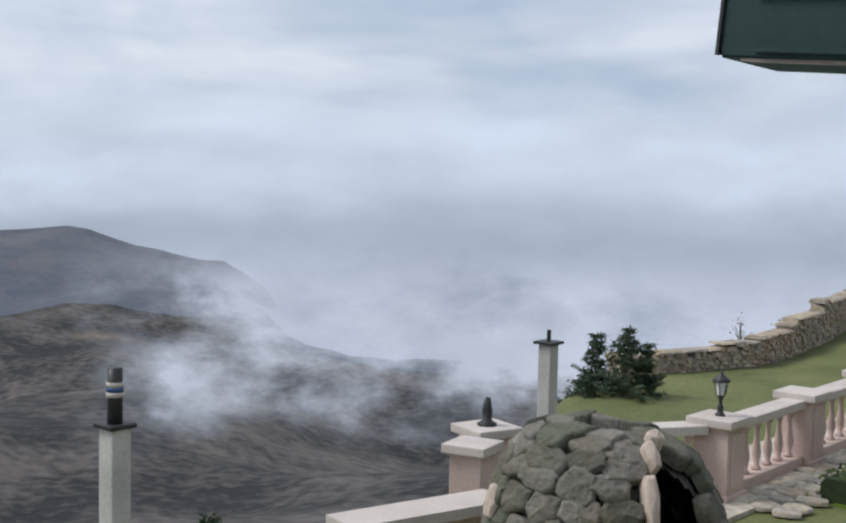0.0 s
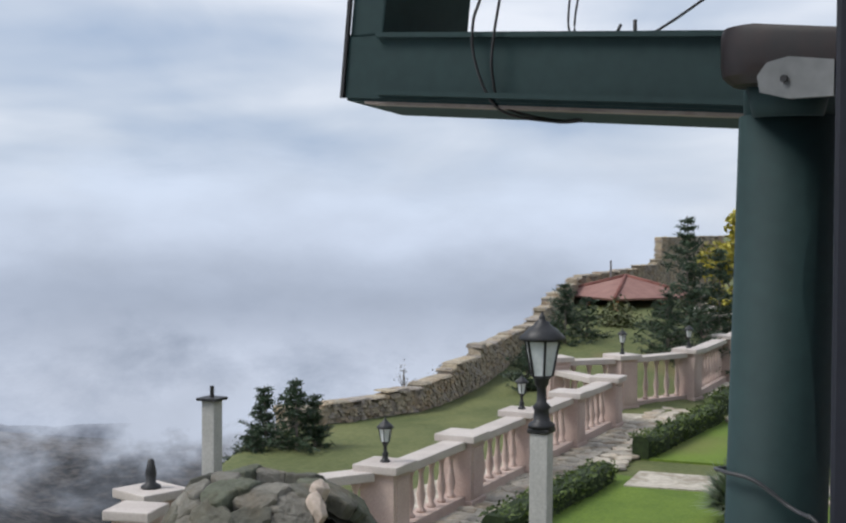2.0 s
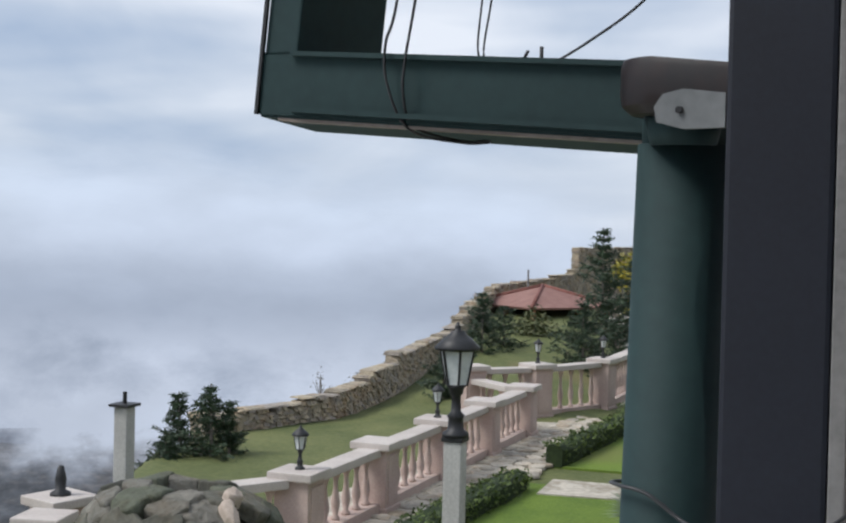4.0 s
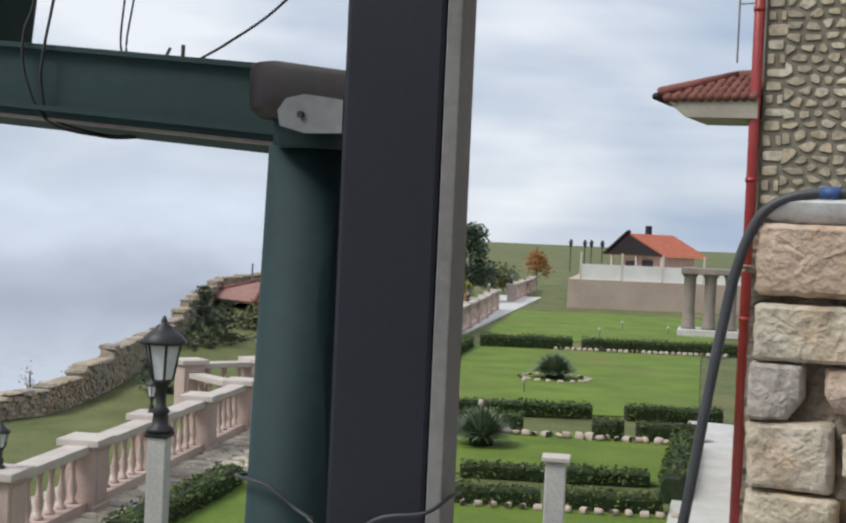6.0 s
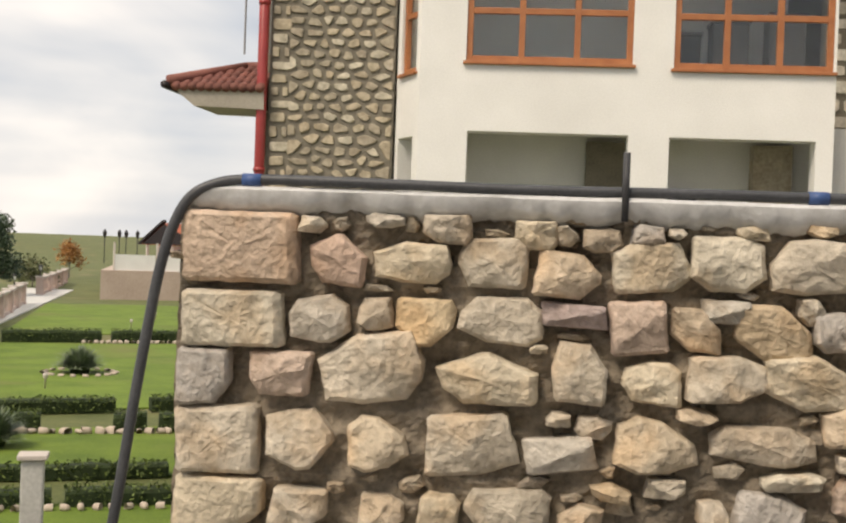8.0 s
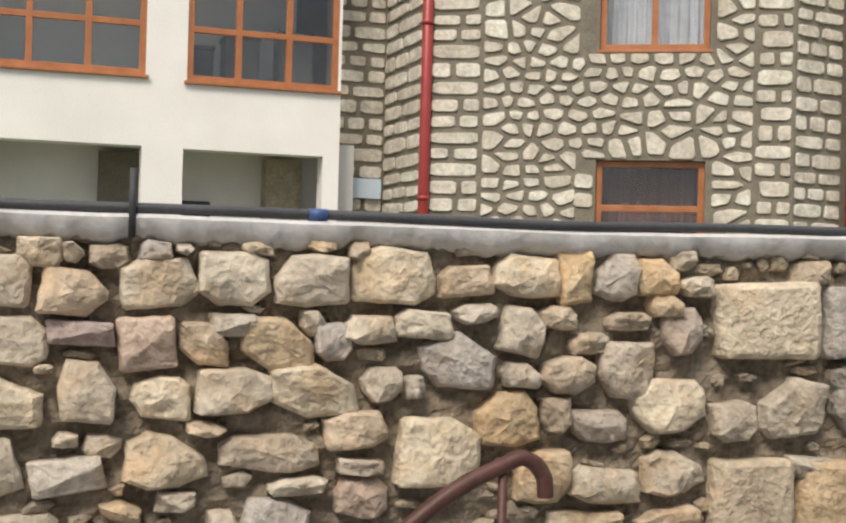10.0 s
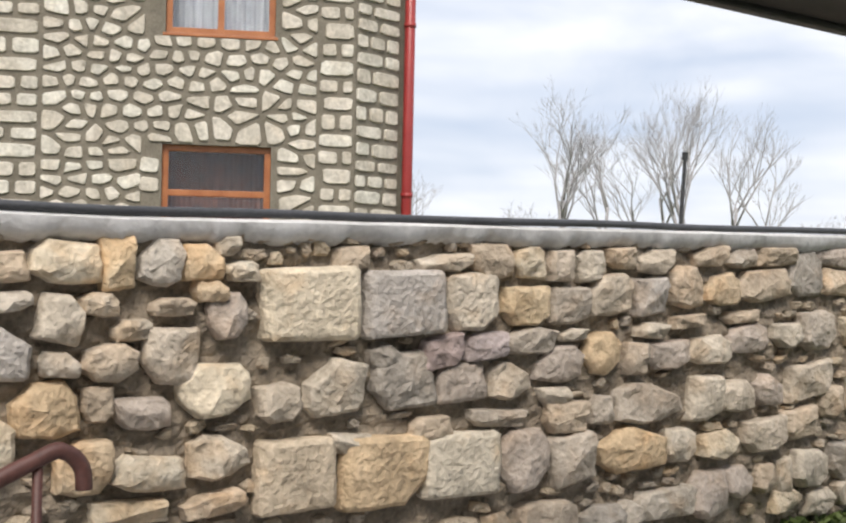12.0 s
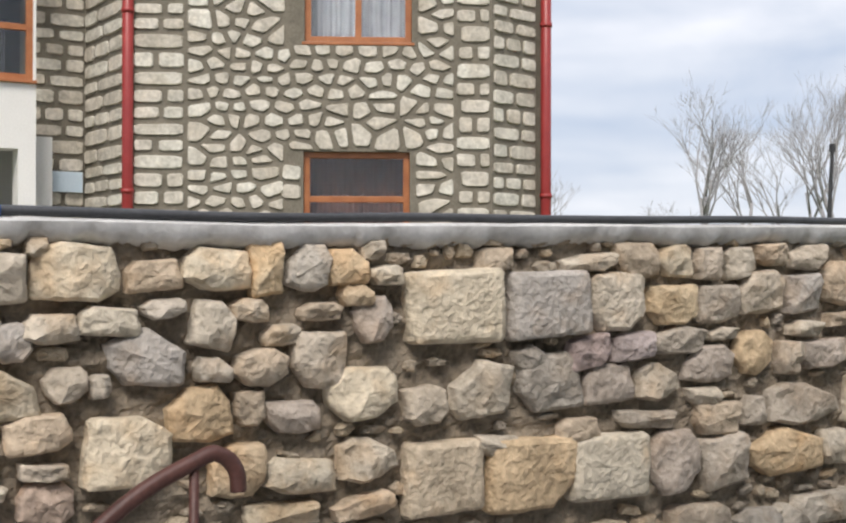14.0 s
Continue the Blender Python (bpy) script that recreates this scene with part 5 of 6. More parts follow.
def hedge(a, b, width, height, seed, label="low clipped green box hedge along the lawn"):
    a, b = Vector((*a, GARDEN)), Vector((*b, GARDEN))
    d = b - a
    length = d.length
    h = thing("hedge", label, "hedge", "garden hedges", tuple((a + b) / 2), math.atan2(d.y, d.x))
    rnd = random.Random(seed)
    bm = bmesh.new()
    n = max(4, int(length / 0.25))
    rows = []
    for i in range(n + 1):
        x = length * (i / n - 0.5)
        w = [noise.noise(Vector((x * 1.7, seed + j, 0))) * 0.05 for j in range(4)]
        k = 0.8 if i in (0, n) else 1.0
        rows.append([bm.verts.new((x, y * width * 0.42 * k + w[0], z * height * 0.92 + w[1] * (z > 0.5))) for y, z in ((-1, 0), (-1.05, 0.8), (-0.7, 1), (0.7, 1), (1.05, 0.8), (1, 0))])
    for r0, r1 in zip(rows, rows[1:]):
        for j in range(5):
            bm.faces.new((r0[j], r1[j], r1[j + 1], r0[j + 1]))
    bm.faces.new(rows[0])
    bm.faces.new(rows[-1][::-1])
    # solid dark filler, coloured as the shade behind the leaves
    part("shade_body", bm, M_HEDGECORE, h)
    pts = []
    for _ in range(int(length * 330)):
        x, f = length * (rnd.random() - 0.5), rnd.random()
        lift = noise.noise(Vector((x * 1.3, seed * 3.1, 4))) * 0.05
        if f < 0.45:
            pts.append(Vector((x, width * (rnd.random() - 0.5), height + lift + rnd.uniform(-0.05, 0.03))))
        else:
            pts.append(Vector((x, width * 0.5 * rnd.choice((-1, 1)) * rnd.uniform(0.85, 1.06), height * rnd.random() + lift * 0.5)))
    leaf_part("foliage", pts, 0.035, seed, M_HEDGE, h)
    return h


hedge((-8.55, 10.2), (-9.40, 13.6), 0.40, 0.28, 1)
hedge((-9.9, 15.3), (-10.85, 19.3), 0.36, 0.32, 2)
hedge((-11.2, 20.0), (-15.75, 36.0), 0.42, 0.34, 3)
hedge((-15.6, 36.6), (-12.9, 37.9), 0.5, 0.40, 4)
hedge((-12.6, 38.0), (-8.0, 40.2), 0.5, 0.40, 5)
hedge((-11.5, 21.1), (-7.5, 23.2), 0.40, 0.28, 6)
hedge((-6.9, 23.5), (-5.2, 24.4), 0.40, 0.28, 7)
for i, (a, b) in enumerate((((-10.55, 19.6), (-9.95, 19.8)), ((-9.75, 19.85), (-9.2, 20.05)), ((-9.0, 20.1), (-7.9, 20.5)), ((-6.75, 20.9), (-6.2, 21.05)), ((-6.0, 21.1), (-4.9, 21.5)))):
    hedge(a, b, 0.42, 0.34, 20 + i, "low clipped hedge block with pale stones at its foot")
hedge((-7.2, 16.15), (-4.7, 17.2), 0.36, 0.2, 31)
hedge((-6.55, 14.45), (-5.5, 14.87), 0.36, 0.24, 32)
hedge((-5.35, 14.93), (-4.05, 15.45), 0.36, 0.24, 33)
hedge((-4.1, 16.2), (-5.0, 20.5), 0.40, 0.36, 34)


def spiky_bush(at, radius, height, seed, label="rounded spiky blue-green shrub on the lawn"):
    b = thing("shrub", label, "shrub", "lawn shrubs", (at[0], at[1], GARDEN))
    rnd = random.Random(seed)
    vs, fs = [], []
    for _ in range(620):
        a, t = rnd.uniform(0, 2 * math.pi), rnd.random() ** 0.6 * 1.35
        d = Vector((math.cos(a) * math.sin(t) * radius, math.sin(a) * math.sin(t) * radius, math.cos(t) * height))
        d *= rnd.uniform(0.8, 1.05)
        s = Vector((-math.sin(a), math.cos(a), 0)) * 0.022
        base = Vector((d.x * 0.08, d.y * 0.08, 0.03))
        mid_p = base + d * 0.55 + Vector((0, 0, 0.06))
        k = len(vs)
        vs += [base - s * 0.6, base + s * 0.6, mid_p + s, mid_p - s, base + d - Vector((0, 0, 0.05))]
        fs += [(k, k + 1, k + 2, k + 3), (k + 3, k + 2, k + 4)]
    me = bpy.data.meshes.new("foliage")
    me.from_pydata([tuple(v) for v in vs], [], fs)
    me.materials.append(M_YUCCA)
    ob = new("foliage", me)
    ob.parent = b
    bm = bmesh.new()
    lathe(bm, [(radius * 0.3, 0), (radius * 0.35, height * 0.2), (radius * 0.2, height * 0.4), (radius * 0.05, height * 0.5)], (0, 0, 0), 10)
    # dark filler painted as the shade deep among the blades
    part("shade_heart", bm, M_HEDGECORE, b)
    return b


spiky_bush((-10.4, 29.2), 0.75, 0.75, 1)
spiky_bush((-7.95, 18.7), 0.62, 0.72, 2)
spiky_bush((-6.95, 12.7), 0.55, 0.85, 3, "spiky shrub with upright blades on the lawn")
edge_stone = stone_mesh("edging_stone", M_PALESTONE, 91, 8, 0.3, 0.6)
ring = thing("stone_edging", "ring of pale stones round a lawn shrub", "stones", at=(-10.4, 29.2, GARDEN))
rnd = random.Random(8)
for i in range(18):
    a = 2 * math.pi * i / 18
    piece("edging_stone", edge_stone, ring, (0.85 * math.cos(a), 0.85 * math.sin(a), 0.03), (0.15, 0.13, 0.09), rnd.uniform(0, 6))
row = thing("stone_edging", "pale stones along the foot of a hedge", "stones", at=(-7.8, 20.1, GARDEN))
for i in range(34):
    piece("edging_stone", edge_stone, row, (-2.7 + i * 0.165 + rnd.uniform(-0.06, 0.06), (-2.7 + i * 0.165) * 0.34 + 0.02, 0.05), (rnd.uniform(0.1, 0.26), 0.16, rnd.uniform(0.08, 0.2)), rnd.uniform(0, 6))
row = thing("stone_edging", "small white stones along the far hedge", "stones", at=(-11.0, 38.3, GARDEN))
for i in range(30):
    piece("edging_stone", edge_stone, row, (-2.2 + i * 0.17, (-2.2 + i * 0.17) * 0.48 - 0.1, 0.05), (0.13, 0.13, 0.14), rnd.uniform(0, 6))
row = thing("stone_edging", "small white stones along the near hedge", "stones", at=(-5.2, 14.66, GARDEN))
for i in range(16):
    piece("edging_stone", edge_stone, row, (-1.3 + i * 0.18, (-1.3 + i * 0.18) * 0.36, 0.05), (0.10, 0.1, 0.1), rnd.uniform(0, 6))
for x, y in ((-10.0, 26.0), (-9.6, 19.0), (-13.9, 44.0), (-14.5, 49.0), (-12.2, 47.5), (-9.2, 21.6)):
    l = thing("garden_spike_light", "small pale garden spike light in the lawn", "light", "lawn spike lights", (x, y, GARDEN))
    bm = bmesh.new()
    lathe(bm, [(0.02, 0), (0.02, 0.22), (0.06, 0.25), (0.05, 0.34), (0.01, 0.36)], (0, 0, 0), 8)
    part("stake", bm, M_BALCAP, l, "", True)


def fir(at, base, height, width, seed, label="dark green young fir tree"):
    t = thing("fir_tree", label, "tree", "fir trees", (at[0], at[1], base))
    rnd = random.Random(seed)
    bm = bmesh.new()
    tube(bm, [(0, 0, -0.2), (0.02, 0, height * 0.5), (0, 0, height * 0.97)], 0.035 * height ** 0.5, 7, 0.008)
    pts, levels = [], int(9 + height * 2.5)
    for i in range(levels):
        f = i / levels
        z = height * (0.06 + 0.92 * f)
        reach = width * 0.5 * (1 - f) ** 0.8 * rnd.uniform(0.75, 1.12) + 0.03
        for _ in range(rnd.randint(5, 8)):
            a = rnd.uniform(0, 2 * math.pi)
            r = reach * rnd.uniform(0.55, 1.35)
            tip = Vector((r * math.cos(a), r * math.sin(a), z + r * rnd.uniform(0.05, 0.55)))
            root_p = Vector((0, 0, z))
            tube(bm, [root_p, tip], 0.008, 3, 0.003)
            for s in range(int(12 + 30 * r / max(0.3, width * 0.5))):
                q = root_p.lerp(tip, 0.15 + 0.85 * rnd.random())
                pts.append(q + Vector((rnd.gauss(0, 0.035), rnd.gauss(0, 0.035), rnd.gauss(0, 0.02))) * (0.6 + height * 0.22))
    part("trunk", bm, M_BARK, t)
    leaf_part("crown", pts, 0.045 + 0.016 * height, seed, M_FIR, t, "", 0.16)
    return t


def polar(az, d):
    return (-0.3 + d * math.sin(radians(az)), d * math.cos(radians(az)))


for i, (az, d, base, h, w) in enumerate(((-49.7, 19.0, -2.1, 1.25, 0.75), (-48.25, 18.6, -2.1, 1.42, 1.1), (-47.4, 18.8, -2.1, 1.15, 0.7), (-50.3, 18.5, -2.2, 0.75, 0.9), (-35.6, 30.0, -1.7, 2.0, 1.6), (-34.6, 31.0, -1.6, 1.5, 1.5), (-37.4, 24.5, -1.8, 1.05, 0.9),
                                          (-30.05, 30.0, -1.7, 3.7, 2.2), (-30.9, 28.5, -1.8, 2.0, 1.6), (-28.6, 31.0, -1.7, 2.9, 1.9), (-29.4, 27.5, -1.8, 1.7, 1.5), (-68.0, 11.0, -3.4, 1.9, 1.0))):
    fir(polar(az, d), base, h, w, 40 + i)


def leafy(at, base, height, width, seed, material, label, name="tree", count=1500, leaf=0.09):
    t = thing(name, label, "tree", "", (at[0], at[1], base))
    rnd = random.Random(seed)
    bm = bmesh.new()
    tube(bm, [(0, 0, -0.2), (0.05, 0, height * 0.45), (0.0, 0.03, height * 0.75)], 0.03 * height, 7, 0.01 * height)
    clumps = []
    for i in range(11):
        a, f = rnd.uniform(0, 2 * math.pi), rnd.uniform(0.25, 1.0)
        r = width * 0.36 * rnd.uniform(0.3, 1.0) * math.sin(min(1.0, f + 0.15) * math.pi * 0.85 + 0.2)
        c = Vector((r * math.cos(a), r * math.sin(a), height * f * 0.9))
        clumps.append((c, width * rnd.uniform(0.13, 0.22)))
        tube(bm, [(0, 0, height * f * 0.4), c], 0.012 * height, 5, 0.004 * height)
    part("trunk", bm, M_BARK, t)
    pts = []
    for _ in range(count):
        c, r = rnd.choice(clumps)
        v = Vector((rnd.gauss(0, 1), rnd.gauss(0, 1), rnd.gauss(0, 1))).normalized() * r * rnd.random() ** 0.4
        pts.append(c + v)
    leaf_part("crown", pts, leaf, seed, material, t)
    return t


leafy(polar(-27.7, 40.0), -1.8, 4.3, 3.6, 1, M_YELLOW, "small tree with yellow autumn leaves", "tree", 5200, 0.11)
leafy(polar(-26.0, 44.0), -1.8, 3.0, 3.6, 2, M_OLIVE, "olive green shrub behind the balustrade", "shrub_tree", 4200)
leafy(polar(-26.6, 36.0), -1.8, 2.1, 2.6, 3, M_SCRUB, "olive green shrub behind the balustrade", "shrub_tree", 3000)
leafy(polar(-24.6, 50.0), -1.8, 1.6, 2.4, 4, M_ORANGE, "rust-coloured autumn shrub behind the balustrade", "shrub_tree", 1500)
leafy(polar(-23.4, 68.0), -1.8, 4.2, 4.0, 5, M_FIR, "dark bushy tree behind the balustrade", "shrub_tree", 3600, 0.13)
leafy(polar(-25.0, 58.0), -1.8, 2.6, 4.0, 14, M_OLIVE, "olive scrub behind the balustrade", "shrub_tree", 3000, 0.11)
leafy(polar(-20.3, 95.0), -1.5, 2.6, 3.4, 6, M_ORANGE, "rust-coloured autumn tree on the plain", "tree", 800, 0.14)
leafy(polar(-21.8, 80.0), -1.6, 1.6, 4.0, 7, M_SCRUB, "olive green scrub on the plain", "shrub_tree", 900, 0.12)
leafy(polar(-33.2, 33.0), -1.5, 1.0, 2.4, 8, M_SCRUB, "olive green shrub before the pavilion", "shrub_tree", 900, 0.07)
leafy(polar(-41.5, 25.0), -1.75, 0.55, 0.8, 9, M_BARE, "thin grey-green bush by the old wall", "shrub_tree", 60, 0.03)
leafy(polar(-43.2, 25.0), -1.9, 0.7, 0.9, 12, M_BARE, "bare twiggy bush behind the old wall", "shrub_tree", 50, 0.03)


# ---- old field-stone wall on the plateau edge ----
def old_wall(points, seed):
    """Stepped dry wall along bearings: (bearing, distance, foot, top)."""
    rnd = random.Random(seed)
    vs, fs = [], []

    def lump(c, d, w, t, h):
        nrm = Vector((-d.y, d.x, 0))
        k = len(vs)
        for sx, sy, sz in ((-1, -1, -1), (1, -1, -1), (1, 1, -1), (-1, 1, -1), (-0.85, -0.8, 1), (0.85, -0.8, 1), (0.85, 0.8, 1), (-0.85, 0.8, 1)):
            j = [rnd.uniform(0.85, 1.1) for _ in range(3)]
            vs.append(c + d * (sx * w / 2 * j[0]) + nrm * (sy * t / 2 * j[1]) + Vector((0, 0, sz * h / 2 * j[2])))
        for f in ((0, 1, 2, 3), (7, 6, 5, 4), (0, 4, 5, 1), (1, 5, 6, 2), (2, 6, 7, 3), (3, 7, 4, 0)):
            fs.append(tuple(k + i for i in f))

    for (a0, d0, f0, t0), (a1, d1, f1, t1) in zip(points, points[1:]):
        p0, p1 = Vector((*polar(a0, d0), 0)), Vector((*polar(a1, d1), 0))
        d = (p1 - p0).normalized()
        n = max(1, round((p1 - p0).length / 0.3))
        for i in range(n):
            c = p0.lerp(p1, (i + 0.5) / n)
            foot, top = f0 + (f1 - f0) * (i + 0.5) / n - 0.5, t0 + (t1 - t0) * (int(i / 5) * 5 + 2.5) / max(5, n)
            lump(c + Vector((0, 0, (foot + top) / 2 - 0.04)), d, 0.40, 0.345, max(0.1, top - foot - 0.10))
            lump(c + Vector((0, 0, top - 0.01)), d, 0.34, 0.38, 0.03)
            z = foot
            while z < top:
                h = rnd.uniform(0.055, 0.095)
                if z + h > top + 0.02:
                    break
                for _ in range(4):
                    lump(c + d * rnd.uniform(-0.2, 0.2) + Vector((0, 0, z + h / 2)), d, rnd.uniform(0.06, 0.13), rnd.uniform(0.35, 0.38), h * 0.95)
                z += h
    me = bpy.data.meshes.new("wall_old")
    me.from_pydata([tuple(v) for v in vs], [], fs)
    me.materials.append(M_OLDWALL)
    return tagged(new("wall_old", me), "old weathered field-stone wall stepping up the slope", "wall", kind="structure")


old_wall([(-49.0, 21.3, -2.0, -1.56), (-47.2, 21.0, -1.95, -1.50), (-42.6, 22.5, -1.85, -1.36), (-41.0, 24.2, -1.85, -1.24), (-39.6, 26.0, -1.8, -0.95), (-38.4, 28.5, -1.7, -0.92), (-37.2, 31.0, -1.4, -0.84), (-36.2, 35.0, -1.0, -0.36), (-35.0, 39.0, -0.9, 0.06), (-32.4, 43.0, -0.9, 0.2), (-31.2, 45.0, -0.9, 0.45)], 3)
old_wall([(-31.3, 45.0, -0.9, 1.25), (-28.5, 49.0, -1.2, 1.3)], 4)

pavilion = thing("pavilion", "low garden pavilion with a faded red hipped roof", "pavilion", at=(*polar(-32.8, 38.0), -1.2), turn=-0.35)
bm = bmesh.new()
eaves = [bm.verts.new(p) for p in ((-1.6, -1.6, 0.72), (1.6, -1.6, 0.72), (1.6, 1.6, 0.72), (-1.6, 1.6, 0.72))]
under = [bm.verts.new((v.co.x * 0.98, v.co.y * 0.98, 0.66)) for v in eaves]
apex = [bm.verts.new((-0.05, 0.0, 1.30)), bm.verts.new((0.05, 0.0, 1.30))]
bm.faces.new((eaves[0], eaves[1], apex[1], apex[0]))
bm.faces.new((eaves[1], eaves[2], apex[1]))
bm.faces.new((eaves[2], eaves[3], apex[0], apex[1]))
bm.faces.new((eaves[3], eaves[0], apex[0]))
bm.faces.new(under[::-1])
for j in range(4):
    k = (j + 1) % 4
    bm.faces.new((eaves[j], under[j], under[k], eaves[k]))
part("roof", bm, M_TILE3, pavilion, "faded red roof")
for a, b in (((-1.6, -1.6, 0.74), (0.0, 0.0, 1.32)), ((1.6, -1.6, 0.74), (0.0, 0.0, 1.32)), ((1.6, 1.6, 0.74), (0.0, 0.0, 1.32))):
    bm = bmesh.new()
    tube(bm, [a, b], 0.06, 6)
    part("ridge_tile", bm, M_TILE, pavilion, "red ridge tiles", True)
for j in range(6):
    bm = bmesh.new()
    solid(bm, (0.12, 0.12, 1.0), ((-1.4, 0.0, 1.4)[j % 3], (-1.4, 1.4)[j // 3], -0.32))
    part("post", bm, M_WOOD, pavilion)
bm = bmesh.new()
tube(bm, [(-1.3, 0.4, 0.0), (-1.3, 0.4, 1.75)], 0.03, 6)
part("mast", bm, M_TRIMGREY, pavilion)

# ---- pool terrace, hut and kiosk at the garden's far end ----
bm = bmesh.new()
base_pts = [(-21.8, 63.2), (-9.0, 70.5), (-14.0, 92.0), (-28.0, 85.0)]
low = [bm.verts.new((x, y, GARDEN - 0.2)) for x, y in base_pts]
high = [bm.verts.new((x, y, -0.25)) for x, y in base_pts]
bm.faces.new(high)
for i in range(4):
    bm.faces.new((low[i], low[(i + 1) % 4], high[(i + 1) % 4], high[i]))
structure("wall_pool", bm, M_POOLWALL, "pink-beige wall of the raised pool terrace", "wall")
screen = thing("pool_screen", "white panel fence with thin posts on the pool wall", "fence", at=(0, 0, -0.25))
for i in range(6):
    a = Vector((-21.3, 63.8, 0)).lerp(Vector((-9.4, 70.6, 0)), i / 6)
    b = Vector((-21.3, 63.8, 0)).lerp(Vector((-9.4, 70.6, 0)), (i + 0.96) / 6)
    bm = bmesh.new()
    between(bm, a, b, 0.06, 0.85)
    part("panel", bm, M_WHITE, screen)
    bm = bmesh.new()
    solid(bm, (0.09, 0.09, 1.5), (a.x, a.y, 0))
    part("post", bm, M_BALCAP, screen)
hut = thing("hut", "small timber hut with an orange-red tiled roof", "hut", at=(*polar(-14.75, 80.0), -0.65), turn=-0.5)
block("body", (3.6, 3.0, 1.7), (0, 0, 0), M_BAL, hut)
bm = bmesh.new()
vs = [bm.verts.new(p) for p in ((-2.6, -2.0, 1.75), (2.6, -2.0, 1.75), (2.6, 2.0, 1.75), (-2.6, 2.0, 1.75), (-0.6, -2.0, 3.15), (-0.6, 2.0, 3.15))]
for f in ((0, 1, 4), (1, 2, 5, 4), (2, 3, 5), (3, 0, 4, 5), (0, 3, 2, 1)):
    bm.faces.new([vs[i] for i in f])
part("roof", bm, M_TILE2, hut, "orange-red tiled roof")
bm = bmesh.new()
between(bm, (-2.75, -2.05, 1.72), (-0.6, -2.05, 3.22), 0.3, 0.14)
part("gable_board", bm, M_BROWN, hut)
bm = bmesh.new()
tri = [[bm.verts.new((x, y, z)) for x, z in ((-2.45, 1.8), (2.45, 1.8), (-0.6, 3.05))] for y in (-2.10, -2.02)]
bm.faces.new(tri[0])
bm.faces.new(tri[1][::-1])
for j in range(3):
    bm.faces.new((tri[0][j], tri[1][j], tri[1][(j + 1) % 3], tri[0][(j + 1) % 3]))
part("gable", bm, M_BROWN, hut, "dark boarded gable")
for x in (-2.2, 0.0, 2.2):
    block("porch_post", (0.14, 0.14, 1.75), (x, -1.9, 0), M_BALCAP, hut)
block("chimney", (0.3, 0.3, 0.8), (-0.9, 0, 2.9), M_BROWN, hut)
block("door", (0.9, 0.06, 1.5), (0.6, -1.53, 0), M_DARKROOM, hut)
block("window", (0.8, 0.06, 0.7), (-0.9, -1.53, 0.7), M_DARKROOM, hut)
for az in (-18.75, -18.1, -17.8, -17.3):
    l = thing("street_lamp", "dark slim lamp post at the pool terrace", "lamp", "pool lamps", (*polar(az, 84.0), -0.25))
    bm = bmesh.new()
    tube(bm, [(0, 0, 0), (0, 0, 1.75)], 0.035, 8)
    part("post", bm, M_BLACK, l)
    bm = bmesh.new()
    lathe(bm, [(0.05, 1.7), (0.11, 1.8), (0.15, 2.05), (0.04, 2.25)], (0, 0, 0), 8)
    part("head", bm, M_BLACK, l)
kiosk = thing("stone_kiosk", "grey stone kiosk of thick columns on a white plinth", "kiosk", at=(*polar(-12.25, 50.0), GARDEN), turn=0.2)
block("plinth", (2.4, 2.0, 0.28), (0, 0, 0), M_WALK, kiosk, bevel=0.03)
for x in (-0.8, 0.0, 0.8):
    bm = bmesh.new()
    lathe(bm, [(0.30, 0.28), (0.26, 0.4), (0.22, 1.2), (0.24, 2.3), (0.32, 2.45)], (x, -0.4, 0), 12)
    part("column", bm, M_KIOSK, kiosk, "grey stone column", True)
block("slab", (2.3, 1.6, 0.25), (0, 0, 2.45), M_KIOSK, kiosk, bevel=0.04)


# ---- bare trees beyond the rubble wall ----
def bare_tree(at, base, height, seed, spread=0.5, stems=1):
    t = thing("bare_tree", "leafless grey tree with fine upward twigs", "tree", "bare trees", (at[0], at[1], base))
    rnd = random.Random(seed)
    trunk, twigs = bmesh.new(), bmesh.new()

    def grow(bm, p, d, length, r, level):
        bend = Vector((rnd.gauss(0, 0.10), rnd.gauss(0, 0.10), 0.05))
        q = p + d * length * 0.5 + bend * length * 0.2
        e = p + (d + bend).normalized() * length
        sides = 7 if level < 2 else (5 if level < 3 else 3)
        tube(bm, [p, q, e], r, sides, r * 0.55)
        if level >= 5:
            return
        for i in range((4, 4, 3, 3, 2)[level]):
            f = rnd.uniform(0.45, 1.0)
            s = p.lerp(q, f * 2) if f < 0.5 else q.lerp(e, f * 2 - 1)
            side = Vector((rnd.gauss(0, 1), rnd.gauss(0, 1), 0)).normalized()
            nd = (d * 0.9 + side * spread * rnd.uniform(0.6, 1.3) + Vector((0, 0, 0.12))).normalized()
            grow(twigs if level >= 1 else bm, s, nd, length * rnd.uniform(0.52, 0.74), max(0.006, r * 0.45), level + 1)

    for i in range(stems):
        lean = Vector((rnd.gauss(0, 0.12), rnd.gauss(0, 0.12), 1)).normalized()
        grow(trunk, Vector((i * 0.5 - stems * 0.25, 0, -0.4)), lean, height * 0.40 * rnd.uniform(0.85, 1.05), height * 0.011, 0)
    part("trunk", trunk, M_BARE, t, "", True)
    part("crown", twigs, M_BARE, t, "fine grey twigs")
    return t


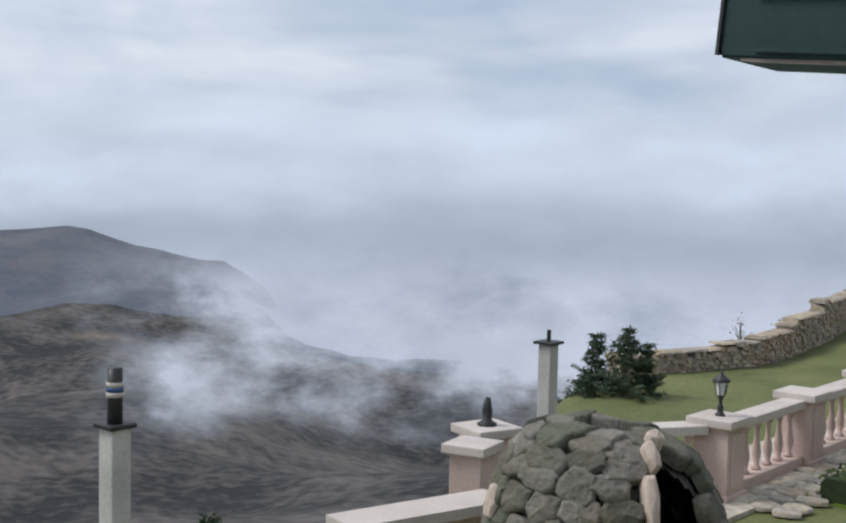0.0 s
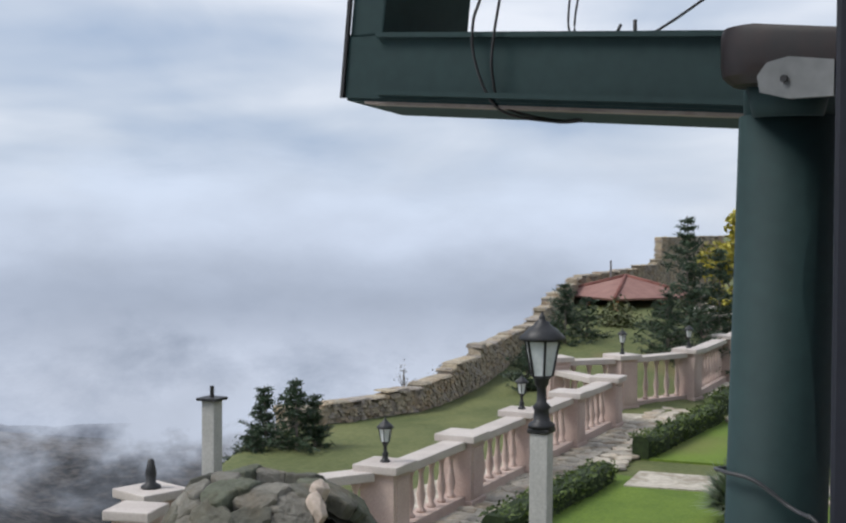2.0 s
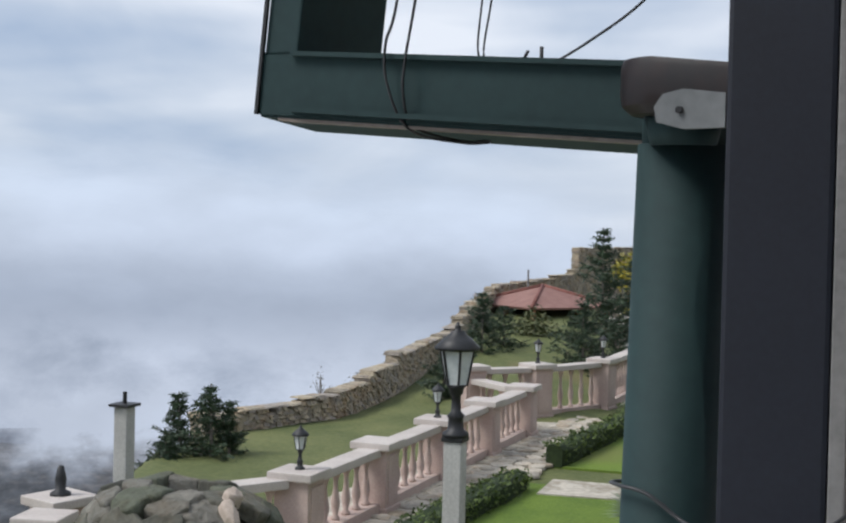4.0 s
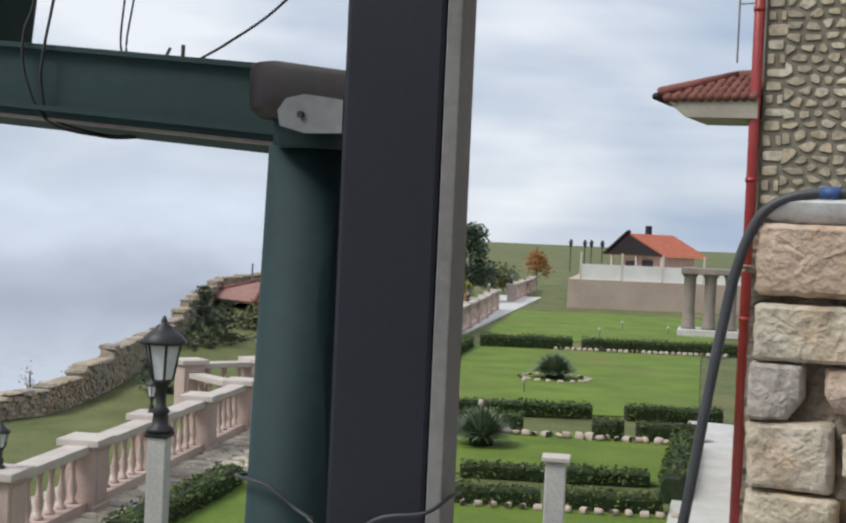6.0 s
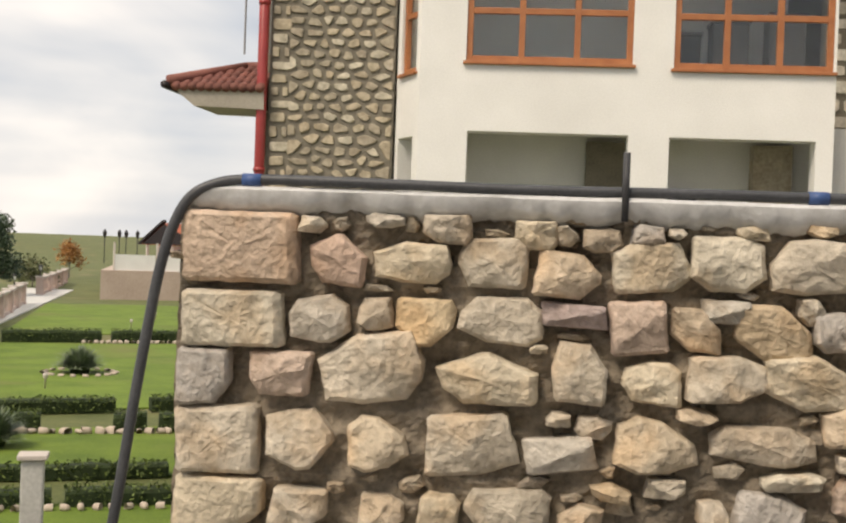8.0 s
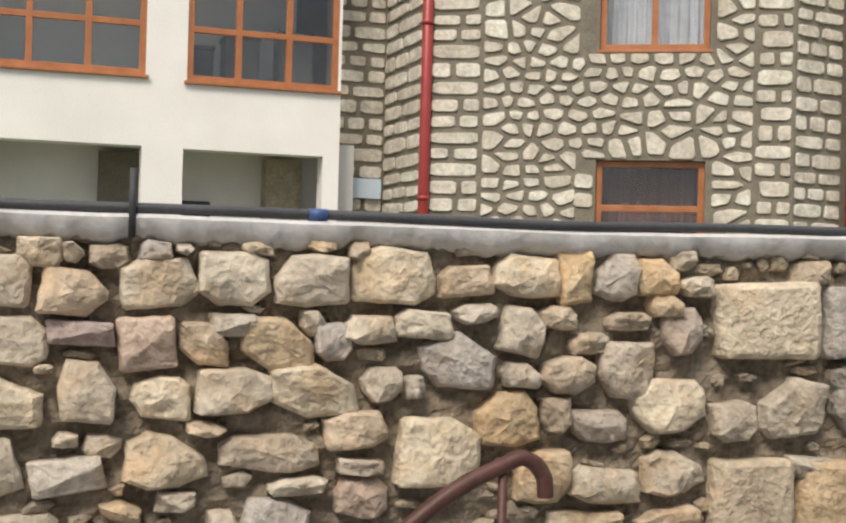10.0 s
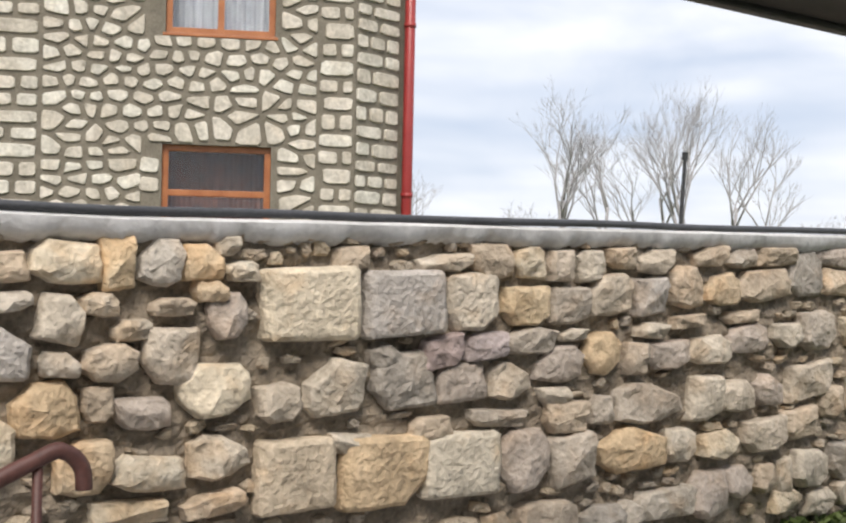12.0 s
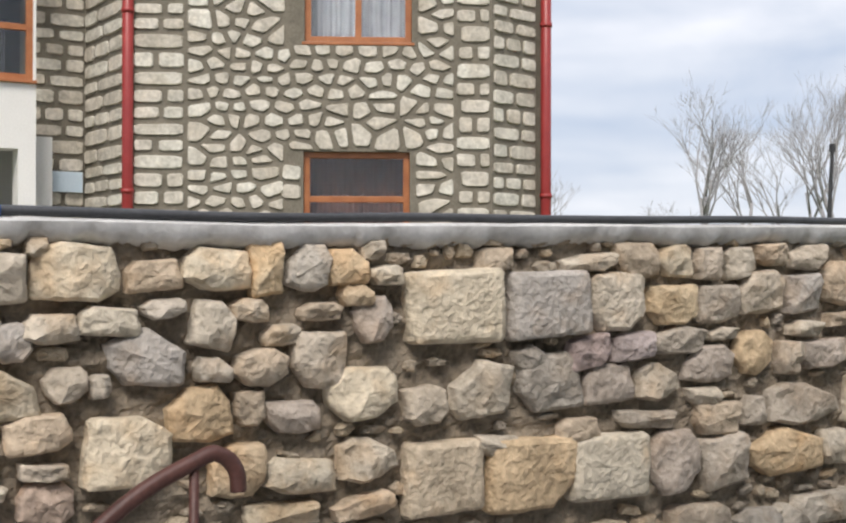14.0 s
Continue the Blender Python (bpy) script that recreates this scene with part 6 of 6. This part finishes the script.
for i, (az, d, h, sp, st) in enumerate(((44.4, 60.0, 9.6, 0.56, 2), (46.6, 62.0, 9.4, 0.42, 1), (49.2, 66.0, 9.0, 0.48, 1), (50.4, 60.0, 9.6, 0.44, 2), (51.8, 62.0, 9.2, 0.44, 1), (53.5, 61.0, 7.4, 0.5, 1), (38.0, 64.0, 8.8, 0.5, 1), (36.8, 66.0, 6.5, 0.5, 1), (55.9, 75.0, 4.4, 0.7, 1), (42.8, 72.0, 5.5, 0.7, 1), (47.8, 70.0, 7.5, 0.6, 1))):
    bare_tree(polar(az, d), 1.0, h * 1.32, 70 + i, sp, st)
pole = thing("utility_pole", "dark leaning timber utility pole", "pole", at=(*polar(49.75, 58.0), 0.9))
bm = bmesh.new()
tube(bm, [(-0.25, 0, 0), (0.15, 0, 6.0)], 0.11, 8, 0.08)
part("shaft", bm, M_DARKROOM, pole)
block("insulator", (0.2, 0.2, 0.35), (0.15, 0, 5.9), M_DARKROOM, pole)
bm = bmesh.new()
solid(bm, (3.0, 2.0, 0.3), (6.9, 3.0, -0.05))
structure("ground_bank", bm, M_LAWN, "grass bank at the foot of the rubble wall", "ground")
rnd = random.Random(12)
pts = [Vector((5.6 + 2.6 * rnd.random(), 2.6 + 1.4 * rnd.random(), 0.25 + 0.06 * rnd.random())) for _ in range(2600)]
vs, fs = leaves(pts, 0.05, 13)
me = bpy.data.meshes.new("grass")
me.from_pydata([tuple(v) for v in vs], [], fs)
me.materials.append(M_HEDGE)
tagged(new("grass", me), "rough green grass tufts at the wall's foot", "grass", kind="stuff")


# ---- slabs of the path beside the balustrade ----
paving = bpy.data.objects["pavement"]
slab_meshes = [rubble_mesh("slab", M_SLAB, 400 + i, 5 + i % 3, 0, 0.02, 0.6) for i in range(10)]
rnd = random.Random(17)
lay = Matrix.Rotation(-math.pi / 2, 4, "X")
for i in range(34):
    y = 9.4 + i * 0.31
    mid_x = -8.95 - (y - 9.4) * 0.262
    for j in range(4):
        x = mid_x + (j - 1.5) * 0.30 + rnd.uniform(-0.05, 0.05)
        ob = new("slab", rnd.choice(slab_meshes))
        ob.parent = paving
        ob.matrix_basis = Matrix.Translation((x, y + rnd.uniform(-0.06, 0.06), GARDEN + 0.03)) @ Matrix.Rotation(rnd.uniform(0, 6.28), 4, "Z") @ lay @ Matrix.Diagonal((rnd.uniform(0.24, 0.34), 0.06, rnd.uniform(0.22, 0.32), 1))


# ---- stones of the house walls ----
rnd = random.Random(21)


def courses(s0, s1, z0, z1, row, widths):
    """Squared blocks in courses between two ends of a wall; widths gives the cuts of every other course."""
    out, z, i = [], z0, 0
    while z < z1:
        h = row * rnd.uniform(0.88, 1.15)
        cuts = [s0 + (s1 - s0) * f for f in widths[i % len(widths)]]
        for u, v in zip(cuts, cuts[1:]):
            j = lambda: rnd.uniform(0.0, 0.014)
            g = 0.022
            out.append([(u + g + j(), z + g + j()), (v - g - j(), z + g + j()), (v - g - j(), z + h - g - j()), (u + g + j(), z + h - g - j())])
        z += h
        i += 1
    return out


for name, a, b, holes, stone, size, lo, hi in PANELS:
    a, b = Vector((*a, 0)), Vector((*b, 0))
    d = (b - a).normalized()
    length, turn = (b - a).length, math.atan2(d.y, d.x)
    if name == "wing":
        cells = courses(0.0, 0.60, 2.1, hi, 0.185, [(0, 1), (0, 0.55, 1), (0, 0.62, 1), (0, 0.98), (0, 0.45, 1)])
        cells += courses(length - 0.42, length, 2.1, hi, 0.20, [(0.0, 1), (0.05, 0.55, 1), (0.12, 1), (0.0, 0.62, 1)])
        for h0, h1, u0, u1 in holes:
            cells += [[(h0 - 0.24, u1 - q - 0.16), (h0 - 0.03, u1 - q - 0.17), (h0 - 0.03, u1 - q - 0.02), (h0 - 0.22, u1 - q)] for q in (0.15, 0.36)]
        cells += crazy_cells(0.62, length - 0.43, 2.1, hi, [(h0 - 0.2, h1 + 0.05, u0, u1) for h0, h1, u0, u1 in holes], 0.225, 0.152, 0.058, rnd)
    elif name == "left":
        cells = courses(0.0, 0.26, 2.0, hi, 0.16, [(0, 0.9), (0, 1.1), (0, 0.55, 1.0)])
        cells += crazy_cells(0.24, length - 0.02, 2.0, hi, [], 0.19, 0.128, 0.055, rnd)
    else:
        cells = courses(0.0, length, 2.1, hi, 0.19, [(0, 0.35, 1), (0, 0.62, 1), (0, 0.28, 0.66, 1), (0, 0.5, 1)])
    for outline in cells[:300]:
        me, cx, cz = flat_stone_mesh("stone", outline, stone, rnd, 0.024)
        piece("stone", me, panel_walls[name], tuple(a + d * cx + Vector((0, 0, cz))), (1, 1, 1), turn)

# ---- stones of the near rubble wall ----
field = [split_stone_mesh("stone", M_STONE, 600 + i) for i in range(40)]
dressed = [split_stone_mesh("stone", M_STONE, 660 + i, 0.12, 0.05, 0.010, 0.35) for i in range(9)]
TINTED = {(-0.11, 1.36): M_OCHRE, (1.78, 1.12): M_OCHRE, (3.17, 0.80): M_OCHRE, (3.91, 1.46): M_OCHRE, (4.38, 1.24): M_OCHRE, (4.57, 0.79): M_OCHRE, (2.02, 1.61): M_OCHRE, (2.33, 1.62): M_OCHRE,
          (-0.40, 1.55): M_ROSE, (-0.71, 1.58): M_ROSE, (3.45, 1.27): M_MAUVE, (3.68, 1.29): M_MAUVE, (0.36, 1.40): M_MAUVE, (1.36, 1.60): M_CREAM, (1.84, 1.61): M_CREAM, (1.53, 1.01): M_CREAM, (0.61, 1.20): M_CREAM, (2.40, 1.16): M_CREAM, (2.80, 1.47): M_CREAM}
PLACED = []
rnd = random.Random(31)


def lay_stones(parent, spots):
    """Bed stones (middle along the wall, height, width, height of face) in the mortar."""
    for x, z, w, h in spots:
        PLACED.append((x, z, w, h))
        squared = x < -0.66 or (x > 2.6 and w > 0.33 and h > 0.26)
        ob = piece("stone", rnd.choice(dressed if squared else field), parent, (x, WALL_Y - 0.03 + rnd.uniform(-0.014, 0.012), z), (w * 0.99, 0.15 + 0.12 * min(w, h), h * 0.98), rnd.uniform(-0.06, 0.06), rnd.uniform(-0.03, 0.03) if squared else rnd.uniform(-0.10, 0.10))
        greyer = rnd.random() < (0.85 if x > 2.55 else 0.28 if x > 1.4 else 0.08)
        if (x, z) in TINTED or (greyer and not squared):
            ob.material_slots[0].link = "OBJECT"
            ob.material_slots[0].material = TINTED.get((x, z), M_STONE_GREY)


lay_stones(near_wall, [(-0.82, 1.16, 0.18, 0.19), (-0.77, 0.96, 0.28, 0.23), (-0.76, 0.75, 0.30, 0.19), (-0.73, 1.35, 0.34, 0.19), (-0.71, 1.58, 0.39, 0.24), (-0.57, 1.18, 0.21, 0.15), (-0.50, 0.97, 0.22, 0.20), (-0.50, 0.75, 0.19, 0.14), (-0.48, 1.66, 0.09, 0.06), (-0.45, 1.36, 0.20, 0.16), (-0.40, 1.55, 0.19, 0.17), (-0.28, 1.21, 0.35, 0.24), (-0.27, 1.38, 0.12, 0.11), (-0.25, 1.68, 0.13, 0.05), (-0.25, 0.97, 0.20, 0.18), (-0.23, 0.75, 0.15, 0.12), (-0.16, 1.55, 0.26, 0.14), (-0.11, 1.36, 0.20, 0.16), (-0.05, 1.66, 0.16, 0.10), (-0.05, 0.75, 0.14, 0.14), (0.05, 0.98, 0.31, 0.21), (0.09, 1.19, 0.33, 0.17), (0.10, 1.56, 0.23, 0.17), (0.13, 1.38, 0.28, 0.16)])
lay_stones(near_wall, [(0.17, 0.78, 0.28, 0.14), (0.23, 1.65, 0.14, 0.10), (0.25, 1.29, 0.06, 0.03), (0.32, 1.07, 0.08, 0.05), (0.33, 1.65, 0.07, 0.07), (0.33, 1.53, 0.22, 0.16), (0.33, 0.96, 0.24, 0.12), (0.36, 1.40, 0.22, 0.08), (0.38, 1.22, 0.18, 0.20), (0.40, 0.76, 0.15, 0.10), (0.43, 1.05, 0.12, 0.08), (0.44, 1.64, 0.13, 0.08), (0.49, 0.85, 0.13, 0.06), (0.56, 1.37, 0.19, 0.18), (0.58, 1.66, 0.11, 0.07), (0.59, 1.56, 0.25, 0.17), (0.61, 1.20, 0.20, 0.14), (0.63, 1.00, 0.27, 0.18), (0.66, 0.87, 0.13, 0.07), (0.67, 1.67, 0.06, 0.04), (0.74, 1.37, 0.17, 0.14), (0.75, 1.10, 0.13, 0.05), (0.81, 0.79, 0.10, 0.10), (0.83, 1.58, 0.24, 0.18)])
lay_stones(near_wall, [(0.83, 1.43, 0.16, 0.08), (0.84, 1.22, 0.26, 0.15), (0.90, 1.68, 0.11, 0.05), (0.96, 1.02, 0.34, 0.13), (0.98, 1.37, 0.25, 0.18), (0.98, 0.80, 0.24, 0.15), (1.05, 0.91, 0.20, 0.06), (1.08, 1.58, 0.25, 0.18), (1.09, 1.44, 0.09, 0.09), (1.10, 1.22, 0.30, 0.18), (1.11, 1.69, 0.10, 0.04), (1.16, 1.38, 0.13, 0.13), (1.24, 1.68, 0.08, 0.07), (1.24, 1.09, 0.22, 0.13), (1.26, 0.97, 0.16, 0.06), (1.27, 0.87, 0.18, 0.15), (1.28, 1.42, 0.19, 0.10), (1.33, 1.24, 0.15, 0.12), (1.36, 1.60, 0.30, 0.20), (1.44, 1.23, 0.07, 0.08), (1.47, 1.44, 0.22, 0.10), (1.53, 1.01, 0.30, 0.24), (1.59, 1.32, 0.28, 0.20), (1.62, 1.59, 0.20, 0.11)])
lay_stones(near_wall, [(1.65, 1.48, 0.16, 0.07), (1.78, 1.12, 0.24, 0.20), (1.82, 1.42, 0.17, 0.18), (1.82, 1.27, 0.13, 0.09), (1.84, 1.61, 0.26, 0.15), (1.91, 0.92, 0.20, 0.20), (1.96, 1.47, 0.15, 0.09), (1.96, 1.13, 0.12, 0.13), (2.00, 1.27, 0.21, 0.14), (2.02, 1.61, 0.13, 0.20), (2.08, 1.38, 0.15, 0.08), (2.09, 0.75, 0.30, 0.09), (2.12, 1.09, 0.22, 0.12), (2.15, 0.88, 0.30, 0.13), (2.18, 1.62, 0.17, 0.18), (2.23, 1.46, 0.18, 0.07), (2.23, 1.29, 0.22, 0.22), (2.33, 1.62, 0.16, 0.14), (2.37, 1.52, 0.12, 0.09), (2.40, 1.16, 0.29, 0.20), (2.40, 0.75, 0.25, 0.09), (2.43, 1.68, 0.09, 0.08), (2.43, 0.92, 0.25, 0.17), (2.44, 1.43, 0.16, 0.18)])
lay_stones(near_wall, [(2.50, 1.59, 0.15, 0.08), (2.67, 1.10, 0.19, 0.15), (2.75, 0.82, 0.35, 0.29), (2.80, 1.47, 0.44, 0.30), (2.93, 1.15, 0.28, 0.23), (2.98, 1.65, 0.17, 0.10), (3.01, 0.92, 0.23, 0.09), (3.15, 1.26, 0.15, 0.12), (3.17, 0.80, 0.44, 0.30), (3.24, 1.47, 0.40, 0.28), (3.26, 1.16, 0.32, 0.24), (3.40, 0.96, 0.21, 0.10), (3.44, 1.64, 0.28, 0.08), (3.45, 1.27, 0.23, 0.15), (3.55, 0.80, 0.39, 0.28), (3.56, 1.14, 0.27, 0.17), (3.60, 1.48, 0.30, 0.26), (3.68, 1.29, 0.22, 0.12), (3.70, 1.65, 0.25, 0.16), (3.76, 0.98, 0.34, 0.08), (3.82, 1.14, 0.25, 0.17), (3.91, 1.46, 0.27, 0.18), (3.91, 0.79, 0.30, 0.28), (3.92, 1.65, 0.18, 0.15)])
lay_stones(near_wall, [(3.94, 1.31, 0.32, 0.13), (4.07, 0.52, 0.36, 0.16), (4.09, 1.06, 0.20, 0.08), (4.10, 1.64, 0.14, 0.15), (4.11, 1.20, 0.29, 0.17), (4.17, 1.46, 0.23, 0.18), (4.17, 0.96, 0.26, 0.15), (4.20, 0.77, 0.27, 0.24), (4.20, 1.33, 0.17, 0.06), (4.30, 1.64, 0.18, 0.15), (4.38, 1.24, 0.23, 0.21), (4.39, 0.98, 0.14, 0.14), (4.41, 0.47, 0.28, 0.15), (4.43, 1.51, 0.30, 0.20), (4.50, 1.68, 0.20, 0.11), (4.57, 0.79, 0.46, 0.22), (4.59, 0.48, 0.18, 0.15), (4.60, 1.21, 0.15, 0.16), (4.70, 1.50, 0.23, 0.19), (4.70, 1.00, 0.46, 0.20), (4.71, 1.34, 0.19, 0.08), (4.72, 1.67, 0.23, 0.13), (4.83, 1.22, 0.31, 0.14), (4.84, 0.51, 0.43, 0.15)])
lay_stones(near_wall, [(4.93, 0.78, 0.24, 0.17), (4.96, 1.55, 0.26, 0.22), (4.98, 1.38, 0.24, 0.07), (5.11, 1.00, 0.23, 0.24), (5.12, 1.70, 0.23, 0.11), (5.13, 1.24, 0.34, 0.15), (5.16, 0.52, 0.29, 0.25), (5.22, 0.76, 0.30, 0.15), (5.23, 1.54, 0.26, 0.17), (5.34, 1.00, 0.33, 0.17), (5.38, 0.56, 0.22, 0.17), (5.39, 1.70, 0.24, 0.11), (5.40, 1.40, 0.27, 0.07), (5.45, 1.29, 0.34, 0.16), (5.56, 1.56, 0.46, 0.17), (5.59, 1.02, 0.20, 0.17), (5.59, 0.79, 0.34, 0.18), (5.60, 0.56, 0.16, 0.16), (5.67, 1.71, 0.32, 0.11), (5.76, 1.30, 0.24, 0.13), (5.76, 0.56, 0.12, 0.20), (5.79, 0.43, 0.28, 0.12), (5.88, 0.83, 0.29, 0.17), (5.92, 1.63, 0.30, 0.26)])
lay_stones(near_wall, [(5.98, 0.58, 0.30, 0.21), (5.99, 1.05, 0.44, 0.21), (6.04, 1.32, 0.35, 0.22), (6.08, 0.39, 0.25, 0.15), (6.17, 0.93, 0.21, 0.18), (6.18, 1.72, 0.36, 0.12), (6.24, 1.58, 0.32, 0.15), (6.34, 0.58, 0.32, 0.24), (6.34, 0.43, 0.21, 0.15), (6.38, 1.31, 0.21, 0.18), (6.52, 0.98, 0.38, 0.25), (6.55, 0.61, 0.23, 0.22), (6.56, 1.73, 0.33, 0.11), (6.56, 1.59, 0.45, 0.16), (6.59, 1.32, 0.23, 0.19), (6.67, 0.27, 0.29, 0.13), (6.81, 0.60, 0.23, 0.22), (6.87, 1.73, 0.24, 0.09), (6.92, 0.98, 0.30, 0.22), (6.93, 1.61, 0.24, 0.16)])

# more stones beyond, in rough courses, and chips pressed into the joints
rubble = [rubble_mesh("stone", M_CHIP, 700 + i, 5 + i % 3, 1, 0.12, 0.66) for i in range(16)]
more = []
z = -1.7
while z < 1.60:
    h = min(rnd.uniform(0.13, 0.21), 1.70 - z)
    x = WALL_L + 0.03
    while x < WALL_R - 0.1:
        w = rnd.uniform(0.14, 0.30)
        if not any(abs(x + w / 2 - q[0]) < (w + q[2]) * 0.47 and abs(z + h / 2 - q[1]) < (h + q[3]) * 0.46 for q in PLACED):
            more.append((x + w / 2, z + h / 2, w * 0.92, h * 0.9))
        x += w
    z += h
vs, fs = [], []
for x, z, w, h in more:
    PLACED.append((x, z, w, h))
chips = []
for k in range(2400):
    x, z, w, h = rnd.uniform(WALL_L, WALL_R), rnd.uniform(0.3, 1.69), rnd.uniform(0.04, 0.12), rnd.uniform(0.022, 0.06)
    if k > 1900:  # crumbs under the coping
        z = 1.69 + rise(x) + rnd.uniform(-0.04, 0.02)
    if not any(abs(x - q[0]) < (w + q[2]) * 0.46 and abs(z - q[1]) < (h + q[3]) * 0.46 for q in PLACED):
        PLACED.append((x, z, w, h))
        chips.append((x, z, w, h))
for x, z, w, h in more + chips:
    me = rnd.choice(rubble)
    k = len(vs)
    m = Matrix.Translation((x, WALL_Y - 0.022, z)) @ Matrix.Rotation(rnd.uniform(-0.25, 0.25), 4, "Y") @ Matrix.Diagonal((w, 0.07 + 0.15 * min(w, h), h, 1))
    vs += [tuple(m @ v.co) for v in me.vertices]
    fs += [tuple(k + i for i in p.vertices) for p in me.polygons]
me = bpy.data.meshes.new("stone_chips")
me.from_pydata(vs, [], fs)
me.materials.append(M_CHIP)
ob = new("stone_chips", me)
ob.parent = near_wall
tagged(ob, "small stones and chips pressed into the mortar", kind="stuff")
